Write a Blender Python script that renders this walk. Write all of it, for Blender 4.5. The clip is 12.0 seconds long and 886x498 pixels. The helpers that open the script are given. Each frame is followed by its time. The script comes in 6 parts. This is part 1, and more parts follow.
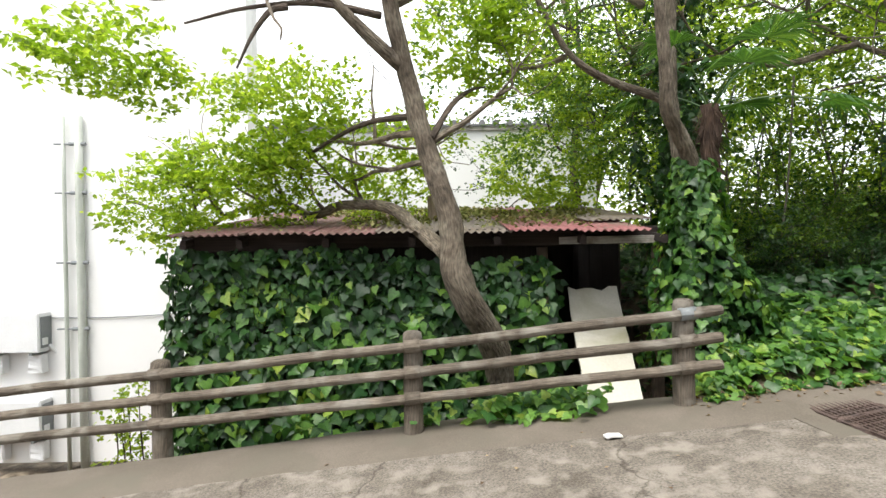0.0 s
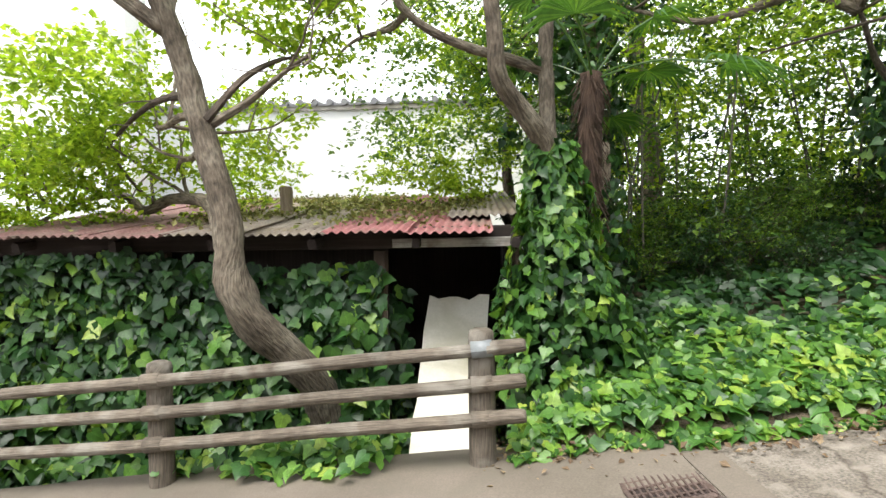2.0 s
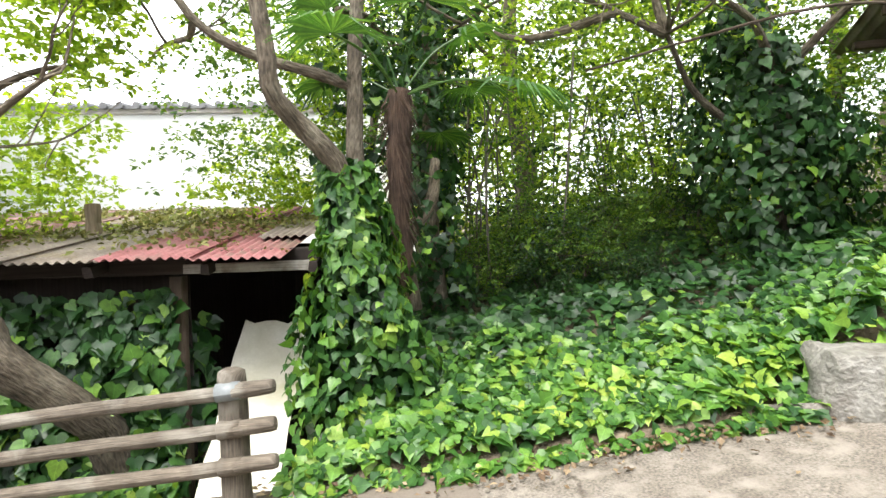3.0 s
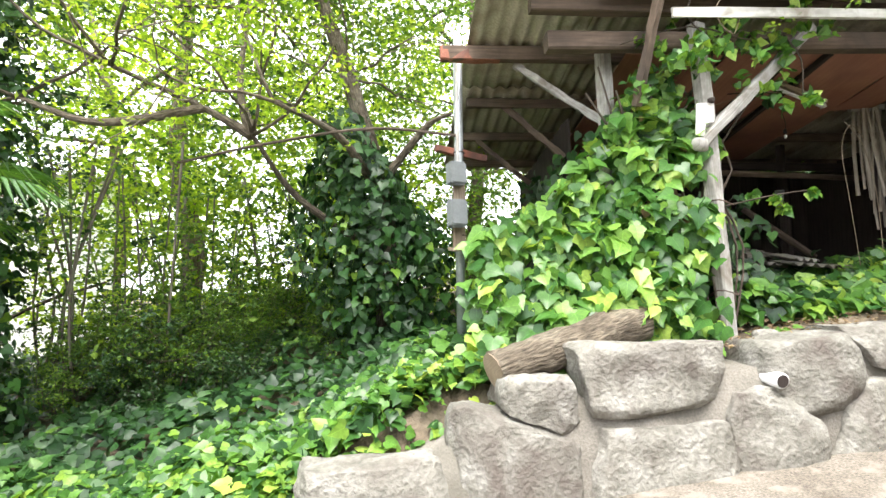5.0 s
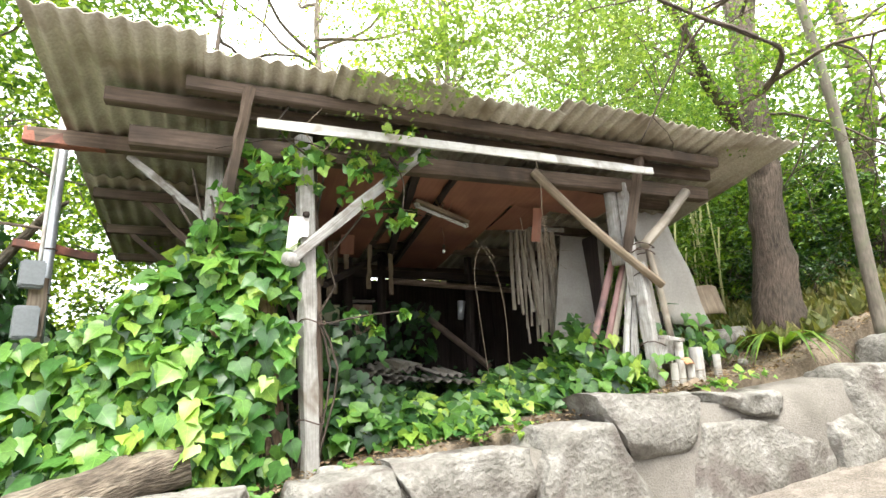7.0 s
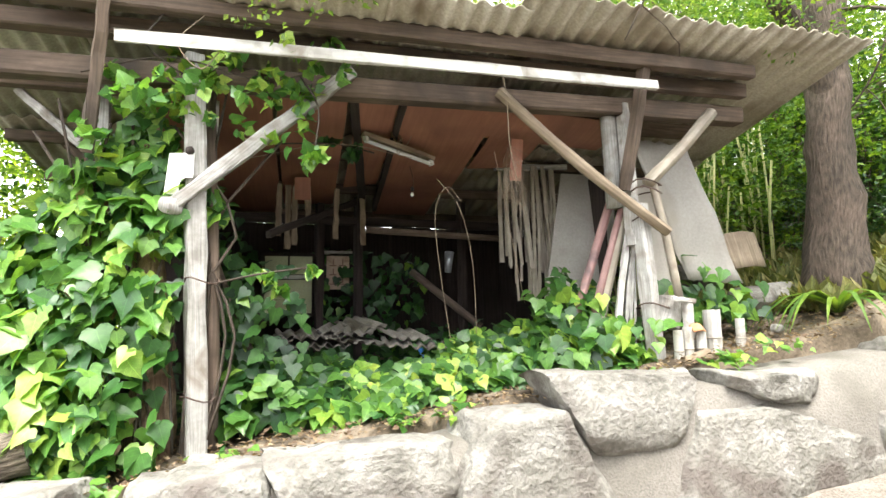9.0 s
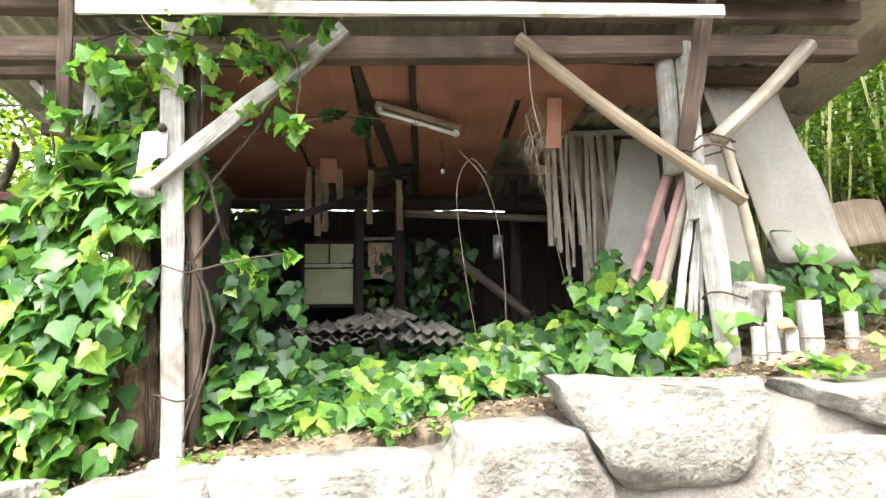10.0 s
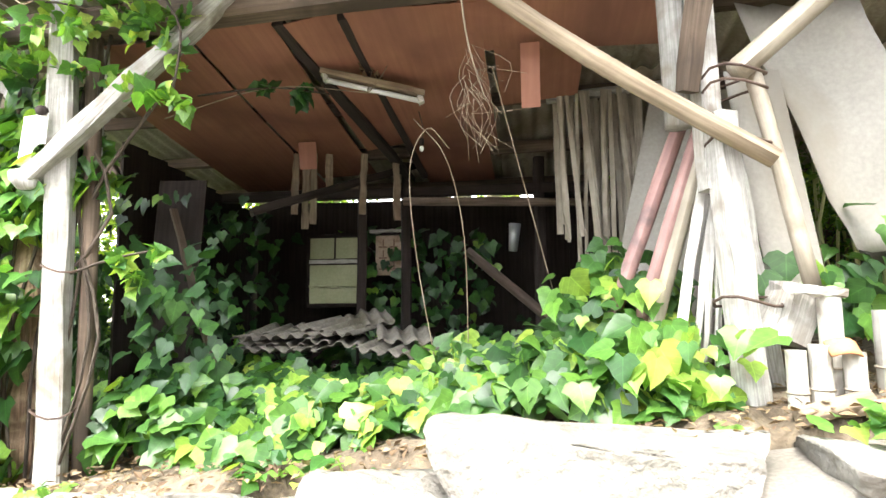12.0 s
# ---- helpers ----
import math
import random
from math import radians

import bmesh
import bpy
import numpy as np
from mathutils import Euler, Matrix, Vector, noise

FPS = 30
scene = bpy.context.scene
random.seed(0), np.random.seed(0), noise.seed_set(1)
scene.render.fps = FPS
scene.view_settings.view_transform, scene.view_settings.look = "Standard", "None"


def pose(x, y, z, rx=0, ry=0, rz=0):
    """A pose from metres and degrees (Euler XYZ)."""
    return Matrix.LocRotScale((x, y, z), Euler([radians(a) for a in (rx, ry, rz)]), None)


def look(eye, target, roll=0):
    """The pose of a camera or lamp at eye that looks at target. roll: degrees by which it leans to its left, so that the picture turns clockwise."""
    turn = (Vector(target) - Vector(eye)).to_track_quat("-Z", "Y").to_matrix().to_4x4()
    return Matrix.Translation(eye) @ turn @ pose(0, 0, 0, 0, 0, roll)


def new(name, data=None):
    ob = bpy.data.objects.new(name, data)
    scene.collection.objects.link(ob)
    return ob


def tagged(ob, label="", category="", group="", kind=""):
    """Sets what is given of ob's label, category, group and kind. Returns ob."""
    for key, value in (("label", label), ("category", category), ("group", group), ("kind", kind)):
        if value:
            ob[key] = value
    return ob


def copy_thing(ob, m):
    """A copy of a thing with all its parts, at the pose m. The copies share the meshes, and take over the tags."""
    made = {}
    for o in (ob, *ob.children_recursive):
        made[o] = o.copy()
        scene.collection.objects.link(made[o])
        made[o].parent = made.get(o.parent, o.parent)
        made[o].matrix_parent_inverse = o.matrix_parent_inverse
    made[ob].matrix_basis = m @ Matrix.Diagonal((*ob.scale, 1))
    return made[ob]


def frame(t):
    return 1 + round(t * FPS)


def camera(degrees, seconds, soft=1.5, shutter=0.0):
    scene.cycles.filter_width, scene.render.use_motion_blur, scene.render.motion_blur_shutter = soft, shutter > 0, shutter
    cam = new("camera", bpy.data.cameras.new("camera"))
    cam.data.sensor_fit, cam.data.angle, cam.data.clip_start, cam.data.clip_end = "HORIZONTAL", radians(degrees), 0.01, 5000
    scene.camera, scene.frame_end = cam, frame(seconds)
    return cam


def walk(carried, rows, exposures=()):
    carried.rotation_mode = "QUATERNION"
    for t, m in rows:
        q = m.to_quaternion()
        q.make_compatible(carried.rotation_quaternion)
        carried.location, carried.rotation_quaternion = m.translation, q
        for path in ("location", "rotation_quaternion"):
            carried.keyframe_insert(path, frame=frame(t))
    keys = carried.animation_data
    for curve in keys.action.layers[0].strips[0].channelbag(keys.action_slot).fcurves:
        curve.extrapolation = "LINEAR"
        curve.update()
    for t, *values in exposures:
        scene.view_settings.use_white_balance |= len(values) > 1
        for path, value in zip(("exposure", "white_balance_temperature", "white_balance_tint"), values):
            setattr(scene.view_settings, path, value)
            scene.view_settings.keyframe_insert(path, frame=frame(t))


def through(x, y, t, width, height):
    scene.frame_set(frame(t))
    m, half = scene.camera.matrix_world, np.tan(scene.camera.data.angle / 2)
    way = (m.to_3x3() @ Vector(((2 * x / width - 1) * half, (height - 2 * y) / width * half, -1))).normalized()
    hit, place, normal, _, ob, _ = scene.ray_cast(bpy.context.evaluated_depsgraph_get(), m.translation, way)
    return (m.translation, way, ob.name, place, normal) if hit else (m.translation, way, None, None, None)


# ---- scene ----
cam = camera(78.7, 12.0, soft=1.5)
PATH = [
    (0, (-0.035, -0.008, 1.501), (-0.025, 1.991, 1.481), -0.8),
    (0.5, (0.342, 0.274, 1.537), (0.289, 2.273, 1.481), -0.8),
    (1, (0.756, 0.531, 1.59), (0.659, 2.526, 1.49), -0.8),
    (1.5, (1.253, 0.705, 1.646), (1.126, 2.699, 1.556), -0.8),
    (2, (1.766, 0.939, 1.679), (1.637, 2.933, 1.578), -0.9),
    (2.5, (2.292, 1.082, 1.744), (2.281, 3.078, 1.619), -0.9),
    (2.7, (2.492, 1.124, 1.779), (2.533, 3.12, 1.66), -1.1),
    (4.3, (3.738, 0.991, 2.017), (4.309, 2.908, 1.993), -1.4),
    (4.5, (3.91, 0.986, 2.021), (4.587, 2.868, 2.055), -1.5),
    (5, (4.481, 0.905, 2.012), (5.372, 2.688, 2.166), -1.3),
    (5.5, (4.828, 0.812, 2.092), (5.963, 2.448, 2.288), -1.5),
    (6, (5.242, 0.633, 2.162), (6.464, 2.184, 2.477), -1.6),
    (6.5, (5.728, 0.427, 2.233), (7.02, 1.904, 2.618), -1.5),
    (7, (6.189, 0.16, 2.236), (7.534, 1.57, 2.688), -1.7),
    (7.5, (6.589, 0.019, 2.246), (7.935, 1.425, 2.706), -1.5),
    (7.7, (6.783, -0.054, 2.271), (8.107, 1.375, 2.722), -1.2),
    (9.3, (7.71, 0.201, 2.364), (8.792, 1.866, 2.602), -0.9),
    (9.5, (7.953, 0.194, 2.335), (8.945, 1.913, 2.58), -0.7),
    (10, (8.231, 0.327, 2.373), (9.065, 2.13, 2.606), -0.7),
    (10.5, (8.467, 0.571, 2.388), (9.168, 2.433, 2.597), -0.3),
    (11, (8.792, 0.652, 2.391), (9.374, 2.553, 2.608), -0.3),
    (11.5, (9.074, 0.64, 2.445), (9.514, 2.579, 2.667), -0.3),
    (12, (9.415, 0.662, 2.433), (9.824, 2.609, 2.647), -0.2),
]
EXPOSURES = [(0, 0.57), (1.5, 0.75), (2.7, 1.15), (4.3, 1.55), (6, 1.8), (7.7, 1.75), (9.3, 2.2), (12, 2.75)]
walk(cam, [(t, look(eye, target, roll)) for t, eye, target, roll in PATH], EXPOSURES)

# ---- world and sun: bright overcast day ----
world = bpy.data.worlds.new("overcast_sky")
world.use_nodes = True
scene.world = world
wn, wl = world.node_tree.nodes, world.node_tree.links
sky = wn.new("ShaderNodeTexSky")
sky.sky_type, sky.sun_disc = "NISHITA", False
sky.sun_elevation, sky.sun_rotation = radians(65), radians(209)
sky.dust_density, sky.air_density = 4.0, 1.0
cloud = wn.new("ShaderNodeMix")
cloud.data_type = "RGBA"
cloud.inputs["Factor"].default_value = 0.75
cloud.inputs["B"].default_value = (12.5, 12.7, 12.9, 1)
wl.new(sky.outputs["Color"], cloud.inputs["A"])
wl.new(cloud.outputs["Result"], wn["Background"].inputs["Color"])
wn["Background"].inputs["Strength"].default_value = 0.15
sun = new("sun", bpy.data.lights.new("sun", "SUN"))
sun.data.energy, sun.data.angle, sun.data.color = 2.4, radians(30), (1.0, 0.97, 0.9)
sun.matrix_world = look((-3.4, -6, 15), (0, 0, 0))

# ---- geometry helpers ----
RNG = np.random.default_rng(7)


class Geo:
    """Collects vertices, faces and one UV (metres) per vertex."""

    def __init__(self):
        self.v, self.f, self.uv, self.n = [], [], [], 0

    def add(self, verts, faces, uv=None):
        verts = np.asarray(verts, float).reshape(-1, 3)
        self.v.append(verts)
        self.uv.append(np.asarray(uv, float) if uv is not None else verts[:, :2])
        self.f.extend([tuple(int(i) + self.n for i in f) for f in faces])
        self.n += len(verts)
        return self

    def mesh(self, name, smooth=False):
        me = bpy.data.meshes.new(name)
        v = np.concatenate(self.v)
        me.from_pydata(v.tolist(), [], self.f)
        uv = np.concatenate(self.uv)
        idx = np.zeros(len(me.loops), dtype=np.int32)
        me.loops.foreach_get("vertex_index", idx)
        me.uv_layers.new(name="metres").data.foreach_set("uv", uv[idx].astype(np.float32).ravel())
        if smooth:
            me.polygons.foreach_set("use_smooth", np.ones(len(me.polygons), dtype=bool))
        return me


def part(name, geo, material, parent=None, label="", smooth=False):
    me = geo if isinstance(geo, bpy.types.Mesh) else geo.mesh(name, smooth or name in ("leaf_mass", "climber"))
    if material and not me.materials:
        me.materials.append(material)
    ob = new(name, me)
    if parent:
        ob.parent = parent
        if parent.type == "EMPTY":
            ob.matrix_parent_inverse = Matrix.Translation(-parent.location)
    return tagged(ob, label)


def thing(name, base, label, category, group="", kind=""):
    ob = new(name)
    ob.location, ob.empty_display_size = base, 0.1
    return tagged(ob, label, category, group, kind)


def unit(a):
    a = np.asarray(a, float)
    return a / (np.linalg.norm(a) + 1e-9)


def frame_of(d, up=(0, 0, 1)):
    d = unit(d)
    s = np.cross(d, up)
    if np.linalg.norm(s) < 1e-3:
        s = np.cross(d, (1, 0, 0))
    s = unit(s)
    return d, s, np.cross(s, d)


def tube(pts, radii, n=8, rough=0.0, seed=0.0, geo=None, freq=3.0):
    """A round stem through the points."""
    pts = np.asarray(pts, float)
    radii = np.broadcast_to(np.asarray(radii, float), (len(pts),))
    geo = geo or Geo()
    tang = np.gradient(pts, axis=0)
    _, s, _ = frame_of(tang[0])
    verts, uv, along = [], [], 0.0
    for i, p in enumerate(pts):
        d = unit(tang[i])
        s = unit(s - d * (s @ d))
        w = np.cross(d, s)
        if i:
            along += np.linalg.norm(p - pts[i - 1])
        for k in range(n + 1):
            a = 2 * math.pi * (k % n) / n
            out = s * math.cos(a) + w * math.sin(a)
            r = radii[i]
            if rough:
                q = p + out * r
                r *= 1 + rough * noise.noise(Vector(q * freq) + Vector((seed, 0, 0)))
            verts.append(p + out * r)
            uv.append((a * radii[i] if k < n else 2 * math.pi * radii[i], along))
    m = n + 1
    faces = [(i * m + k, i * m + k + 1, (i + 1) * m + k + 1, (i + 1) * m + k) for i in range(len(pts) - 1) for k in range(n)]
    geo.add(verts, faces + [tuple(range(n - 1, -1, -1)), tuple((len(pts) - 1) * m + k for k in range(n))], uv)
    return geo


def smooth_path(pts, k=4):
    """Catmull-Rom through the points, k steps a piece."""
    p = np.asarray(pts, float)
    p = np.vstack([2 * p[0] - p[1], p, 2 * p[-1] - p[-2]])
    out = []
    for i in range(1, len(p) - 2):
        for t in np.arange(k) / k:
            a, b, c, d = p[i - 1:i + 3]
            out.append(0.5 * (2 * b + (c - a) * t + (2 * a - 5 * b + 4 * c - d) * t * t + (3 * b - a - 3 * c + d) * t ** 3))
    return np.array(out + [p[-2]])


def beam(p0, p1, w, h, up=(0, 0, 1), worn=0.004, seg=6, geo=None, bow=0.0):
    """A sawn timber with chamfered, slightly uneven edges."""
    geo = geo or Geo()
    p0, p1 = np.asarray(p0, float), np.asarray(p1, float)
    d, s, t = frame_of(p1 - p0, up)
    c = min(w, h) * 0.12
    ring = [(-w / 2 + c, -h / 2), (w / 2 - c, -h / 2), (w / 2, -h / 2 + c), (w / 2, h / 2 - c), (w / 2 - c, h / 2), (-w / 2 + c, h / 2), (-w / 2, h / 2 - c), (-w / 2, -h / 2 + c)]
    per = np.concatenate([[0], np.cumsum([math.dist(ring[i], ring[(i + 1) % 8]) for i in range(8)])])
    verts, uv, length = [], [], np.linalg.norm(p1 - p0)
    shift = RNG.uniform(0, 9)
    for i in range(seg + 1):
        f = i / seg
        q = p0 + (p1 - p0) * f + t * bow * math.sin(math.pi * f)
        for k in range(9):
            a, b = ring[k % 8]
            j = RNG.normal(0, worn, 2) if k < 8 else (0, 0)
            verts.append(q + s * (a + j[0]) + t * (b + j[1]))
            uv.append((per[k] + shift, f * length + shift))
        verts[-1] = verts[-9]
    faces = [(i * 9 + k, i * 9 + k + 1, i * 9 + k + 10, i * 9 + k + 9) for i in range(seg) for k in range(8)]
    geo.add(verts, faces + [tuple(range(7, -1, -1)), tuple(seg * 9 + k for k in range(8))], uv)
    return geo


def slab(origin, ea, eb, thick, geo=None, na=6, nb=6, bend=None, edge=0.0):
    """A sheet with thickness spanned by ea and eb from origin; bend(a, b) lifts it along its normal."""
    geo = geo or Geo()
    o, ea, eb = (np.asarray(q, float) for q in (origin, ea, eb))
    nrm = unit(np.cross(ea, eb))
    la, lb = np.linalg.norm(ea), np.linalg.norm(eb)
    verts, uv = [], []
    rag = RNG.normal(0, edge, (na + 1, nb + 1, 2)) if edge else np.zeros((na + 1, nb + 1, 2))
    for side in (0, 1):
        for i in range(na + 1):
            for j in range(nb + 1):
                a, b = i / na, j / nb
                on = i in (0, na) or j in (0, nb)
                da, db = rag[i, j] if on else (0, 0)
                lift = bend(a, b) if bend else 0.0
                verts.append(o + ea * (a + da) + eb * (b + db) + nrm * (lift - thick * side))
                uv.append((a * la, b * lb))
    m, off = nb + 1, (na + 1) * (nb + 1)
    faces = []
    for i in range(na):
        for j in range(nb):
            q = i * m + j
            faces.append((q, q + m, q + m + 1, q + 1))
            faces.append((off + q, off + q + 1, off + q + m + 1, off + q + m))
    rim = [i * m for i in range(na + 1)] + [na * m + j for j in range(1, nb + 1)] + [i * m + nb for i in range(na - 1, -1, -1)] + [j for j in range(nb - 1, 0, -1)]
    for k in range(len(rim)):
        a, b = rim[k], rim[(k + 1) % len(rim)]
        faces.append((b, a, a + off, b + off))
    geo.add(verts, faces, uv)
    return geo


def corrugated(origin, across, along, pitch, amp, thick=0.007, nb=5, sag=0.0, geo=None, rag=0.0):
    la = np.linalg.norm(across)
    waves = la / pitch
    na = int(waves * 8)
    ph = RNG.uniform(0, 6)
    return slab(origin, across, along, thick, geo, na, nb, lambda a, b: amp * math.sin(2 * math.pi * a * waves) + sag * math.sin(math.pi * b) + 0.01 * math.sin(a * 7 + ph) * b, rag)


ICO = {}


def ico(level):
    if level not in ICO:
        bm = bmesh.new()
        bmesh.ops.create_icosphere(bm, subdivisions=level, radius=1)
        ICO[level] = (np.array([v.co[:] for v in bm.verts]), [tuple(v.index for v in f.verts) for f in bm.faces])
        bm.free()
    return ICO[level]


def boulder(center, size, seed, level=4, block=0.55, axes=None, lumps=0.16, cuts=16):
    """A blocky rock of that size along the three axes, with faces, chips and dents."""
    v, f = ico(level)
    rr = np.random.default_rng(seed)
    p = np.sign(v) * np.abs(v) ** block
    p /= np.maximum(1.0, (np.abs(p) ** 3).sum(1, keepdims=True) ** (1 / 3))
    for _ in range(cuts):
        d = unit(rr.normal(size=3) * np.array((1, 1.4, 1)))
        cut = rr.uniform(0.74, 0.97)
        over = p @ d - cut
        p -= np.outer(np.maximum(over, 0) * 0.92, d)
    off = rr.uniform(0, 50, 3)
    q = p * np.asarray(size) / 2
    disp = np.array([noise.noise(Vector(a * 2.6 + off)) * lumps * 0.25 + (0.5 - abs(noise.noise(Vector(a * 5 + off)))) * 0.07 + noise.noise(Vector(a * 11 + off)) * 0.025 + noise.noise(Vector(a * 26 + off)) * 0.008 for a in q])
    q = q + unit_rows(p) * disp[:, None] * min(1.0, max(size) / 0.6)
    ax = np.eye(3) if axes is None else np.asarray(axes)
    return Geo().add(np.asarray(center) + q @ ax, f, q[:, :2])


def unit_rows(a):
    return a / (np.linalg.norm(a, axis=1, keepdims=True) + 1e-9)


# leaf outlines: lobed ivy leaf and small oval leaf, in a leaf's own x (across), y (to the tip), z (up)
IVY_HALF = [(.2, -.17, .0), (.44, -.08, .05), (.63, .22, .02), (.43, .42, .05), (.33, .66, .0), (.15, .88, -.07)]
IVY_V = np.array([(0, 0, -.02), (0, .36, -.04), (0, .72, -.09), (0, 1.1, -.22)] + IVY_HALF + [(-a, b, c) for a, b, c in IVY_HALF])
IVY_F = [(0, 4, 5, 6), (0, 6, 7, 1), (1, 7, 8, 2), (2, 8, 9, 3), (0, 12, 11, 10), (0, 1, 13, 12), (1, 2, 14, 13), (2, 3, 15, 14)]
OVAL_V = np.array([(0, 0, 0), (.32, .45, .1), (0, 1, -.05), (-.32, .45, .1)])
OVAL_F = [(0, 1, 2), (0, 2, 3)]


def leaves(pos, normal, tip, size, shape="ivy", geo=None):
    """Leaves at pos, facing normal, their tips towards tip."""
    V, F = (IVY_V, IVY_F) if shape == "ivy" else (OVAL_V, OVAL_F)
    pos, size = np.asarray(pos, float), np.asarray(size, float)
    z = unit_rows(np.asarray(normal, float))
    y = np.asarray(tip, float)
    y = unit_rows(y - z * (y * z).sum(1, keepdims=True))
    x = np.cross(y, z)
    wide = RNG.uniform(0.85, 1.15, len(pos))
    P = pos[:, None, :] + size[:, None, None] * (V[None, :, 0:1] * wide[:, None, None] * x[:, None, :] + V[None, :, 1:2] * y[:, None, :] + V[None, :, 2:3] * z[:, None, :])
    geo = geo or Geo()
    base = (np.arange(len(pos)) * len(V))
    faces = []
    for f in F:
        faces += (base[:, None] + np.array(f)[None, :]).tolist()
    uv = np.tile(V[:, :2], (len(pos), 1))
    geo.v.append(P.reshape(-1, 3))
    geo.uv.append(uv)
    geo.f.extend([tuple(i + geo.n for i in f) for f in faces] if geo.n else [tuple(f) for f in faces])
    geo.n += len(pos) * len(V)
    return geo


def leaf_cloud(centers, n, spread, size, flat=0.6, shape="oval", geo=None, up=0.9):
    """n leaves scattered round each centre, in tilted sprays."""
    centers = np.asarray(centers, float)
    k = max(1, n // 9)
    sub = np.repeat(centers, k, axis=0)
    drift = RNG.normal(size=sub.shape) * spread * 1.1
    drift[:, 2] *= 0.3 + 0.7 * flat
    c = np.repeat(sub + drift, 9, axis=0)
    off = RNG.normal(size=c.shape) * spread * 0.33
    off[:, 2] *= flat * 0.7
    nrm = RNG.normal(size=c.shape) * 0.55 + np.array((0, 0, up))
    tip = off * 1.5 + RNG.normal(size=c.shape) * 0.5 - np.array((0, 0, 0.25))
    return leaves(c + off, nrm, tip, RNG.uniform(0.7, 1.25, len(c)) * size, shape, geo)


def grow(geo, p, d, length, r, depth, tips, rng, up=0.15, curl=0.35, kids=3, sides=6):
    """A limb that bends and forks; collects the places of its twigs."""
    steps = 5
    pts, rad = [np.asarray(p, float)], [r]
    d = unit(d)
    for i in range(steps):
        d = unit(d + rng.normal(0, curl / 2, 3) + np.array((0, 0, up * 0.3)))
        pts.append(pts[-1] + d * length / steps)
        rad.append(max(r * (1 - 0.6 * (i + 1) / steps), 0.004))
    tube(smooth_path(pts, 2), np.interp(np.linspace(0, steps, steps * 2 + 1), range(steps + 1), rad), sides, 0.12, rng.uniform(0, 99), geo)
    if depth == 0:
        tips.extend(pts[2:])
        return
    for k in range(kids):
        i = int(rng.integers(2, steps + 1))
        side = unit(rng.normal(size=3) + d * 0.7 + np.array((0, 0, up)))
        grow(geo, pts[i], side, length * rng.uniform(0.5, 0.8), rad[i] * 0.7, depth - 1, tips, rng, up, curl, kids, max(4, sides - 1))
    tips.append(pts[-1])


# ---- materials ----
def ramp(nodes, stops):
    r = nodes.new("ShaderNodeValToRGB")
    e = r.color_ramp.elements
    while len(e) < len(stops):
        e.new(0.5)
    for el, (at, c) in zip(e, stops):
        el.position, el.color = at, (*c, 1)
    return r


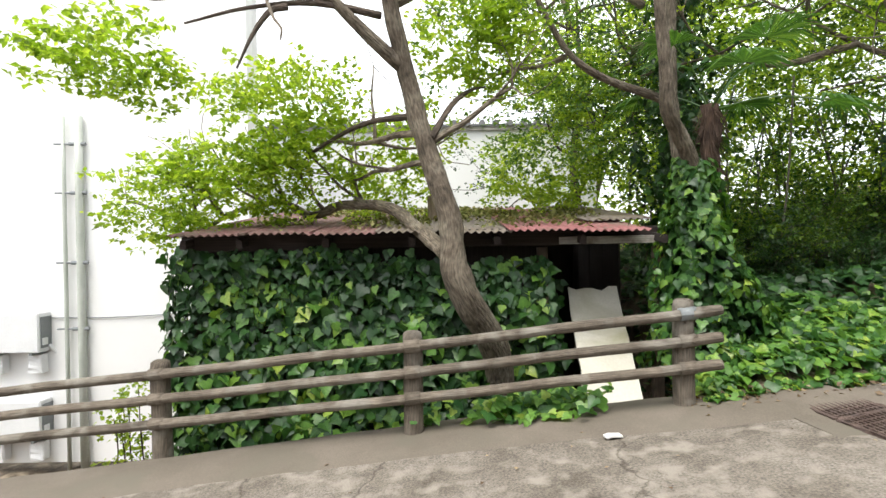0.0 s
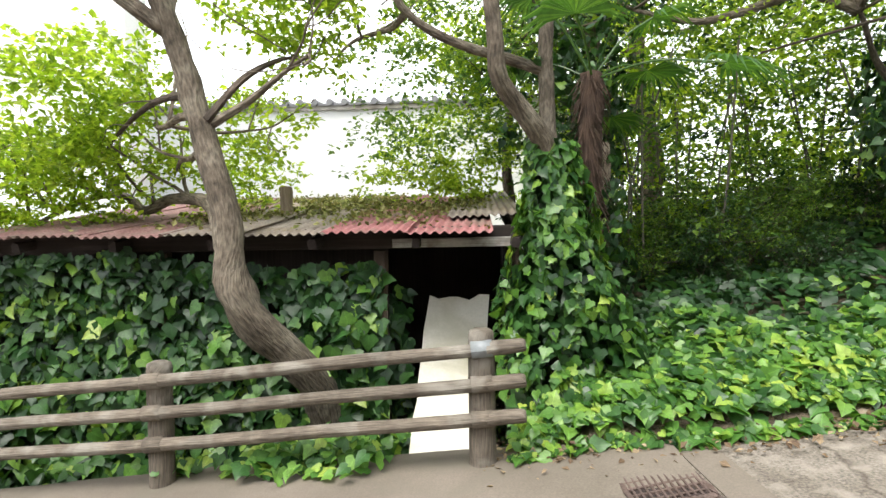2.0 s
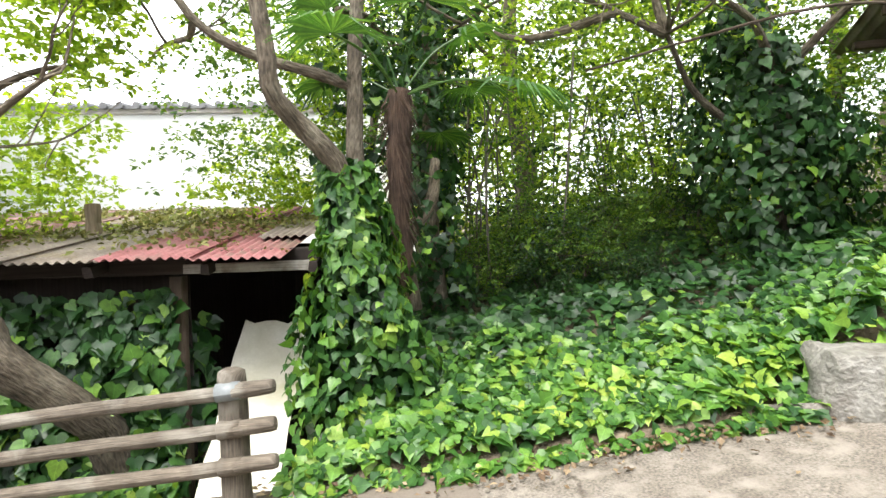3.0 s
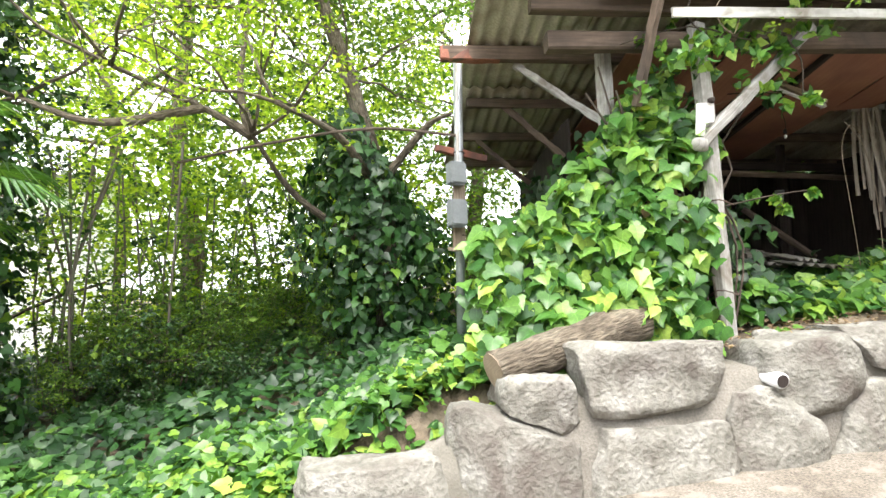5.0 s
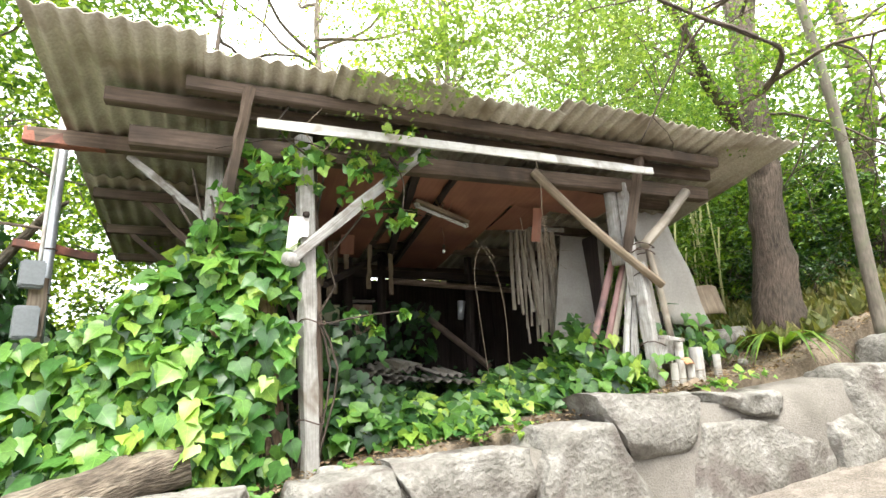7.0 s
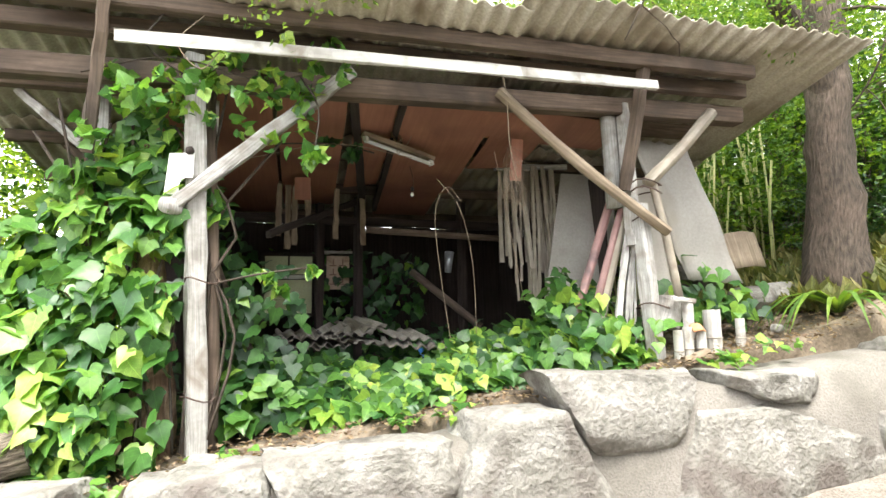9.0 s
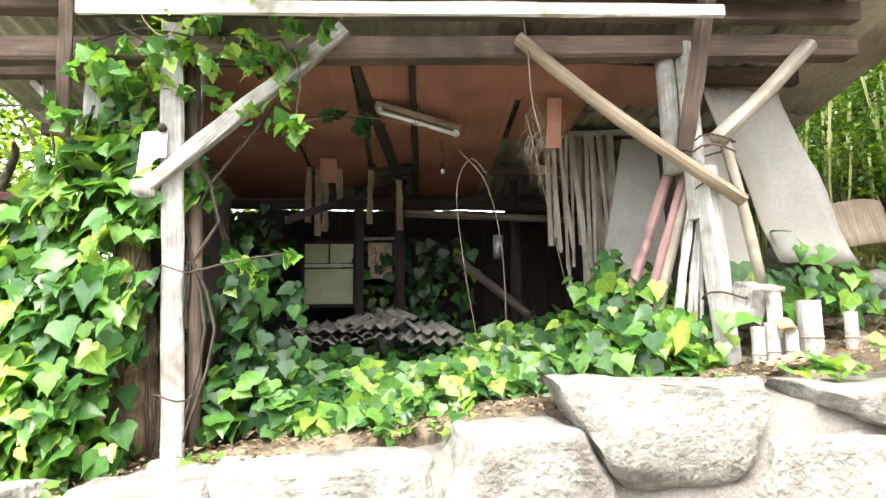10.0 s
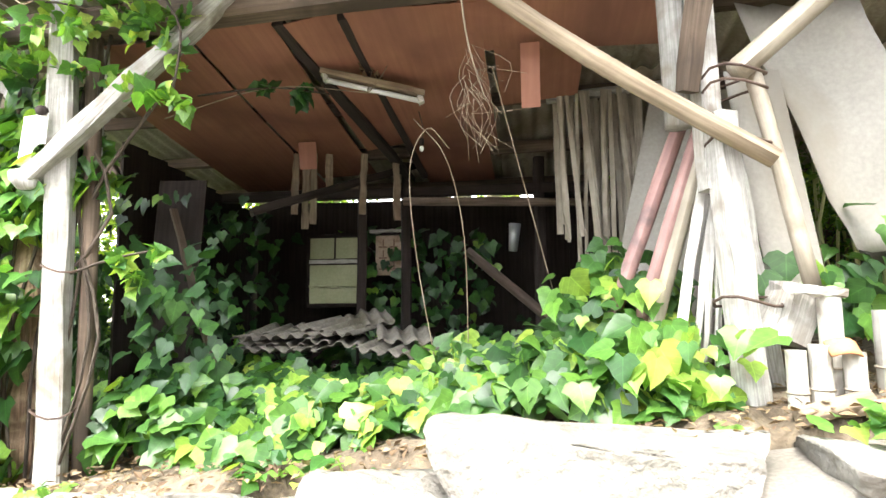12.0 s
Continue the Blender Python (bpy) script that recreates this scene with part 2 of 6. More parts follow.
def surface(name, colours, scale=2.0, fine=40.0, rough=0.85, metal=0.0, bump=0.3, bump_at=0.01, grain=None, vary=0.25, stain=None, stain_scale=1.2, spec=0.4, ratio=0.05, crack=0.0, distort=0.6):
    """Procedural surface: broad blotches of the colours, fine grain in value and relief, streaks along the UV's second axis (grain),
    value variation from piece to piece, and stains with soft outlines."""
    m = bpy.data.materials.new(name)
    m.use_nodes = True
    N, L = m.node_tree.nodes, m.node_tree.links
    b = N["Principled BSDF"]
    b.inputs["Roughness"].default_value, b.inputs["Metallic"].default_value = rough, metal
    b.inputs["Specular IOR Level"].default_value = spec
    tc = N.new("ShaderNodeTexCoord")
    big = N.new("ShaderNodeTexNoise")
    big.inputs["Scale"].default_value, big.inputs["Detail"].default_value, big.inputs["Roughness"].default_value = scale, 6, 0.62
    L.new(tc.outputs["Object"], big.inputs["Vector"])
    stops = [(0.3 + 0.4 * i / max(1, len(colours) - 1), c) for i, c in enumerate(colours)]
    col = ramp(N, stops)
    L.new(big.outputs["Fac"], col.inputs["Fac"])
    small = N.new("ShaderNodeTexNoise")
    small.inputs["Scale"].default_value, small.inputs["Detail"].default_value = fine, 5
    if grain:
        mp = N.new("ShaderNodeMapping")
        mp.inputs["Scale"].default_value = (grain, grain * ratio, 1)
        L.new(tc.outputs["UV"], mp.inputs["Vector"])
        L.new(mp.outputs["Vector"], small.inputs["Vector"])
        small.inputs["Scale"].default_value = 1.0
    else:
        L.new(tc.outputs["Object"], small.inputs["Vector"])
    val = N.new("ShaderNodeMapRange")
    val.inputs["From Min"].default_value, val.inputs["From Max"].default_value = 0.3, 0.7
    val.inputs["To Min"].default_value, val.inputs["To Max"].default_value = 1 - vary, 1 + vary
    L.new(small.outputs["Fac"], val.inputs["Value"])
    hsv = N.new("ShaderNodeHueSaturation")
    L.new(col.outputs["Color"], hsv.inputs["Color"])
    info = N.new("ShaderNodeObjectInfo")
    geo = N.new("ShaderNodeNewGeometry")
    add = N.new("ShaderNodeMath")
    add.operation = "ADD"
    L.new(info.outputs["Random"], add.inputs[0])
    L.new(geo.outputs["Random Per Island"], add.inputs[1])
    piece = N.new("ShaderNodeMapRange")
    piece.inputs["From Max"].default_value = 2.0
    piece.inputs["To Min"].default_value, piece.inputs["To Max"].default_value = 1 - vary * 0.7, 1 + vary * 0.7
    L.new(add.outputs[0], piece.inputs["Value"])
    mul = N.new("ShaderNodeMath")
    mul.operation = "MULTIPLY"
    L.new(val.outputs["Result"], mul.inputs[0])
    L.new(piece.outputs["Result"], mul.inputs[1])
    L.new(mul.outputs[0], hsv.inputs["Value"])
    out = hsv.outputs["Color"]
    if stain:
        st = N.new("ShaderNodeTexNoise")
        st.inputs["Scale"].default_value, st.inputs["Detail"].default_value, st.inputs["Distortion"].default_value = stain_scale, 8, distort
        L.new(tc.outputs["Object"], st.inputs["Vector"])
        sr = ramp(N, [(0.5, (0, 0, 0)), (0.68, (1, 1, 1))])
        L.new(st.outputs["Fac"], sr.inputs["Fac"])
        mx = N.new("ShaderNodeMix")
        mx.data_type = "RGBA"
        L.new(sr.outputs["Color"], mx.inputs["Factor"])
        L.new(out, mx.inputs["A"])
        mx.inputs["B"].default_value = (*stain, 1)
        out = mx.outputs["Result"]
    if crack:
        vo = N.new("ShaderNodeTexVoronoi")
        vo.feature = "DISTANCE_TO_EDGE"
        vo.inputs["Scale"].default_value = crack
        wob = N.new("ShaderNodeTexNoise")
        wob.inputs["Scale"].default_value, wob.inputs["Detail"].default_value = 3.0, 4
        L.new(tc.outputs["Object"], wob.inputs["Vector"])
        sh = N.new("ShaderNodeVectorMath")
        sh.operation = "MULTIPLY_ADD"
        sh.inputs[1].default_value = (0.7, 0.7, 0.0)
        L.new(wob.outputs["Color"], sh.inputs[0])
        L.new(tc.outputs["Object"], sh.inputs[2])
        L.new(sh.outputs["Vector"], vo.inputs["Vector"])
        cr = ramp(N, [(0.0, (0.35, 0.33, 0.3)), (0.012, (1, 1, 1))])
        L.new(vo.outputs["Distance"], cr.inputs["Fac"])
        mc = N.new("ShaderNodeMix")
        mc.data_type, mc.blend_type = "RGBA", "MULTIPLY"
        mc.inputs["Factor"].default_value = 0.8
        L.new(out, mc.inputs["A"])
        L.new(cr.outputs["Color"], mc.inputs["B"])
        out = mc.outputs["Result"]
    L.new(out, b.inputs["Base Color"])
    bp = N.new("ShaderNodeBump")
    bp.inputs["Strength"].default_value, bp.inputs["Distance"].default_value = bump, bump_at
    L.new(small.outputs["Fac"], bp.inputs["Height"])
    L.new(bp.outputs["Normal"], b.inputs["Normal"])
    return m


def veined(N, L, tc, value):
    """Pale midrib and side veins, from a leaf's own x and y."""
    def calc(op, a, b, c=None):
        n_ = N.new("ShaderNodeMath")
        n_.operation = op
        for i, q in enumerate((a, b, c)):
            if q is None:
                continue
            if isinstance(q, (int, float)):
                n_.inputs[i].default_value = q
            else:
                L.new(q, n_.inputs[i])
        return n_.outputs[0]
    sep = N.new("ShaderNodeSeparateXYZ")
    L.new(tc.outputs["UV"], sep.inputs[0])
    ax_ = calc("ABSOLUTE", sep.outputs[0], None)
    rib = calc("LESS_THAN", ax_, 0.018)
    run = calc("MULTIPLY_ADD", ax_, -0.8, sep.outputs[1])
    wave = calc("PINGPONG", run, 0.13)
    side = calc("MULTIPLY", calc("LESS_THAN", wave, 0.012), 0.6)
    line = calc("MAXIMUM", rib, side)
    return calc("MULTIPLY", value, calc("MULTIPLY_ADD", line, 0.4, 1.0))


def leaf_material(name, stops, through=0.35, rough=0.4, patch=0.7):
    """Thin leaves: gloss on top, light coming through, colour from leaf to leaf and in broad patches."""
    m = bpy.data.materials.new(name)
    m.use_nodes = True
    N, L = m.node_tree.nodes, m.node_tree.links
    b = N["Principled BSDF"]
    b.inputs["Roughness"].default_value = rough
    b.inputs["Specular IOR Level"].default_value = 0.5
    geo, tc, info = N.new("ShaderNodeNewGeometry"), N.new("ShaderNodeTexCoord"), N.new("ShaderNodeObjectInfo")
    ns = N.new("ShaderNodeTexNoise")
    ns.inputs["Scale"].default_value, ns.inputs["Detail"].default_value = 1.1, 3
    L.new(tc.outputs["Object"], ns.inputs["Vector"])
    a = N.new("ShaderNodeMath")
    a.operation = "ADD"
    L.new(geo.outputs["Random Per Island"], a.inputs[0])
    L.new(info.outputs["Random"], a.inputs[1])
    fr = N.new("ShaderNodeMath")
    fr.operation = "FRACT"
    L.new(a.outputs[0], fr.inputs[0])
    mx = N.new("ShaderNodeMath")
    mx.operation = "MULTIPLY_ADD"
    mx.inputs[1].default_value = patch
    cen = N.new("ShaderNodeMath")
    cen.operation = "SUBTRACT"
    cen.inputs[1].default_value = 0.5
    L.new(ns.outputs["Fac"], cen.inputs[0])
    L.new(cen.outputs[0], mx.inputs[0])
    L.new(fr.outputs[0], mx.inputs[2])
    col = ramp(N, stops)
    L.new(mx.outputs[0], col.inputs["Fac"])
    vein = N.new("ShaderNodeTexNoise")
    vein.inputs["Scale"].default_value = 30
    L.new(tc.outputs["Object"], vein.inputs["Vector"])
    vr = N.new("ShaderNodeMapRange")
    vr.inputs["To Min"].default_value, vr.inputs["To Max"].default_value = 0.55, 1.45
    L.new(vein.outputs["Fac"], vr.inputs["Value"])
    hs = N.new("ShaderNodeHueSaturation")
    L.new(col.outputs["Color"], hs.inputs["Color"])
    L.new(veined(N, L, tc, vr.outputs["Result"]), hs.inputs["Value"])
    L.new(hs.outputs["Color"], b.inputs["Base Color"])
    tr = N.new("ShaderNodeBsdfTranslucent")
    warm = N.new("ShaderNodeMix")
    warm.data_type, warm.blend_type = "RGBA", "MULTIPLY"
    warm.inputs["Factor"].default_value = 1.0
    warm.inputs["B"].default_value = (1.5, 1.45, 0.6, 1)
    L.new(hs.outputs["Color"], warm.inputs["A"])
    L.new(warm.outputs["Result"], tr.inputs["Color"])
    mix = N.new("ShaderNodeMixShader")
    mix.inputs["Fac"].default_value = through
    L.new(b.outputs["BSDF"], mix.inputs[1])
    L.new(tr.outputs["BSDF"], mix.inputs[2])
    L.new(mix.outputs["Shader"], N["Material Output"].inputs["Surface"])
    return m


M_IVY = leaf_material("ivy_leaf", [(0.0, (.018, .06, .017)), (0.4, (.048, .13, .026)), (0.8, (.11, .24, .038)), (0.97, (.22, .35, .05)), (1.0, (.3, .4, .065))], 0.32, 0.38)
M_IVY_YOUNG = leaf_material("young_ivy_leaf", [(0.0, (.03, .095, .024)), (0.35, (.075, .19, .035)), (0.75, (.16, .31, .055)), (1.0, (.33, .45, .085))], 0.38, 0.38)
# dark leaves: older ivy, and ivy with shade painted into its colour
M_IVY_DARK = leaf_material("old_and_shaded_ivy_leaf", [(0.0, (.01, .034, .011)), (0.6, (.024, .075, .018)), (0.92, (.05, .135, .024)), (1.0, (.15, .27, .03))], 0.2, 0.45)
M_SPRING = leaf_material("young_tree_leaf", [(0.0, (.12, .205, .02)), (0.5, (.21, .32, .036)), (1.0, (.34, .43, .07))], 0.68, 0.45)
M_WOODS = leaf_material("woodland_leaf", [(0.0, (.035, .09, .015)), (0.5, (.08, .165, .022)), (1.0, (.18, .275, .035))], 0.42, 0.5)
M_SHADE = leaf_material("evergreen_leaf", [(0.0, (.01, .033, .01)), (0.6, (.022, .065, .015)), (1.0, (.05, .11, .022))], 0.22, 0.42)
M_MAPLE = leaf_material("fine_maple_leaf", [(0.0, (.075, .135, .022)), (0.5, (.125, .2, .04)), (1.0, (.21, .29, .075))], 0.42, 0.55)
M_PALM = leaf_material("palm_leaf", [(0.0, (.025, .065, .02)), (0.6, (.045, .11, .026)), (1.0, (.1, .18, .04))], 0.35, 0.4)
M_BAMBOO_LEAF = leaf_material("bamboo_leaf", [(0.0, (.08, .18, .03)), (0.6, (.16, .28, .04)), (1.0, (.34, .38, .08))], 0.4, 0.45)
M_DEAD = leaf_material("dead_leaf", [(0.0, (.09, .055, .033)), (0.5, (.17, .115, .068)), (1.0, (.31, .235, .15))], 0.2, 0.8)
M_BARK = surface("grey_brown_bark", [(0.068, 0.053, 0.038), (0.143, 0.116, 0.086), (0.225, 0.195, 0.150)], 5, 30, 0.95, 0, 1.0, 0.03, 60, 0.55, ratio=0.22)
M_BARK_PALE = surface("pale_bark", [(0.098, 0.083, 0.064), (0.180, 0.158, 0.128)], 3, 30, 0.95, 0, 0.6, 0.01, 45, 0.25, (.12, .13, .08), 3, ratio=0.2)
M_BARK_DARK = surface("dark_bark", [(.05, .04, .03), (.12, .09, .07)], 3, 30, 0.95, 0, 1.0, 0.03, 50, 0.5, ratio=0.22)
M_FIBRE = surface("palm_fibre", [(.035, .022, .016), (.095, .06, .042)], 5, 60, 1.0, 0, 1.0, 0.03, 120, 0.5)
M_FENCE = surface("imitation_log_concrete", [(0.09, 0.073, 0.056), (0.185, 0.155, 0.122)], 6, 30, 0.9, 0, 1.0, 0.012, 130, 0.45, (.25, .23, .195), 3.5)
M_STEEL = surface("galvanised_steel", [(.35, .37, .4), (.5, .52, .54)], 5, 60, 0.45, 0.7, 0.1, 0.002, None, 0.1)
M_ROAD = surface("worn_concrete_road", [(0.14, 0.118, 0.093), (0.215, 0.185, 0.153), (0.28, 0.247, 0.21)], 2.6, 70, 0.95, 0, 0.9, 0.012, None, 0.45, (.27, .24, .203), 7.0, crack=0.55, distort=0.1)
M_KERB = surface("smooth_concrete_lip", [(0.111, 0.094, 0.073), (0.163, 0.137, 0.112)], 1.4, 90, 0.95, 0, 0.25, 0.004, None, 0.12, (.13, .115, .09), 1.7)
M_EARTH = surface("leafy_soil", [(0.055, 0.041, 0.027), (0.1, 0.077, 0.053), (0.155, 0.124, 0.09)], 2.2, 45, 1.0, 0, 0.8, 0.02, None, 0.35, (.27, .22, .16), 4)
M_SOIL_DARK = surface("woodland_floor", [(.03, .03, .018), (.08, .065, .04), (.12, .1, .06)], 1.5, 30, 1.0, 0, 0.9, 0.03, None, 0.4, (.06, .1, .03), 1.0)
M_ROCK = surface("grey_granite", [(0.13, 0.122, 0.105), (0.215, 0.205, 0.18), (0.31, 0.3, 0.275)], 5.0, 32, 0.95, 0, 1.0, 0.022, None, 0.22, (.12, .103, .09), 3.0)
M_MORTAR = surface("rough_mortar", [(0.133, 0.122, 0.105), (0.216, 0.198, 0.174)], 3, 70, 0.97, 0, 0.7, 0.012, None, 0.2, (.13, .12, .1), 2)
M_GREY_WOOD = surface("weathered_grey_wood", [(0.2, 0.187, 0.168), (0.35, 0.337, 0.315), (0.5, 0.49, 0.465)], 5, 30, 0.9, 0, 0.8, 0.006, 110, 0.3, (.2, .17, .14), 5, ratio=0.03)
M_BROWN_WOOD = surface("old_brown_timber", [(0.070, 0.049, 0.035), (0.147, 0.108, 0.081)], 3, 30, 0.9, 0, 0.7, 0.006, 60, 0.35, (.06, .045, .035), 2)
M_TAN_WOOD = surface("dry_tan_wood", [(0.195, 0.150, 0.105), (0.300, 0.240, 0.173)], 3, 30, 0.9, 0, 0.6, 0.005, 60, 0.3, (.17, .12, .08), 3)
M_WHITE_WOOD = surface("flaking_white_paint", [(.4, .39, .36), (.64, .63, .6)], 5, 40, 0.8, 0, 0.4, 0.004, 40, 0.12, (.3, .27, .23), 6)
M_SLATE = surface("fibre_cement_sheet", [(0.34, 0.305, 0.235), (0.46, 0.425, 0.345)], 2.0, 50, 0.95, 0, 0.3, 0.004, None, 0.18, (.2, .16, .11), 1.6)
M_RED_ROOF = surface("faded_red_roofing", [(0.224, 0.080, 0.080), (0.336, 0.152, 0.148)], 3, 40, 0.8, 0, 0.3, 0.004, None, 0.2, (.16, .13, .1), 2.2)
M_WORN_RED = surface("worn_red_roofing", [(0.15, 0.075, 0.07), (0.25, 0.15, 0.135)], 4, 40, 0.9, 0, 0.4, 0.004, None, 0.3, (.13, .115, .085), 3.5)
M_GREY_ROOF = surface("bleached_roofing", [(0.165, 0.135, 0.112), (0.270, 0.232, 0.195)], 3, 40, 0.85, 0, 0.3, 0.004, None, 0.2, (.2, .16, .1), 2)
M_PLY = surface("red_brown_plywood", [(0.234, 0.099, 0.065), (0.346, 0.164, 0.112)], 1.2, 30, 0.75, 0, 0.15, 0.002, 30, 0.12, (.18, .08, .06), 0.9)
M_BOARD = surface("grey_cement_board", [(0.288, 0.268, 0.240), (0.400, 0.380, 0.344)], 1.5, 50, 0.9, 0, 0.15, 0.003, None, 0.08, (.27, .24, .2), 1.3)
M_CREAM = surface("cream_board", [(0.558, 0.531, 0.441), (0.684, 0.657, 0.576)], 1.5, 50, 0.8, 0, 0.1, 0.002, None, 0.06, (.4, .38, .26), 1.8)
# near-black: shade in sheds and hollows painted in, also dark frames and fittings
M_DARK = surface("dark_parts_and_shade", [(0.021, 0.016, 0.014), (0.045, 0.033, 0.029)], 2, 30, 0.95, 0, 0.5, 0.006, 40, 0.3)
M_WALL = surface("white_render", [(.78, .78, .77), (.84, .84, .83)], 0.6, 120, 0.85, 0, 0.1, 0.002, None, 0.03)
M_PIPE = surface("white_plastic", [(.66, .67, .68), (.75, .76, .76)], 3, 50, 0.5, 0, 0.02, 0.001, None, 0.04)
M_DOWNPIPE = surface("weathered_grey_green_plastic", [(.38, .41, .36), (.47, .49, .445)], 3, 50, 0.5, 0, 0.02, 0.001, None, 0.08)
M_GREY_BOX = surface("grey_painted_metal", [(.16, .175, .18), (.22, .235, .24)], 5, 60, 0.5, 0.1, 0.05, 0.001, None, 0.08)
M_IRON = surface("rusty_iron", [(.08, .06, .055), (.17, .12, .1)], 6, 80, 0.8, 0.5, 0.4, 0.004, None, 0.3, (.09, .06, .05), 4)
M_RUST_PAINT = surface("red_oxide_paint", [(.2, .07, .045), (.3, .12, .075)], 4, 60, 0.7, 0.1, 0.2, 0.003, None, 0.2, (.1, .05, .04), 3)
M_GLASS_PANEL = surface("dusty_yellow_panes", [(0.368, 0.384, 0.216), (0.480, 0.488, 0.304)], 3, 50, 0.4, 0, 0.05, 0.001, None, 0.08)
M_BLUE = surface("blue_tarpaulin", [(.02, .12, .4), (.05, .25, .6)], 6, 60, 0.45, 0, 0.3, 0.004, None, 0.15)
M_PINK = surface("faded_pink_pole", [(0.240, 0.136, 0.128), (0.368, 0.224, 0.208)], 6, 40, 0.7, 0, 0.3, 0.003, 40, 0.2, (.12, .09, .09), 5)
M_BAMBOO = surface("dry_bamboo", [(0.235, 0.200, 0.155), (0.365, 0.325, 0.262)], 5, 40, 0.6, 0, 0.3, 0.003, 60, 0.2, (.22, .18, .14), 5)
M_PALE_BAMBOO = surface("bleached_bamboo", [(0.36, 0.34, 0.3), (0.5, 0.485, 0.45)], 8, 40, 0.7, 0, 0.3, 0.003, 60, 0.2, (.24, .21, .18), 9)
M_GREEN_BAMBOO = surface("young_bamboo", [(.3, .32, .12), (.45, .42, .2)], 3, 40, 0.55, 0, 0.2, 0.002, 60, 0.15)
M_CLAY = surface("terracotta", [(.4, .18, .08), (.52, .26, .13)], 6, 60, 0.8, 0, 0.2, 0.003, None, 0.12)
M_WIRE = surface("rusted_wire", [(.06, .04, .035), (.12, .08, .06)], 9, 90, 0.8, 0.3, 0.1, 0.001, None, 0.2)
M_PAPER = surface("off_white_paper", [(.7, .69, .66), (.78, .77, .75)], 9, 60, 0.9, 0, 0.05, 0.001, None, 0.05)
M_INK = surface("faded_brown_ink", [(.16, .09, .07), (.22, .14, .1)], 9, 60, 0.9, 0, 0.0, 0.001, None, 0.1)
M_SIGN = surface("aged_sign_board", [(.36, .27, .2), (.46, .36, .28)], 6, 60, 0.85, 0, 0.1, 0.002, None, 0.12, (.24, .15, .1), 5)
M_TILE = surface("grey_roof_tile", [(0.160, 0.160, 0.168), (0.256, 0.256, 0.264)], 3, 60, 0.7, 0, 0.2, 0.003, None, 0.15)
M_MOSS = leaf_material("moss_and_litter", [(0.0, (.07, .07, .02)), (0.5, (.13, .15, .035)), (1.0, (.26, .24, .1))], 0.15, 0.9)
M_BROWN_MIX = surface("rotten_red_wood", [(.13, .075, .05), (.27, .18, .12)], 7, 50, 0.95, 0, 1.0, 0.02, 70, 0.4, (.5, .38, .26), 8)
M_DRY_GRASS = leaf_material("dry_grass", [(0.0, (.07, .09, .025)), (0.6, (.14, .15, .045)), (1.0, (.26, .23, .1))], 0.3, 0.6)
M_OLD_SHEET = surface("dirty_old_sheet", [(0.110, 0.100, 0.084), (0.215, 0.198, 0.168)], 3.0, 50, 0.95, 0, 0.4, 0.004, None, 0.25, (.09, .08, .055), 3)


# ---- the lie of the land ----
O2, EU, EV = np.array((8.15, 3.59, 0.0)), np.array((0.93, -0.367, 0.0)), np.array((0.367, 0.93, 0.0))


def S(u, v, z):
    """A point of the open shed: u along its front, v into its depth."""
    return O2 + EU * u + EV * v + np.array((0, 0, z))


def step(x, a, b):
    t = np.clip((x - a) / (b - a), 0, 1)
    return t * t * (3 - 2 * t)


def road_z(x):
    return 0.04 + 0.117 * np.clip(x, -14, 18)


def uv_of(x, y):
    dx, dy = x - O2[0], y - O2[1]
    return dx * EU[0] + dy * EU[1], dx * EV[0] + dy * EV[1]


def terrace_z(u, v):
    return 1.62 + 0.14 * np.clip(u, -3.5, 30) + 0.06 * np.clip(v, 0, 9) + 0.17 * np.clip(u - 4.2, 0, 12) + 0.12 * np.clip(v - 4.5, 0, 12) * step(u, 2, 5)


def edge_y(x):
    """Where the road ends towards the woods."""
    wall = O2[1] + (-0.72 * 1.0 - (x - O2[0]) * EV[0]) / EV[1]
    return np.where(x < 5.2, np.minimum(4.3 - 0.085 * np.minimum(x, 2.2), 4.3), wall)


def ground_z(x, y):
    x, y = np.asarray(x, float), np.asarray(y, float)
    u, v = uv_of(x, y)
    zr = road_z(x)
    d = y - edge_y(x)
    yard = zr + (-1.0 - zr) * step(d, 0.0, 0.35) - 0.75 * step(-x, 2.7, 4)
    bank = zr + 0.06 - 0.14 * step(x, 4.7, 5.3) * step(-d, -0.3, -0.1) + 0.13 * np.clip(d, 0, 9) + 0.1 * np.clip(x - 4, 0, 6) * step(d, 1, 4) + 0.18 * np.clip(y - 8.6, 0, 3.2) * step(x, 2.8, 4.0) - 0.3 * np.clip(y - 9.5, 0, 10)
    z = yard + (bank - yard) * step(x, 1.9, 2.5)
    tz = terrace_z(u, v)
    t = step(u, -3.6, -1.9) * step(v, -0.34, -0.2)
    z = z + (tz - z) * t
    return np.where(d < 0, zr - 0.03, z)


def axis(a, b, fine, far):
    inner = np.arange(a, b + 1e-6, fine)
    out = np.geomspace(fine, far, 26)
    return np.concatenate([a - out[::-1], inner, b + out])


gx, gy = axis(-8, 17, 0.125, 1500), axis(-4, 14, 0.125, 1500)
GX, GY = np.meshgrid(gx, gy, indexing="ij")
GZ = ground_z(GX, GY)
rough = np.array([noise.noise(Vector((a * 1.7, b * 1.7, 0))) * 0.05 + noise.noise(Vector((a * 6, b * 6, 3))) * 0.02 for a, b in zip(GX.ravel(), GY.ravel())]).reshape(GX.shape)
GZ = GZ + rough * (GY - edge_y(GX) > 0.1)
GZ = np.where(np.hypot(GX - 4, GY - 4) > 60, np.minimum(GZ, 4.0), GZ)
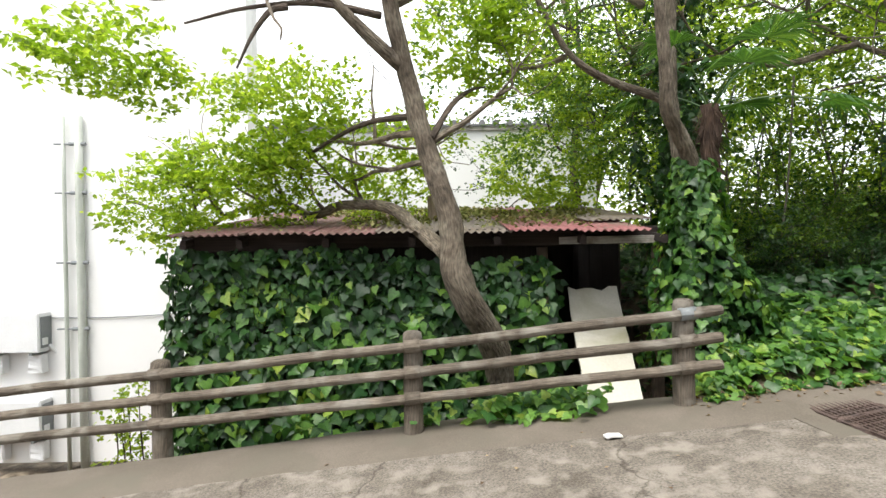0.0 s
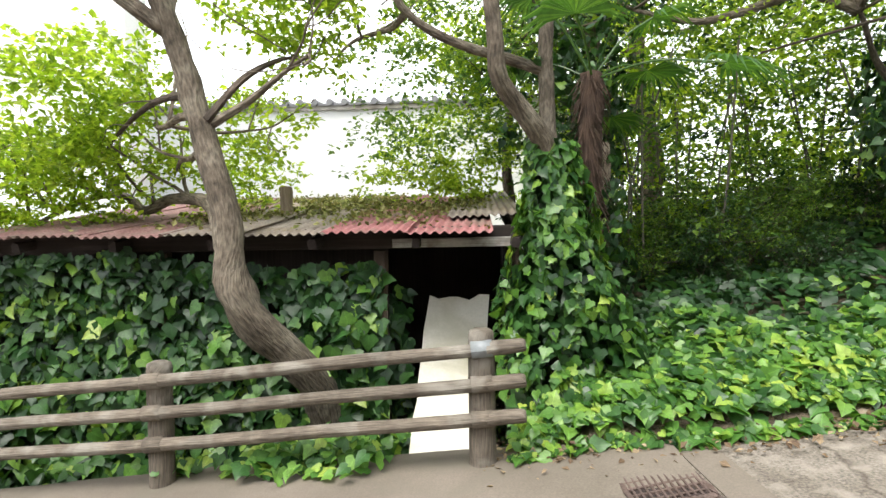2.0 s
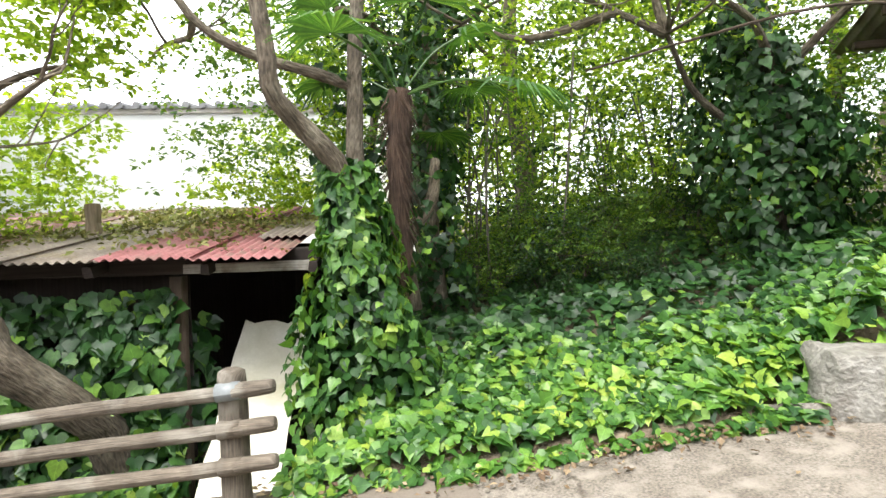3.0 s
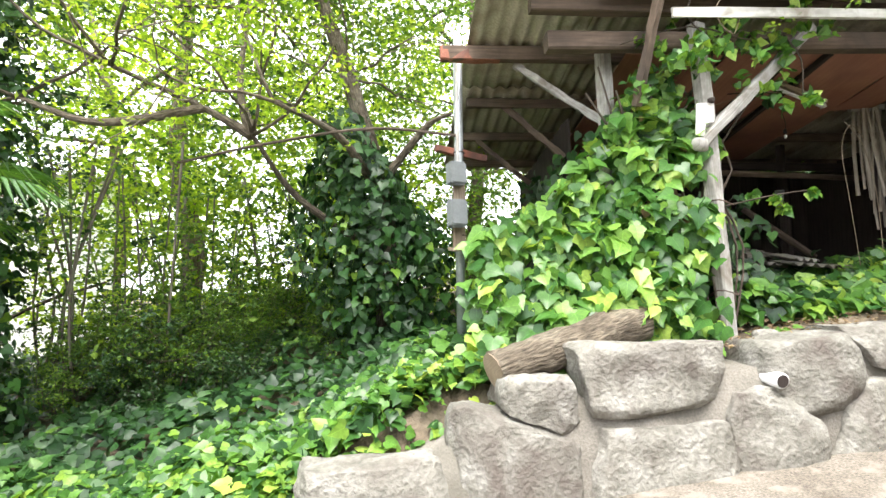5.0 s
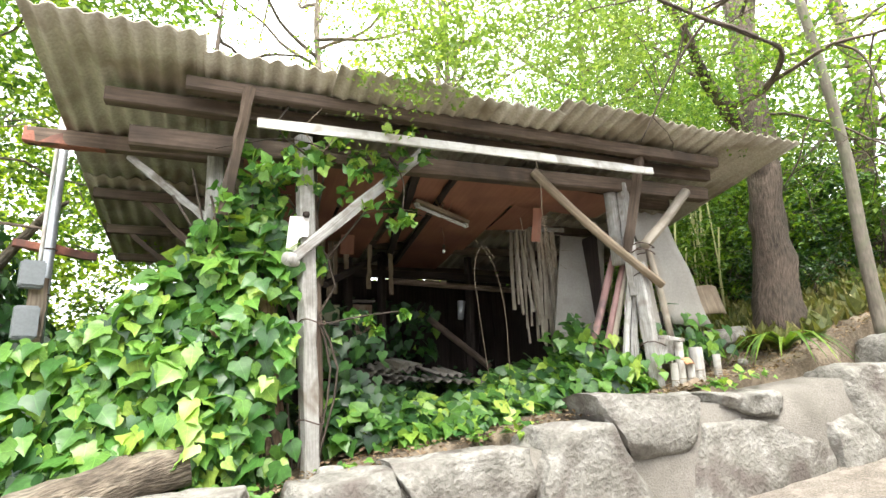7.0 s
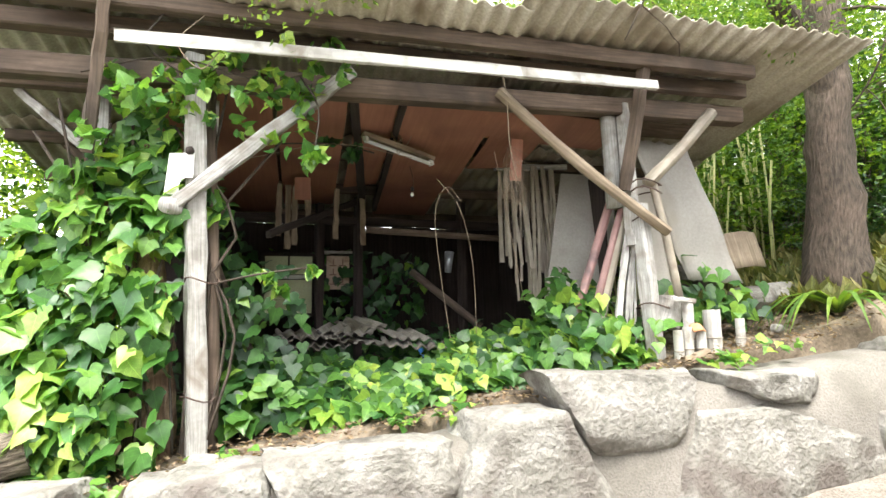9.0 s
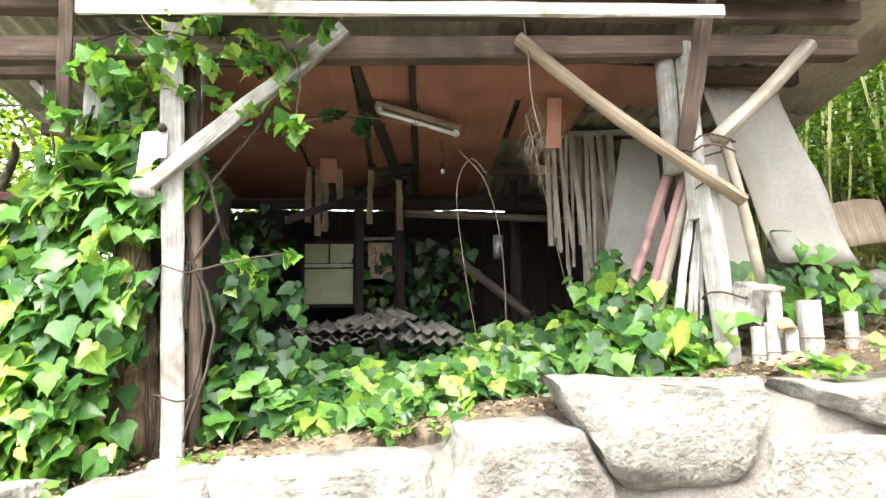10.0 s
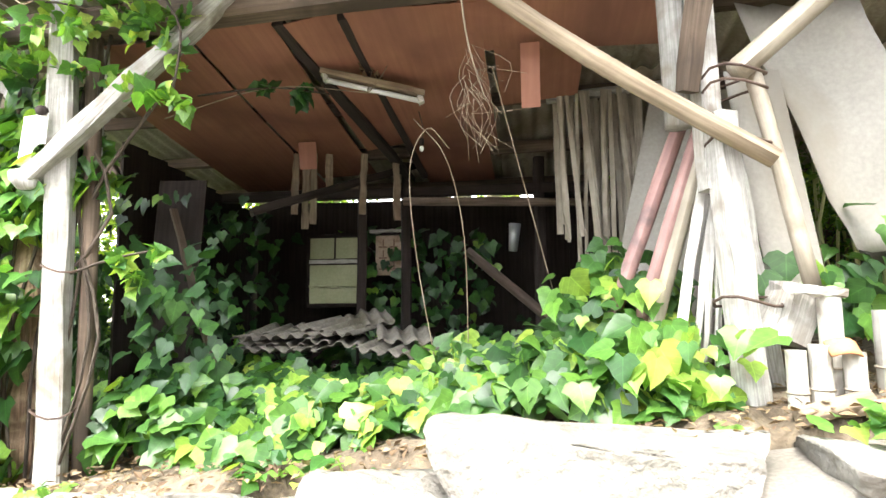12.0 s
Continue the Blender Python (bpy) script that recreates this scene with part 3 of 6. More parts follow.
gg = Geo()
ny = len(gy)
ii, jj = np.meshgrid(np.arange(len(gx) - 1), np.arange(ny - 1), indexing="ij")
q = (ii * ny + jj).ravel()
gg.add(np.stack([GX, GY, GZ], -1).reshape(-1, 3), np.stack([q, q + ny, q + ny + 1, q + 1], 1).tolist())
ground = part("ground", gg, M_EARTH, smooth=True)
tagged(ground, "bare brown soil strewn with dry litter under the trees", "ground", kind="structure")

# road: worn concrete, rising to the right, with a smooth lip under the fence
rg = Geo()
xs, ts = np.arange(-16, 19, 0.2), np.linspace(0, 1, 26)
rv = []
for x in xs:
    y1 = float(edge_y(x)) - 0.02
    for t in ts:
        y = -3.2 + (y1 + 3.2) * t
        rv.append((x, y, float(road_z(x)) + 0.012 * noise.noise(Vector((x * 0.9, y * 0.9, 0))) + 0.004 * noise.noise(Vector((x * 5, y * 5, 0)))))
n = len(ts)
rg.add(rv, [(i * n + j, (i + 1) * n + j, (i + 1) * n + j + 1, i * n + j + 1) for i in range(len(xs) - 1) for j in range(n - 1)])
road = tagged(part("road", rg, M_ROAD, smooth=True), "worn pale concrete lane climbing past the sheds", "road", kind="structure")
kg = Geo()
kx = np.arange(-9, 2.9, 0.15)
prof = [(-0.62, -0.02), (-0.5, 0.018), (-0.3, 0.03), (0.06, 0.03), (0.1, 0.015), (0.11, -0.5)]
kv = []
for x in kx:
    for dy, dz in prof:
        y = float(edge_y(x)) + dy
        kv.append((x, y + 0.012 * noise.noise(Vector((x * 2, dy, 0))), float(road_z(x)) + dz + 0.008 * noise.noise(Vector((x * 3, dy * 4, 5)))))
n = len(prof)
kg.add(kv, [(i * n + j, (i + 1) * n + j, (i + 1) * n + j + 1, i * n + j + 1) for i in range(len(kx) - 1) for j in range(n - 1)])
tagged(part("pavement", kg, M_KERB, smooth=True), "smooth concrete lip along the fence with soil stains", "kerb", kind="structure")

# unseen plain wall added to close the lane's other side and block sky light
closing = part("wall_north", slab((-16, -3.2, -2.2), (36, 0, 4.2), (0, 0, 4.5), .3, na=1, nb=1), M_MORTAR)
tagged(closing, "unseen plain grey concrete wall added to block sky light across the lane", "wall", kind="structure")

# ---- fence of imitation logs ----
POSTS = [(-6.45, 4.86), (-4.4, 4.65), (-2.34, 4.43), (-0.26, 4.19), (1.78, 4.03)]
fence = thing("fence", (-0.26, 4.19, 0.0), "brown imitation-log concrete fence of three rails along the lane", "fence")
for k, (x, y) in enumerate(POSTS):
    z = float(road_z(x))
    lean = RNG.normal(0, 0.008, 2)
    zz = np.array([-0.25, 0, 0.2, 0.4, 0.6, 0.76, 0.8, 0.815])
    rad = np.array([.082, .08, .077, .078, .077, .076, .07, .045])
    post = part("post", tube([(x + lean[0] * h, y + lean[1] * h, z + h) for h in zz], rad, 16, 0.1, k * 7, freq=12), M_FENCE, fence, smooth=True)
    for h in (0.31, 0.51, 0.71):
        part("joint_collar", tube([(x - 0.06, y - 0.07, z + h - 0.006), (x + 0.06, y - 0.07, z + h + 0.006)], 0.05, 12), M_GREY_BOX if k > 3 and h > 0.6 else M_FENCE, post, smooth=True)
for k in range(4):
    (x0, y0), (x1, y1) = POSTS[k], POSTS[k + 1]
    for h in (0.31, 0.51, 0.71):
        a, b = np.array((x0, y0 - 0.075, road_z(x0) + h)), np.array((x1, y1 - 0.075, road_z(x1) + h))
        pts = [a + (b - a) * f + np.array((0, 0, 0.003 * math.sin(f * 9 + h * 30))) for f in np.linspace(0, 1, 14)]
        part("rail", tube(pts, 0.04, 12, 0.07, k * 5 + h * 9, freq=9), M_FENCE, fence, smooth=True)
for h in (0.31, 0.51, 0.71):
    x0, y0 = POSTS[-1]
    a = np.array((x0, y0 - 0.075, road_z(x0) + h))
    part("rail", tube([a + np.array((0.93, -0.07, 0.117)) * f for f in (0, .08, .16, .24, .26, .265)], [.042, .043, .042, .041, .036, .02], 12, 0.12, h * 3, freq=9), M_FENCE, fence, smooth=True)

# ---- drain grate in the lane ----
gr = thing("drain_grate", (2.75, 3.6, 0.36), "dark rusty steel drain grates across the lane", "drain grate")
gu, gv = unit((1, 0.1, 0)), unit((-0.08, 1, 0))


def on_road(p, dz):
    return np.array((p[0], p[1], float(road_z(p[0])) + dz))


for k in range(4):
    c = np.array((2.66, 3.66, 0)) - gv * 0.44 * k
    # near-black sheet under the bars, painted shade of the channel below
    panel_ = part("panel", slab(on_road(c - gu * .18 - gv * .2, .008), on_road(c + gu * .18 - gv * .2, .008) - on_road(c - gu * .18 - gv * .2, .008), gv * .4, .004, na=1, nb=1), M_DARK, gr)
    for a, b in (((-.19, -.21), (.19, -.21)), ((-.19, .21), (.19, .21)), ((-.19, -.21), (-.19, .21)), ((.19, -.21), (.19, .21))):
        part("frame", beam(on_road(c + gu * a[0] + gv * a[1], .008), on_road(c + gu * b[0] + gv * b[1], .008), .022, .02), M_IRON, gr)
    for i in range(11):
        a = -.165 + i * .033
        part("bar", beam(on_road(c + gu * a + gv * -.2, .016), on_road(c + gu * (a + .012) + gv * .2, .016), .012, .012, seg=1, worn=0.0005), M_IRON, gr)
    for i in range(7):
        b = -.18 + i * .06
        part("bar", beam(on_road(c + gu * -.18 + gv * b, .014), on_road(c + gu * .18 + gv * (b + .03), .014), .014, .012, seg=1, worn=0.0005), M_IRON, gr)
for s_ in (-1, 1):
    part("channel_edge", slab(on_road(np.array((2.66, 4.0, 0)) + gu * (s_ * .3 - .1), .009), gu * .2 + np.array((0, 0, .0234)), gv * -2.2, -.03, na=2, nb=8), M_KERB, gr, "smooth concrete channel edge")

# ---- lower shed, overgrown with ivy ----
shed = thing("shed", (-0.3, 6.5, -1.0), "low dark shed with a faded red corrugated roof, overgrown with ivy", "shed")
FY = 5.42
# planks near-black, so the gaps between ivy leaves read as deep shade
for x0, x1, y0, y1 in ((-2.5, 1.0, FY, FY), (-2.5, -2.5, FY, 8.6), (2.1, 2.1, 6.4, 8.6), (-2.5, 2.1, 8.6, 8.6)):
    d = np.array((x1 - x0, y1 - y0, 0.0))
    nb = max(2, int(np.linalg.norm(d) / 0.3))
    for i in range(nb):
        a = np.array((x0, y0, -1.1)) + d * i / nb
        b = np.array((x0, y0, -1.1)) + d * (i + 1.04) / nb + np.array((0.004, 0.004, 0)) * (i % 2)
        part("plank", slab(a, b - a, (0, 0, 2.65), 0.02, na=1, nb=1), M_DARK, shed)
# shade under the eave is put into the beam's near-black colour
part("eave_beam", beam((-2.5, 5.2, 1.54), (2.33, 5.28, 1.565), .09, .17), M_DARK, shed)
part("eave_board", beam((1.1, 5.13, 1.515), (2.3, 5.2, 1.52), .03, .07), M_GREY_WOOD, shed, "pale weathered board end")
for x in (-2.44, -0.9, 0.95, 2.1):
    part("post", beam((x, 5.33, -1.1), (x + 0.02, 5.33, 1.45), .1, .1, (0, 1, 0)), M_BROWN_WOOD, shed)
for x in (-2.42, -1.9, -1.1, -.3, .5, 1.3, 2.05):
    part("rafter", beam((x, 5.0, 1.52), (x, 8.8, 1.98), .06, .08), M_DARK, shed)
xr = -2.5
k = 0
while xr < 1.3:
    w = 0.66
    front = 4.86 + 0.05 * math.sin(k * 2.1) + (0.05 if k == 5 else 0)
    part("roof_sheet", corrugated((xr, front, 1.6 + 0.012 * (k % 2)), (w, 0.01, 0.004), (0.0, 3.9, 0.45), 0.072, 0.011, 0.004), M_RED_ROOF if k in (5, 6) else M_GREY_ROOF if k in (3, 4) else M_WORN_RED, shed, "bleached corrugated sheet" if k in (3, 4) else "rusty red corrugated sheet", True)
    xr += 0.62
    k += 1
part("roof_sheet", corrugated((1.5, 5.6, 1.72), (0.66, 0.0, 0.02), (0.0, 3.2, 0.36), 0.072, 0.011, 0.004), M_GREY_ROOF, shed, smooth=True)
part("vent_pipe", beam((-.12, 6.2, 1.7), (-.12, 6.2, 2.05), .1, .1, (0, 1, 0)), M_TAN_WOOD, shed, "stubby wooden flue")

# ---- pale panel leaning at the shed's open end ----
panel = part("leaning_board", slab((1.24, 4.72, -0.05), (0.54, 0.06, 0.01), (0.08, 1.03, 1.05), 0.02, na=6, nb=9, edge=0.01), M_CREAM)
tagged(panel, "cream board with broken edges leaning against the ivy-covered shed", "board")

# ---- white building beyond ----
house = thing("house", (-8, 10, -1.3), "white rendered house with downpipes and air conditioners", "house")
part("wall", slab((-16, 8.1, -1.6), (13.2, 0, 0), (0, 0, 9.5), -0.25, na=1, nb=1), M_WALL, house)
part("wall", slab((-2.81, 8.36, -1.6), (-3.2, 4.2, 0), (0, 0, 9.5), 0.25, na=1, nb=1), M_WALL, house)
for x, r, m in ((-5.42, .028, M_DOWNPIPE), (-5.2, .055, M_DOWNPIPE)):
    pipe = part("downpipe", tube([(x, 7.78, z) for z in (-1.7, 0, 1.2, 2.4, 3.4)], r, 12), m, house, smooth=True)
    for z in (0.35, 1.3, 2.3, 3.0):
        part("bracket", tube([(x - .12, 7.76, z), (x + 0.1, 7.78, z)], r * 0.5, 8), M_GREY_BOX, pipe)
part("cable", tube(smooth_path([(-7, 7.83, .55), (-4.9, 7.83, .5), (-2.9, 7.83, .6)], 5), .008, 5), M_GREY_BOX, house)


def air_conditioner(z):
    ac = thing("air_conditioner", (-6.1, 7.8, z), "white outdoor air conditioning unit on brackets at the house wall", "air conditioner", "air conditioners on the wall")
    bm = bmesh.new()
    bmesh.ops.create_cube(bm, size=1)
    bmesh.ops.scale(bm, vec=(.8, .3, .56), verts=bm.verts)
    bmesh.ops.bevel(bm, geom=bm.edges[:], offset=.015, segments=2, affect="EDGES")
    bmesh.ops.translate(bm, vec=(-6.1, 7.75, z + .3), verts=bm.verts)
    me = bpy.data.meshes.new("casing")
    bm.to_mesh(me)
    bm.free()
    part("casing", me, M_PIPE, ac)
    part("side_grille", slab((-5.69, 7.64, z + .08), (0, .22, 0), (0, 0, .44), .012, na=1, nb=1), M_GREY_BOX, ac, "grey side grille")
    part("valve_cover", slab((-5.68, 7.66, z + .12), (0, .1, 0), (0, 0, .1), .03, na=1, nb=1), M_PIPE, ac)
    for dx in (-.28, .28):
        part("bracket", beam((-6.1 + dx, 7.6, z), (-6.1 + dx, 8.1, z), .04, .04), M_GREY_BOX, ac)
        part("foot", beam((-6.1 + dx, 7.75, z - .28), (-6.1 + dx, 7.75, z - .02), .16, .2), M_PIPE, ac)
    part("hose", tube(smooth_path([(-5.7, 7.8, z + .1), (-5.6, 7.9, z - .06), (-5.4, 8.0, z - .08), (-5.38, 8.04, z - 1)], 5), .025, 8), M_PIPE, ac, smooth=True)


air_conditioner(.02)
air_conditioner(-1.22)

far = thing("far_house", (1, 13, 0), "white house behind the shed with a grey tiled roof edge", "house")
part("wall", slab((-6, 12.4, -1.5), (9.5, 0, 0), (0, 0, 5.55), -0.25, na=1, nb=1), M_WALL, far)
part("fascia", beam((-6.3, 12.1, 4.08), (3.7, 12.1, 4.08), .05, .12), M_BOARD, far)
roof = part("roof", slab((-6.3, 12.05, 4.16), (10, 0, 0), (0, 4.5, .3), 0.05, na=1, nb=1), M_TILE, far)
for i in range(32):
    x = -6.2 + i * .31
    part("tile", tube([(x, 11.98, 4.17), (x, 14.2, 4.32)], .07, 8), M_TILE, roof)

# ---- retaining wall of boulders ----
wall = tagged(new("wall_south"), "retaining wall of large grey boulders bedded in mortar", "wall", kind="structure")
mg = Geo()
mu = np.arange(-3.3, 9.0, 0.15)
mv = []
for u in mu:
    top = float(terrace_z(u, 0)) - 0.1 - 0.55 * float(step(-u, 1.6, 3.3))
    top = min(top, 1.98 + .1 * (u - 3.4)) if u > 3.4 else top
    for v, z in ((-.76, road_z(S(u, -1, 0)[0]) - 0.2), (-.71, road_z(S(u, -.9, 0)[0]) + .1), (-.67, (top + road_z(S(u, -.9, 0)[0])) / 2), (-.61, top), (-.25, top + .02)):
        p = S(u, v + 0.05 * noise.noise(Vector((u * 2.5, z * 2.5, 0))), float(z))
        mv.append(p)
n = 5
mg.add(mv, [(i * n + j, (i + 1) * n + j, (i + 1) * n + j + 1, i * n + j + 1) for i in range(len(mu) - 1) for j in range(n - 1)])
part("mortar", mg, M_MORTAR, wall, smooth=True)
ROCKS = [(-2.95, -2.07, .45, 1.03), (-2.07, -1.36, .5, 1.31), (-1.8, -1.33, 1.13, 1.5), (-1.36, -.44, 1.2, 1.66), (-1.36, -.42, .55, 1.2), (-.44, .13, .7, 1.39), (-.12, .43, 1.2, 1.65), (.42, 1.42, 1.36, 1.74), (.1, 1.3, .72, 1.38),
         (1.3, 2.25, .9, 1.87), (1.9, 3.05, 1.58, 2.05), (3.1, 3.72, 1.8, 2.03), (2.3, 4.12, 1.05, 1.88), (4.12, 4.62, 1.1, 1.75), (4.62, 5.4, 1.3, 2.2), (5.4, 6.3, 1.5, 2.5), (6.3, 7.4, 1.6, 2.6), (7.4, 8.6, 1.9, 2.9)]
AX = np.stack([EU, EV, np.array((0, 0, 1.0))])


def reach(d, w, h):
    """Half the extent of a stone of that width and height along d."""
    return 1 / math.sqrt((d[0] / (w / 2)) ** 2 + (d[1] / (h / 2)) ** 2)


def wall_stone(k):
    """A stone split to fit between its neighbours, with a dressed, battered front."""
    u0, u1, z0, z1 = ROCKS[k]
    w, h, c = u1 - u0, z1 - z0, np.array(((u0 + u1) / 2, (z0 + z1) / 2))
    rr = np.random.default_rng(300 + k)
    q, f = ico(5)
    p = np.sign(q) * np.abs(q) ** .5
    p /= np.maximum(1.0, (np.abs(p) ** 5).sum(1, keepdims=True) ** .2)
    p = p * np.array((w * .6, .31, h * .6))
    for j, (a0, a1, b0, b1) in enumerate(ROCKS):
        e = np.array(((a0 + a1) / 2, (b0 + b1) / 2)) - c
        far = np.linalg.norm(e)
        if j == k or far > 2.2:
            continue
        d = e / far
        ri, rj = reach(d, w, h), reach(d, a1 - a0, b1 - b0)
        cut = max(far * ri / (ri + rj) - .014, .08)
        n3 = np.array((d[0], 0, d[1])) + rr.normal(0, .05, 3)
        p -= np.outer(np.maximum(p @ unit(n3) - cut, 0), unit(n3))
    p[:, 2] = np.minimum(p[:, 2], h / 2 + .015 * np.sin(p[:, 0] * 5 + k) - .35 * np.maximum(p[:, 1] - .05, 0))
    for _ in range(7):
        d = unit(np.array((rr.normal(0, .6), -abs(rr.normal(.6, .4)), rr.normal(0, .6))))
        far = (p @ d).max() * rr.uniform(.86, .98)
        p -= np.outer(np.maximum(p @ d - far, 0) * .95, d)
    tilt = rr.normal(0, .05, 2)
    front = -.29 + tilt[0] * p[:, 0] + (.14 + tilt[1]) * p[:, 2]
    p[:, 1] = np.where(p[:, 1] < front, front + (p[:, 1] - front) * .12, p[:, 1])
    off = rr.uniform(0, 50, 3)
    nz = lambda a, s: noise.noise(Vector(a * s + off))
    disp = np.array([nz(a, 1.6) * .07 + (.3 - abs(nz(a, 4.0))) * .05 + nz(a, 9) * .02 + nz(a, 22) * .007 for a in p])
    p = p + unit_rows(p) * disp[:, None]
    mid = S(c[0], -.44 - .14 * (float(terrace_z(c[0], 0)) - .3 - c[1]), c[1])
    return Geo().add(mid + p @ AX, f, p[:, :2])


for k in range(len(ROCKS)):
    part("boulder", wall_stone(k), M_ROCK, wall, smooth=True)
part("drain_pipe", tube([S(-.13, -.74, 1.425), S(-.18, -.3, 1.47)], .048, 20), M_PIPE, wall, "grey plastic drain pipe end", True)
# near-black disc on the capped end, painted shade of the pipe's hollow
part("pipe_bore", tube([S(-.1296, -.744, 1.4246), S(-.1299, -.741, 1.4249)], .039, 20), M_DARK, wall)

# ---- open shed on the terrace ----
hut = thing("open_shed", S(1.3, 1.4, 1.8), "open-fronted timber shed with a corrugated fibre-cement roof and ivy", "shed")


def roof_z(v):
    return 4.24 - 0.2 * v


# roof sheets, side by side, with ragged front edges
u = -1.78
k = 0
while u < 4.5:
    w = 1.0 if u < 3.4 else 0.95
    front = -.55 + 0.05 * math.sin(k * 2.7) + (0.1 if k == 1 else 0)
    zf = roof_z(front) + 0.014 * (k % 2) - 0.1 * math.exp(-((u - 0.5) / 1.3) ** 2)
    part("roof_sheet", corrugated(S(u, front, zf + .05), EU * w, EV * 2.0 + np.array((0, 0, -.4 + 0.1 * math.exp(-((u - 0.5) / 1.3) ** 2))), .125, .019, .008, 6, 0.0, None, 0.002), M_SLATE, hut, "stained fibre-cement corrugated sheet", True)
    part("roof_sheet", corrugated(S(u, front + 1.85, roof_z(front + 1.85) + .03), EU * w, EV * 1.9 + np.array((0, 0, -.38)), .125, .019, .008, 6), M_SLATE, hut, smooth=True)
    u += 0.92
    k += 1


def timber(name, p0, p1, w, h, m, up=(0, 0, 1), label="", bow=0.0):
    return part(name, beam(p0, p1, w, h, up, 0.004, 8, None, bow), m, hut, label)


def pole(name, pts, r, m, label="", rough=.15):
    return part(name, tube(smooth_path(pts, 3), r, 12, rough, RNG.uniform(0, 50), None, 6), m, hut, label, True)


timber("purlin", S(-.9, -.22, 4.2), S(3.9, -.22, 4.22), .09, .1, M_BROWN_WOOD)
timber("purlin", S(-1.4, -.02, 4.13), S(4.0, -.02, 4.16), .1, .11, M_BROWN_WOOD)
timber("purlin", S(-2.0, .66, 4.05), S(4.1, .66, 4.06), .09, .12, M_BROWN_WOOD)
part("purlin", beam(S(-2.02, .66, 4.05), S(-1.5, .66, 4.05), .095, .125), M_RUST_PAINT, hut, "red oxide painted beam end")
for v in (1.4, 2.1, 2.8):
    timber("purlin", S(-1.7, v, roof_z(v) - .08), S(4.2, v, roof_z(v) - .08), .07, .09, M_BROWN_WOOD)
timber("front_beam", S(-1.25, .1, 3.9), S(4.05, .1, 4.0), .13, .14, M_BROWN_WOOD)
timber("white_batten", S(-.44, -.3, 3.95), S(2.97, -.33, 3.98), .03, .066, M_WHITE_WOOD, label="long white painted batten, flaking")
timber("strut", S(-.5, -.3, 4.2), S(-.62, -.05, 3.35), .06, .06, M_BROWN_WOOD)
timber("strut", S(2.98, -.2, 4.22), S(2.88, .0, 3.3), .08, .07, M_BROWN_WOOD)
# front posts
timber("front_post", S(.02, 0, 1.55), S(-.09, .0, 4.02), .108, .1, M_GREY_WOOD, (0, 1, 0), "weathered squared grey post")
part("post_side", tube(smooth_path([S(.08, .1, 1.55), S(.06, .1, 2.5), S(-.02, .12, 3.9)], 4), .04, 10, .12, 5), M_BROWN_WOOD, hut, smooth=True)
timber("lath", S(.0, .15, 2.3), S(.02, .15, 3.8), .035, .02, M_WHITE_WOOD, (0, 1, 0), "thin white lath")
timber("corner_post", S(-.68, .35, 1.5), S(-.7, .35, 4.0), .1, .1, M_GREY_WOOD, (0, 1, 0))
part("stump", tube(smooth_path([S(-.28, .16, 1.55), S(-.27, .16, 2.0), S(-.3, .15, 2.45), S(-.34, .16, 2.85)], 4), [.13, .13, .13, .13, .12, .12, .13, .12, .11, .1, .1, .09, .08], 14, .35, 8, None, 7), M_BROWN_MIX, hut, "rotten reddish trunk split open", True)
# braces
timber("brace", S(-.17, -.075, 3.04), S(.88, .03, 4.03), .085, .08, M_GREY_WOOD, label="pale weathered diagonal brace")
part("burr", boulder(S(-.16, -.09, 3.05), (.12, .1, .1), 9, 3, .7), M_GREY_WOOD, hut, smooth=True)
pole("brace", [S(1.9, -.02, 3.97), S(2.5, -.06, 3.45), S(3.15, -.1, 2.98)], .04, M_TAN_WOOD, "round tan pole brace")
pole("brace", [S(3.06, -.03, 3.36), S(3.4, 0, 3.66), S(3.72, .02, 3.98)], .048, M_BAMBOO, "thick pale bamboo brace")
timber("brace", S(-1.35, .75, 4.0), S(-.66, .5, 3.4), .05, .06, M_GREY_WOOD)
timber("brace", S(-1.35, 1.45, 3.9), S(-.75, 1.3, 3.3), .05, .06, M_BROWN_WOOD)
timber("brace", S(-1.5, 2.1, 3.7), S(-.9, 2.1, 3.2), .04, .05, M_BROWN_WOOD)
OUT = [(0, 0), (.075, -.01), (.08, .07), (.11, .1), (.15, .1), (.155, .25), (.02, .24)]
V = [S(-.2 + a, -.095 + d_, 3.12 + b) for d_ in (0, .004) for a, b in OUT]
g = Geo().add(V, [tuple(range(7)), tuple(range(13, 6, -1))] + [(i, i + 7, (i + 1) % 7 + 7, (i + 1) % 7) for i in range(7)])
plate = part("sign_plate", g, M_PAPER, hut, "white tin plate with bite-shaped edge")
part("knob", boulder(S(-.07, -.11, 3.38), (.05, .05, .05), 4, 3, .3), M_DARK, hut, "small black knob", True)
# right-hand posts
timber("right_post", S(3.06, .0, 1.98), S(2.99, .0, 3.2), .1, .1, M_GREY_WOOD, (0, 1, 0), "split grey post with flaking paint")
timber("right_post", S(2.97, .06, 2.9), S(2.96, .08, 4.0), .09, .09, M_GREY_WOOD, (0, 1, 0))
pole("right_post", [S(2.88, .14, 3.2), S(2.86, .14, 4.0)], .06, M_GREY_WOOD)
pole("bamboo_upright", [S(3.3, .02, 2.5), S(3.2, .0, 3.0), S(3.13, .02, 3.4)], .032, M_BAMBOO, "thin pale bamboo pole")
timber("board", S(3.24, .22, 2.0), S(3.12, .24, 3.1), .08, .025, M_GREY_WOOD, (0, 1, 0))
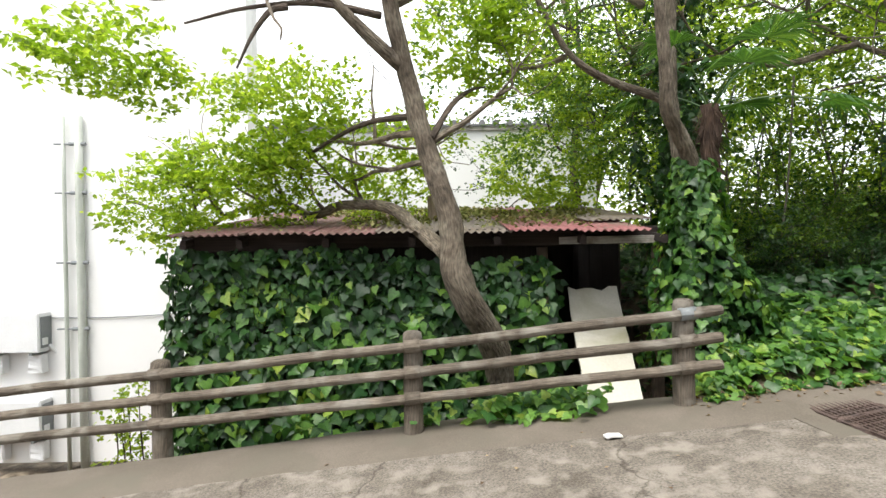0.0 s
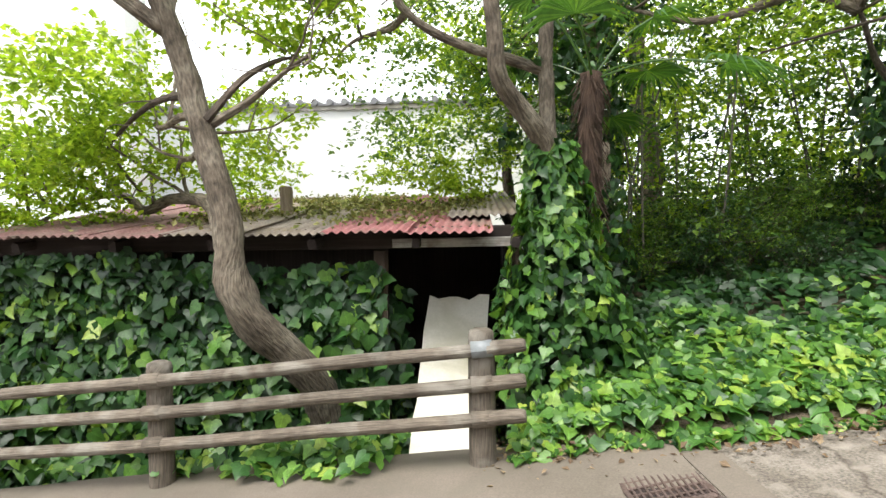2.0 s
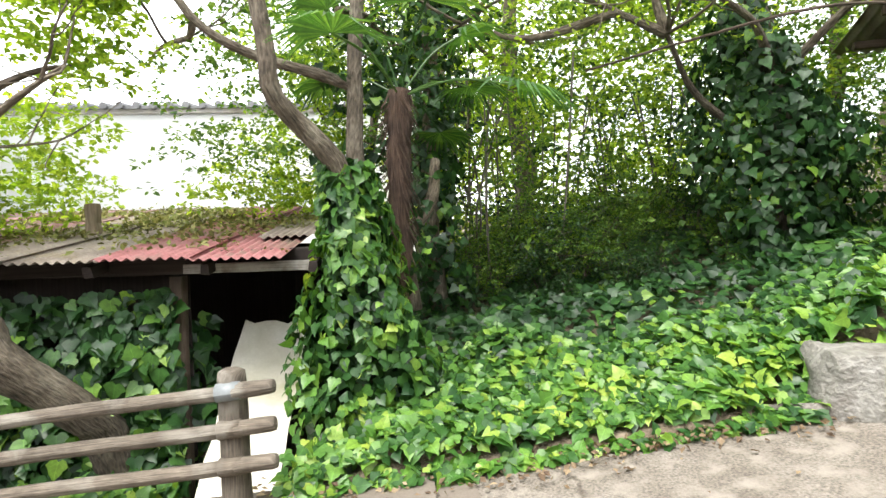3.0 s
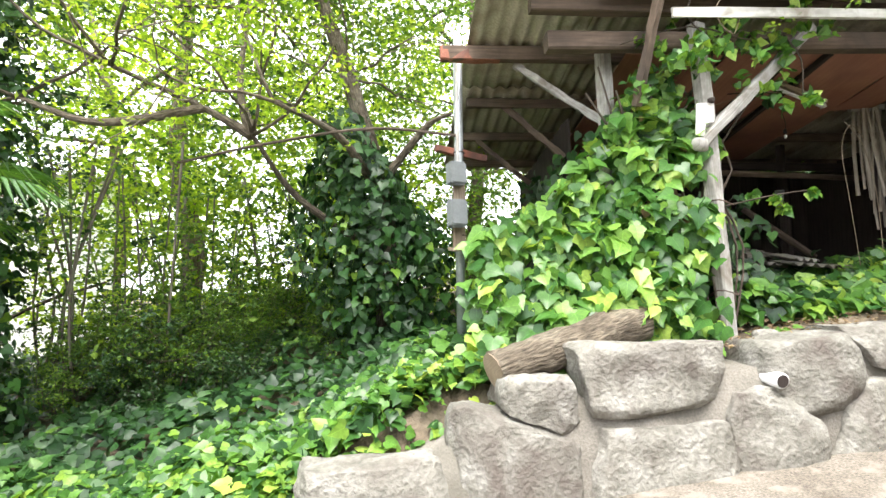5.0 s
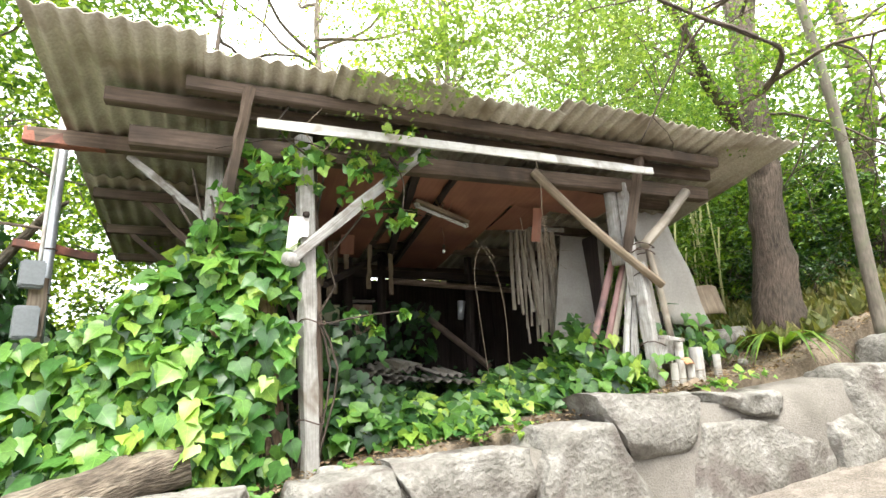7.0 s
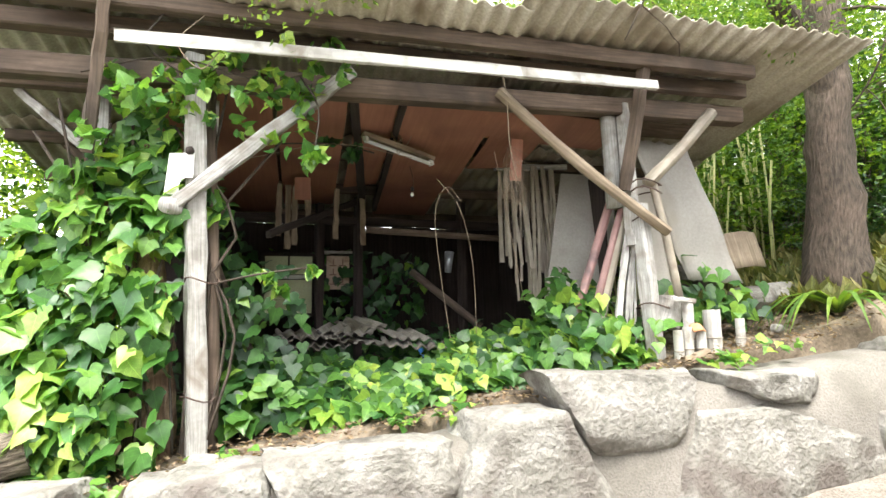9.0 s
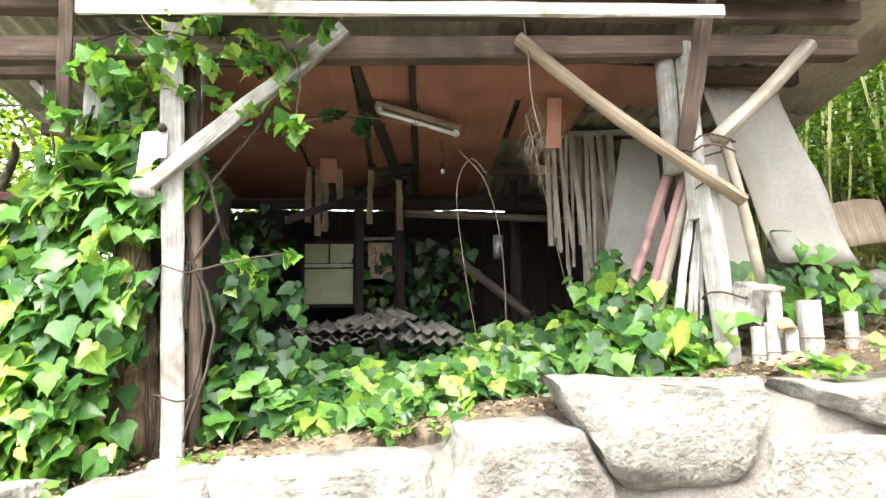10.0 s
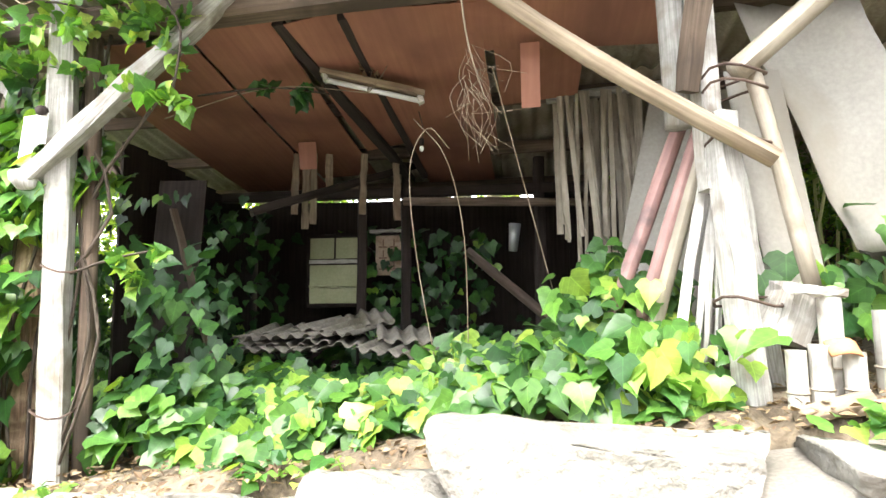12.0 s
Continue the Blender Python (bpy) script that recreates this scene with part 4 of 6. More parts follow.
for z in (2.45, 3.08, 3.36, 3.3):
    a = np.linspace(0, 2 * math.pi, 13)
    part("wire", tube([S(3.06 + .12 * math.cos(q), .01 + .1 * math.sin(q), z + .02 * math.sin(q * 2)) for q in a], .006, 5), M_WIRE, hut)
for z in (1.95, 2.62):
    a = np.linspace(0, 2 * math.pi, 13)
    part("wire", tube([S(.01 + .095 * math.cos(q), .0 + .095 * math.sin(q), z + .02 * math.sin(q * 2)) for q in a], .005, 5), M_WIRE, hut)
# shed walls: boards near-black for indoor shade, gaps under the eaves at the back
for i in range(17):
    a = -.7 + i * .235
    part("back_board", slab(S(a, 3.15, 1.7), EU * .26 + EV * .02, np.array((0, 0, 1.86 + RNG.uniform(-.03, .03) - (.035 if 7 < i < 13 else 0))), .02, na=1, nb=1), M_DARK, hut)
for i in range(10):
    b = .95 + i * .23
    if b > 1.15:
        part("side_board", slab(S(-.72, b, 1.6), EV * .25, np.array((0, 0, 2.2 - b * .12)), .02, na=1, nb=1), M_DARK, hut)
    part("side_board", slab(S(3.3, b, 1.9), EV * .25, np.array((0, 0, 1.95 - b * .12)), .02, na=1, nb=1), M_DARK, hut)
# posts and tie beams near-black too, the dim interior painted in
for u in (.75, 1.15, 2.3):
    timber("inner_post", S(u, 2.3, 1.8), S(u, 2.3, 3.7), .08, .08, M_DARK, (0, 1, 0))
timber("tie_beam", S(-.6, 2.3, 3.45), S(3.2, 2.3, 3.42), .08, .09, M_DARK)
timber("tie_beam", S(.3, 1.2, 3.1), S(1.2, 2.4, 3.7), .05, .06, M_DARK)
pole("inner_pole", [S(1.2, 2.0, 3.3), S(3.1, 2.0, 3.22)], .035, M_BROWN_WOOD)
pole("inner_pole", [S(1.7, 2.2, 2.9), S(2.4, 2.0, 2.3)], .04, M_BROWN_WOOD)
# red-brown plywood ceiling, in sagging sheets
for u0, w, v0, d, tilt in ((-.5, .85, .35, 2.2, 0), (.38, .5, .3, 2.0, .02), (.95, .32, .3, 1.5, .05), (1.3, .7, .25, 1.55, -.02), (1.32, .6, 1.6, .9, .0), (2.05, .5, .3, .95, .04), (1.9, 1.15, .2, .45, -.05)):
    part("ceiling_board" if u0 > .9 else "old_ceiling_board", slab(S(u0, v0, 4.0 - .17 * v0 - .02 * abs(tilt) * 10), EU * w + np.array((0, 0, tilt)), EV * d + np.array((0, 0, -.17 * d)), .006, na=4, nb=6, bend=lambda a, b: -.02 * math.sin(math.pi * b)), M_PLY, hut, "red-brown plywood ceiling sheet" if u0 > .9 else "dark stained ceiling sheet")
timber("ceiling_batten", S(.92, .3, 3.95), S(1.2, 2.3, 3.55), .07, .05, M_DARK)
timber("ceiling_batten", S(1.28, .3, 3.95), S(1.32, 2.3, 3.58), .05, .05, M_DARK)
for du, L in ((0.36, .5), (.44, .62), (.5, .58), (.62, .3), (.9, .5), (1.15, .55)):
    timber("hanging_lath", S(du, 1.7 + du * .2, 3.68), S(du + RNG.uniform(-.02, .02), 1.7 + du * .2, 3.68 - L), .05, .012, M_TAN_WOOD, (0, 1, 0))
part("ceiling_flap", slab(S(.5, 1.5, 3.68), EU * .14, EV * .04 + np.array((0, 0, -.2)), .006, na=2, nb=2), M_PLY, hut)
part("ceiling_flap", slab(S(2.2, .5, 3.82), EU * .1, EV * .05 + np.array((0, 0, -.33)), .006, na=2, nb=4, bend=lambda a, b: .03 * b * b), M_PLY, hut)

# ---- fluorescent lamp, unlit ----
lamp = thing("fluorescent_lamp", S(1.3, .72, 3.7), "unlit fluorescent lamp with a rusty batten, hanging crooked", "lamp")
a, b = S(1.02, .66, 3.83), S(1.62, .8, 3.70)
part("batten", beam(a, b, .075, .035), M_TAN_WOOD, lamp, "rust-yellowed steel batten")
part("tube", tube([a + (b - a) * .03 + (0, 0, -.045), b - (b - a) * .03 + (0, 0, -.045)], .016, 12), M_PIPE, lamp, "white glass tube", True)
for f in (.03, .95):
    part("holder", beam(a + (b - a) * f + (0, 0, -.01), a + (b - a) * (f + .03) + (0, 0, -.055), .05, .03), M_WHITE_WOOD, lamp)
part("cord", tube(smooth_path([S(1.35, .75, 3.78), S(1.33, .76, 3.86), S(1.36, .77, 3.95)], 4), .006, 5), M_WIRE, lamp)

bulb = thing("light_bulb", S(1.52, 1.2, 3.5), "small bare light bulb hanging from a cord", "light bulb")
part("cord", tube(smooth_path([S(1.5, 1.2, 3.75), S(1.53, 1.2, 3.62), S(1.52, 1.2, 3.55)], 4), .004, 5), M_WIRE, bulb)
part("socket", tube([S(1.52, 1.2, 3.56), S(1.52, 1.2, 3.52)], .016, 10), M_DARK, bulb)
part("glass", boulder(S(1.52, 1.2, 3.49), (.03, .03, .042), 1, 2, 1.0, None, 0), M_PIPE, bulb, smooth=True)

# ---- rough crowd of greenery ----
TERR = lambda u, v: float(terrace_z(u, v))
def scatter(n, a, b):
    return RNG.uniform(a, b, n)


def jitter(n, s):
    return RNG.normal(0, s, (n, 3))


def ivy_mesh(P, Nrm, size, down=1.0, geo=None):
    P, Nrm = np.asarray(P), np.asarray(Nrm)
    tip = np.tile((0, 0, -down), (len(P), 1)) + RNG.normal(0, .5, P.shape)
    big = size[0] * .55 + (size[1] * .88 - size[0] * .55) * RNG.beta(1.6, 1.3, len(P))
    return leaves(P, Nrm + RNG.normal(0, .46, P.shape), tip, big, "ivy", geo)


def stems(name, paths, r, m, parent):
    g = Geo()
    for p in paths:
        tube(smooth_path(p, 3), r, 5, .2, RNG.uniform(0, 9), g)
    return part(name, g, m, parent, smooth=True)


# ---- ivy over the lower shed ----
ivy1 = thing("ivy", (-.9, 5.2, -1.0), "dark green ivy covering the front of the low shed", "ivy", kind="stuff")


def wall_ivy(n, x0, x1, z0, z1, y, size, bulge=.14):
    x, z = scatter(n, x0, x1), scatter(n, z0, z1)
    b = np.array([noise.noise(Vector((a * 1.6, 0, c * 1.6))) for a, c in zip(x, z)])
    z1 = z1 - .14 * step(x, -.5, .3)
    keep = z < z1 - .05 + .2 * np.array([noise.noise(Vector((a * 3, 9, 0))) for a in x])
    low = np.clip((1.0 - z) / 2, 0, 1)
    P = np.stack([x, y - bulge * (b + .4) - .12 * low + RNG.normal(0, .035, n), z], 1)
    side = np.clip((-2.4 - x) / .3, 0, 1)
    N_ = np.stack([-side * 1.2, -np.ones(n) + side * .6, np.full(n, .45)], 1)
    return P[keep], N_[keep]


P, N_ = wall_ivy(4700, -2.66, 1.02, -1.0, 1.52, 5.22, (.1, .15))
part("leaf_mass", ivy_mesh(P, N_, (.085, .14)), M_IVY_DARK, ivy1)
P, N_ = wall_ivy(900, -2.66, 1.02, -1.0, 1.25, 5.16, (.09, .15))
part("leaf_mass", ivy_mesh(P, N_, (.09, .15)), M_IVY, ivy1)
n = 420
th, z = scatter(n, 0, math.pi), scatter(n, -1, 1.4)
P = np.stack([-2.48 - .18 * np.sin(th) * (.6 + .4 * np.sin(z * 3)), 5.3 + .6 * scatter(n, -.3, 1.5), z], 1)
part("leaf_mass", ivy_mesh(P, np.tile((-1, -.5, .5), (n, 1)), (.09, .14)), M_IVY, ivy1)
P, N_ = wall_ivy(260, .9, 1.2, -.9, 1.35, 5.5, (.1, .15))
part("leaf_mass", ivy_mesh(P, N_, (.1, .15)), M_IVY_DARK, ivy1)
# ivy round the foot of the fence and over the lip
for cx, cy, r, n in ((.85, 4.2, .32, 150), (.55, 4.18, .3, 120), (-.15, 4.25, .16, 30), (2.15, 4.35, .2, 60), (-1.2, 4.5, .25, 30)):
    x, y = cx + RNG.normal(0, r * .6, n), cy + np.abs(RNG.normal(0, r * .35, n)) * np.sign(RNG.uniform(-.35, 1, n))
    P = np.stack([x, y, road_z(x) + .05 + scatter(n, 0, .13)], 1)
    part("leaf_mass", ivy_mesh(P, np.tile((0, -.5, 1), (n, 1)), (.07, .12), .3), M_IVY_YOUNG, ivy1)
shoot = thing("shrub", (-2.85, 4.75, -1), "small light green shoots beside the fence post", "shrub")
g, tips = Geo(), []
for k in range(5):
    grow(g, (-2.95 + .07 * k, 4.8, -1), (RNG.normal(0, .06), -.03, 1), 1.0 + .07 * k, .01, 0, tips, np.random.default_rng(k), .1, .12, 2, 5)
part("stem", g, M_BARK_DARK, shoot)
part("foliage", leaf_cloud([p for p in tips if p[2] > -.35], 36, .08, .055, 1), M_SPRING, shoot)

# ---- ivy carpet on the bank ----
carpet = thing("ivy", (4, 5.5, .7), "bright green ivy carpet over the bank beside the lane", "ivy", kind="stuff")


def carpet_points(n, x0, x1, y0, y1):
    x, y = scatter(n, x0, x1), scatter(n, y0, y1)
    e = edge_y(x) - .12 + .14 * np.array([noise.noise(Vector((a * 2.2, 0, 0))) for a in x])
    u, v = uv_of(x, y)
    wallside = (u > -2.9) & (v < -.1 + .25 * step(-u, .8, 2.2) * -1)
    keep = (y > e) & ~wallside
    x, y = x[keep], y[keep]
    lift = np.array([max(0, noise.noise(Vector((a * 1.3, b * 1.3, 4))) * .16 + .12) for a, b in zip(x, y)])
    near = np.clip((y - edge_y(x) + .2) / .5, .25, 1)
    return np.stack([x, y, ground_z(x, y) + .04 + lift * near * scatter(len(x), .5, 1.2)], 1)


P = carpet_points(5200, 1.95, 6.6, 3.9, 5.35)
part("leaf_mass", ivy_mesh(P, np.tile((0, -.4, 1), (len(P), 1)), (.065, .12), .25), M_IVY, carpet)
P = carpet_points(1500, 1.95, 6.6, 3.9, 5.0)
part("leaf_mass", ivy_mesh(P, np.tile((0, -.4, 1), (len(P), 1)), (.06, .11), .25), M_IVY_YOUNG, carpet)
# back of the bank in darker leaves, the shade under the trees painted in
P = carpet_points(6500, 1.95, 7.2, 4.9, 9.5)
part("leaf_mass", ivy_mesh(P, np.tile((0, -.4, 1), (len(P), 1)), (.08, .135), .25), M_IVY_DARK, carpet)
n = 1500
u, v = scatter(n, -2.9, -.2), scatter(n, -.32, 2.6)
keep = v > -.3 + .15 * np.sin(u * 5) + .2 * step(u, -2.0, -.8)
P = np.stack([S(a, b, terrace_z(a, b) * step(a, -3.6, -1.9) + (1 - step(a, -3.6, -1.9)) * (.75 + .1 * b) + .05 + abs(RNG.normal(0, .08))) for a, b in zip(u[keep], v[keep])])
part("leaf_mass", ivy_mesh(P, np.tile((-.3, -.7, 1), (len(P), 1)), (.09, .155), .35), M_IVY, carpet)

# ---- ivy column on the forked tree ----
n = 1500
z = scatter(n, .3, 2.25)
th = scatter(n, 0, 2 * math.pi)
r = np.interp(z, [.3, .9, 1.5, 2.25], [.62, .46, .3, .16]) * (1 + .25 * np.sin(th * 3 + z * 4))
P = np.stack([2.42 - .1 * (z - 1) + r * np.cos(th), 5.0 + .8 * r * np.sin(th), z], 1)
col = thing("ivy", (2.4, 5.0, .4), "ivy climbing the trunks of the forked tree", "ivy", kind="stuff")
part("leaf_mass", ivy_mesh(P, np.stack([np.cos(th), np.sin(th), np.full(n, .45)], 1), (.065, .11)), M_IVY, col)
# inner layer in darker leaves, shade within the ivy put into the colour
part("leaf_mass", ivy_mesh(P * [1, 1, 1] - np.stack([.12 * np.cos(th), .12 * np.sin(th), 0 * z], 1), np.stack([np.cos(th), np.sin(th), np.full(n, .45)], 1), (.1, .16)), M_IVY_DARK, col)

# ---- ivy heap at the corner of the open shed: each nearer leaf a piece of its own ----
heap = thing("ivy", S(-.7, .2, 1.6), "lush ivy heaped over the corner posts of the open shed", "ivy")


def heap_points(n, spread=.06):
    u = -1.95 + 2.05 * RNG.beta(1.7, 1.1, n)
    top = np.interp(u, [-1.95, -1.5, -1.1, -.75, -.4, -.15, .1], [2.4, 2.6, 2.85, 3.35, 3.75, 3.6, 3.1])
    z0 = terrace_z(u, 0) + .02
    f = scatter(n, 0, 1)
    z = z0 + (top - z0) * f
    bump = np.array([noise.noise(Vector((a * 2.2, 1, c * 2.2))) for a, c in zip(u, z)])
    v = -.26 + .42 * f + .12 * step(-u, .2, 1.6) * f - .13 * bump + RNG.normal(0, spread, n)
    hole = np.array([noise.noise(Vector((a * 3.1, 7, c * 3.1))) for a, c in zip(u, z)]) > .22 + .2 * RNG.uniform(0, 1)
    bare = hole | ((u > -.13) & (z < 3.0)) | (u > -.42) & (u < .1) & (z < 2.75) & (RNG.uniform(0, 1, n) < .5)
    P = np.stack([S(a, b, c) for a, b, c in zip(u, v, z)])[~bare]
    Nn = (-EV * .8 + np.array((0, 0, .55)))[None, :] - EU[None, :] * .25
    return P, np.repeat(Nn, len(P), 0)


P, N_ = heap_points(1150)
tagged(part("leaf_mass", ivy_mesh(P + EV * .06, N_, (.1, .16)), M_IVY, heap), kind="stuff")
P, N_ = heap_points(1350)
tagged(part("leaf_mass", ivy_mesh(P, N_, (.1, .17)), M_IVY_YOUNG, heap), kind="stuff")
LEAF_MESH = []
for k in range(5):
    V = IVY_V * RNG.uniform(.9, 1.1, (1, 3)) + RNG.normal(0, .02, IVY_V.shape)
    me = Geo().add(V, IVY_F, IVY_V[:, :2]).mesh("leaf", True)
    me.materials.append(M_IVY_YOUNG)
    LEAF_MESH.append(me)


def leaf_piece(p, nrm, size, parent):
    z = unit(np.asarray(nrm) + RNG.normal(0, .45, 3))
    t = np.array((0, 0, -1.0)) + RNG.normal(0, .4, 3)
    y = unit(t - z * (t @ z))
    x = np.cross(y, z)
    ob = new("leaf", LEAF_MESH[RNG.integers(5)])
    ob.parent = parent
    ob.matrix_parent_inverse = Matrix.Translation(-parent.location)
    m = Matrix(np.column_stack([x, y, z]).tolist()).to_4x4()
    ob.matrix_basis = Matrix.Translation(Vector(p)) @ m @ Matrix.Scale(size, 4)


P, N_ = heap_points(290, .03)
for p, q in zip(P - EV * .05, N_):
    leaf_piece(p, q, RNG.uniform(.07, .145), heap)
vines = []
for k in range(14):
    a = RNG.uniform(-.75, .1)
    vines.append([S(a, -.02, 1.65), S(a + RNG.normal(0, .1), .03, 2.3), S(a + RNG.normal(0, .12), .08, 2.9), S(a + RNG.normal(0, .2), .1, 3.5 + RNG.uniform(0, .5))])
stems("vine", vines, .009, M_BARK_DARK, heap)
dead = heap_points(900)[0]
uu, _v = uv_of(dead[:, 0], dead[:, 1])
dead = dead[(uu > -.75)][:40]
tagged(part("dead_foliage", leaves(dead + EV * .02, np.tile(-EV, (len(dead), 1)) + jitter(len(dead), .5), jitter(len(dead), 1), scatter(len(dead), .04, .07), "ivy"), M_DEAD, heap), kind="stuff")
n = 380
P = np.stack([S(-.82 + RNG.normal(0, .05), RNG.uniform(.4, 2.6), RNG.uniform(1.7, 3.35)) for _ in range(n)])
tagged(part("leaf_mass", ivy_mesh(P, np.tile(-EU - EV * .4 + np.array((0, 0, .3)), (n, 1)), (.09, .14)), M_IVY_DARK, heap), kind="stuff")
# sprays under the eave and on the brace
spray = thing("ivy", S(.2, .0, 3.8), "loose ivy sprays round the eave beam and brace", "ivy", kind="stuff")
c = [S(-.62, -.05, 3.9), S(-.45, -.12, 3.7), S(-.2, -.12, 3.75), S(.0, -.1, 3.9), S(.05, -.12, 3.72), S(.25, -.12, 3.8), S(.4, -.12, 3.85), S(.5, -.12, 3.7), S(.35, -.12, 3.65), S(.58, -.12, 3.88), S(.2, -.1, 3.98)]
part("leaf_mass", leaf_cloud(c, 18, .09, .065, 1.0, "ivy", None, .2), M_IVY_YOUNG, spray)
part("leaf_mass", leaf_cloud([S(.62, -.12, 3.42), S(.66, -.14, 3.35), S(.58, -.14, 3.46)], 9, .06, .065, 1.2, "ivy", None, .1), M_IVY_YOUNG, spray)
part("leaf_mass", leaf_cloud([S(.78, .5, 3.66), S(.9, .55, 3.64), S(1.02, .6, 3.66)], 7, .05, .08, .6, "ivy", None, .3), M_IVY_DARK, spray)
part("leaf_mass", leaf_cloud([S(.3, -.05, 2.72), S(.42, -.08, 2.62), S(.52, -.1, 2.6), S(.62, -.1, 2.66)], 7, .04, .07, .8, "ivy", None, .6), M_IVY_YOUNG, spray)
stems("vine", [[S(.55, -.1, 3.9), S(.66, -.12, 3.7), S(.64, -.13, 3.4)], [S(.05, 0, 2.6), S(.35, -.08, 2.66), S(.64, -.1, 2.7)], [S(-.7, 0, 3.85), S(-.2, -.1, 3.95), S(.3, -.1, 3.85), S(.65, -.08, 3.95)], [S(.4, .4, 3.62), S(.8, .5, 3.68), S(1.1, .6, 3.66)], [S(-.2, -.2, 4.2), S(-.3, -.25, 3.95), S(-.1, -.2, 3.8)]], .006, M_BARK_DARK, spray)

c = [S(RNG.uniform(-.6, .12), RNG.uniform(-.16, .1), RNG.uniform(3.45, 4.02)) for _ in range(20)] + [S(a, -.14, 3.28 + .9 * a + RNG.uniform(.0, .22)) for a in RNG.uniform(.2, .75, 9)]
part("leaf_mass", leaf_cloud(c, 9, .1, .065, 1.0, "ivy", None, .15), M_IVY_YOUNG, spray)
# ---- ivy on the shed floor ----
floor_ivy = thing("ivy", S(1.4, .6, 1.9), "glossy ivy spreading over the shed floor", "ivy", kind="stuff")
n = 2000
u, v = scatter(n, .12, 2.95), np.abs(RNG.normal(0, .55, n)) - .02
keep = v < 2.2
u, v = u[keep], v[keep]
v = v + .1 * np.sin(u * 4) + .22 * step(1.9 - u, 0, .6) * step(u, .5, 1.2) * .0
hump = .2 + .3 * np.exp(-((u - 2.62) / .3) ** 2 - ((v - .5) / .5) ** 2) * 1.5 + .16 * np.exp(-((u - .25) / .35) ** 2) + .08 * np.sin(u * 6) * np.cos(v * 5)
z = terrace_z(u, v) + .03 + hump * scatter(len(u), .25, 1.15) * np.clip(.5 + v * 1.6, 0, 1)
P = np.stack([S(a, b, c) for a, b, c in zip(u, v, z)])
part("leaf_mass", ivy_mesh(P, np.tile(-EV * .75 + np.array((0, 0, .75)), (len(P), 1)), (.09, .15), .6), M_IVY, floor_ivy)
n = 650
u, v = scatter(n, -.55, 2.6), scatter(n, .8, 2.9)
P = np.stack([S(a, b, terrace_z(a, b) + abs(RNG.normal(0, .12))) for a, b in zip(u, v)])
part("leaf_mass", ivy_mesh(P, np.tile(-EV * .6 + np.array((0, 0, .8)), (n, 1)), (.09, .14), .6), M_IVY_DARK, floor_ivy)
P = np.stack([S(scatter(1, -.6, .1)[0], scatter(1, 1.0, 2.6)[0], scatter(1, 1.8, 3.3)[0]) for _ in range(240)] + [S(scatter(1, .7, 1.9)[0], 2.45 + scatter(1, -.1, .2)[0], scatter(1, 1.9, 3.15)[0]) for _ in range(230)])
part("leaf_mass", ivy_mesh(P, np.tile(-EV + np.array((0, 0, .3)), (len(P), 1)), (.09, .14)), M_IVY_DARK, floor_ivy)
P = np.stack([S(2.62 + RNG.normal(0, .14), .45 + RNG.normal(0, .2), 2.05 + scatter(1, 0, .55)[0]) for _ in range(150)])
part("leaf_mass", ivy_mesh(P, np.tile(-EV + np.array((0, 0, .6)), (len(P), 1)), (.09, .15)), M_IVY, floor_ivy)
P = np.stack([S(2.72 + RNG.normal(0, .14), .0 + RNG.normal(0, .1), 2.0 + scatter(1, 0, .36)[0]) for _ in range(110)])
part("leaf_mass", ivy_mesh(P, np.tile(-EV + np.array((0, 0, .6)), (len(P), 1)), (.09, .14)), M_IVY_YOUNG, floor_ivy)
P = np.stack([S(3.75 + RNG.normal(0, .28), .32 + RNG.normal(0, .12), 2.35 + abs(RNG.normal(0, .16))) for _ in range(150)])
part("leaf_mass", ivy_mesh(P, np.tile(-EV + np.array((0, 0, .6)), (len(P), 1)), (.09, .15)), M_IVY, floor_ivy)
for u, v, n in ((1.5, -.32, 26), (3.3, -.45, 30), (3.75, -.4, 16), (.2, -.25, 22), (-.4, -.35, 24), (1.15, -.2, 18)):
    P = np.stack([S(u + RNG.normal(0, .09), v + RNG.normal(0, .05), TERR(u, 0) - .02 + scatter(1, 0, .08)[0]) for _ in range(n)])
    part("leaf_mass", ivy_mesh(P, np.tile(-EV * .4 + np.array((0, 0, 1)), (n, 1)), (.05, .09), .2), M_IVY_YOUNG, floor_ivy)

n = 210
P = np.stack([S(a, b, c) for a, b, c in zip(scatter(n, .09, .6), scatter(n, .2, .65), 1.7 + 1.15 * RNG.beta(1, 1.7, n))])
part("leaf_mass", ivy_mesh(P, np.tile(-EV + np.array((0, 0, .4)), (n, 1)), (.08, .13)), M_IVY_DARK, floor_ivy)
# ---- litter ----
n = 5500
u, v = scatter(n, -.6, 7), scatter(n, -.45, 1.1)
P = np.stack([S(a, b, TERR(a, b) + .015 + abs(RNG.normal(0, .012))) for a, b in zip(u, v)])
lit = part("leaf_litter", leaves(P, np.tile((0, 0, 1.0), (n, 1)) + jitter(n, .35), jitter(n, 1), scatter(n, .015, .055), "oval"), M_DEAD)
tagged(lit, "dry brown leaf litter on the terrace edge", "leaf litter", kind="stuff")
n = 900
x = scatter(n, 1.8, 5.2)
y = edge_y(x) + RNG.normal(-.06, .12, n)
lit = part("leaf_litter", leaves(np.stack([x, y, road_z(x) + .02 + abs(RNG.normal(0, .015, n))], 1), np.tile((0, 0, 1.0), (n, 1)) + jitter(n, .4), jitter(n, 1), scatter(n, .02, .06), "oval"), M_DEAD)
tagged(lit, "dry leaves gathered along the lane's edge", "leaf litter", kind="stuff")
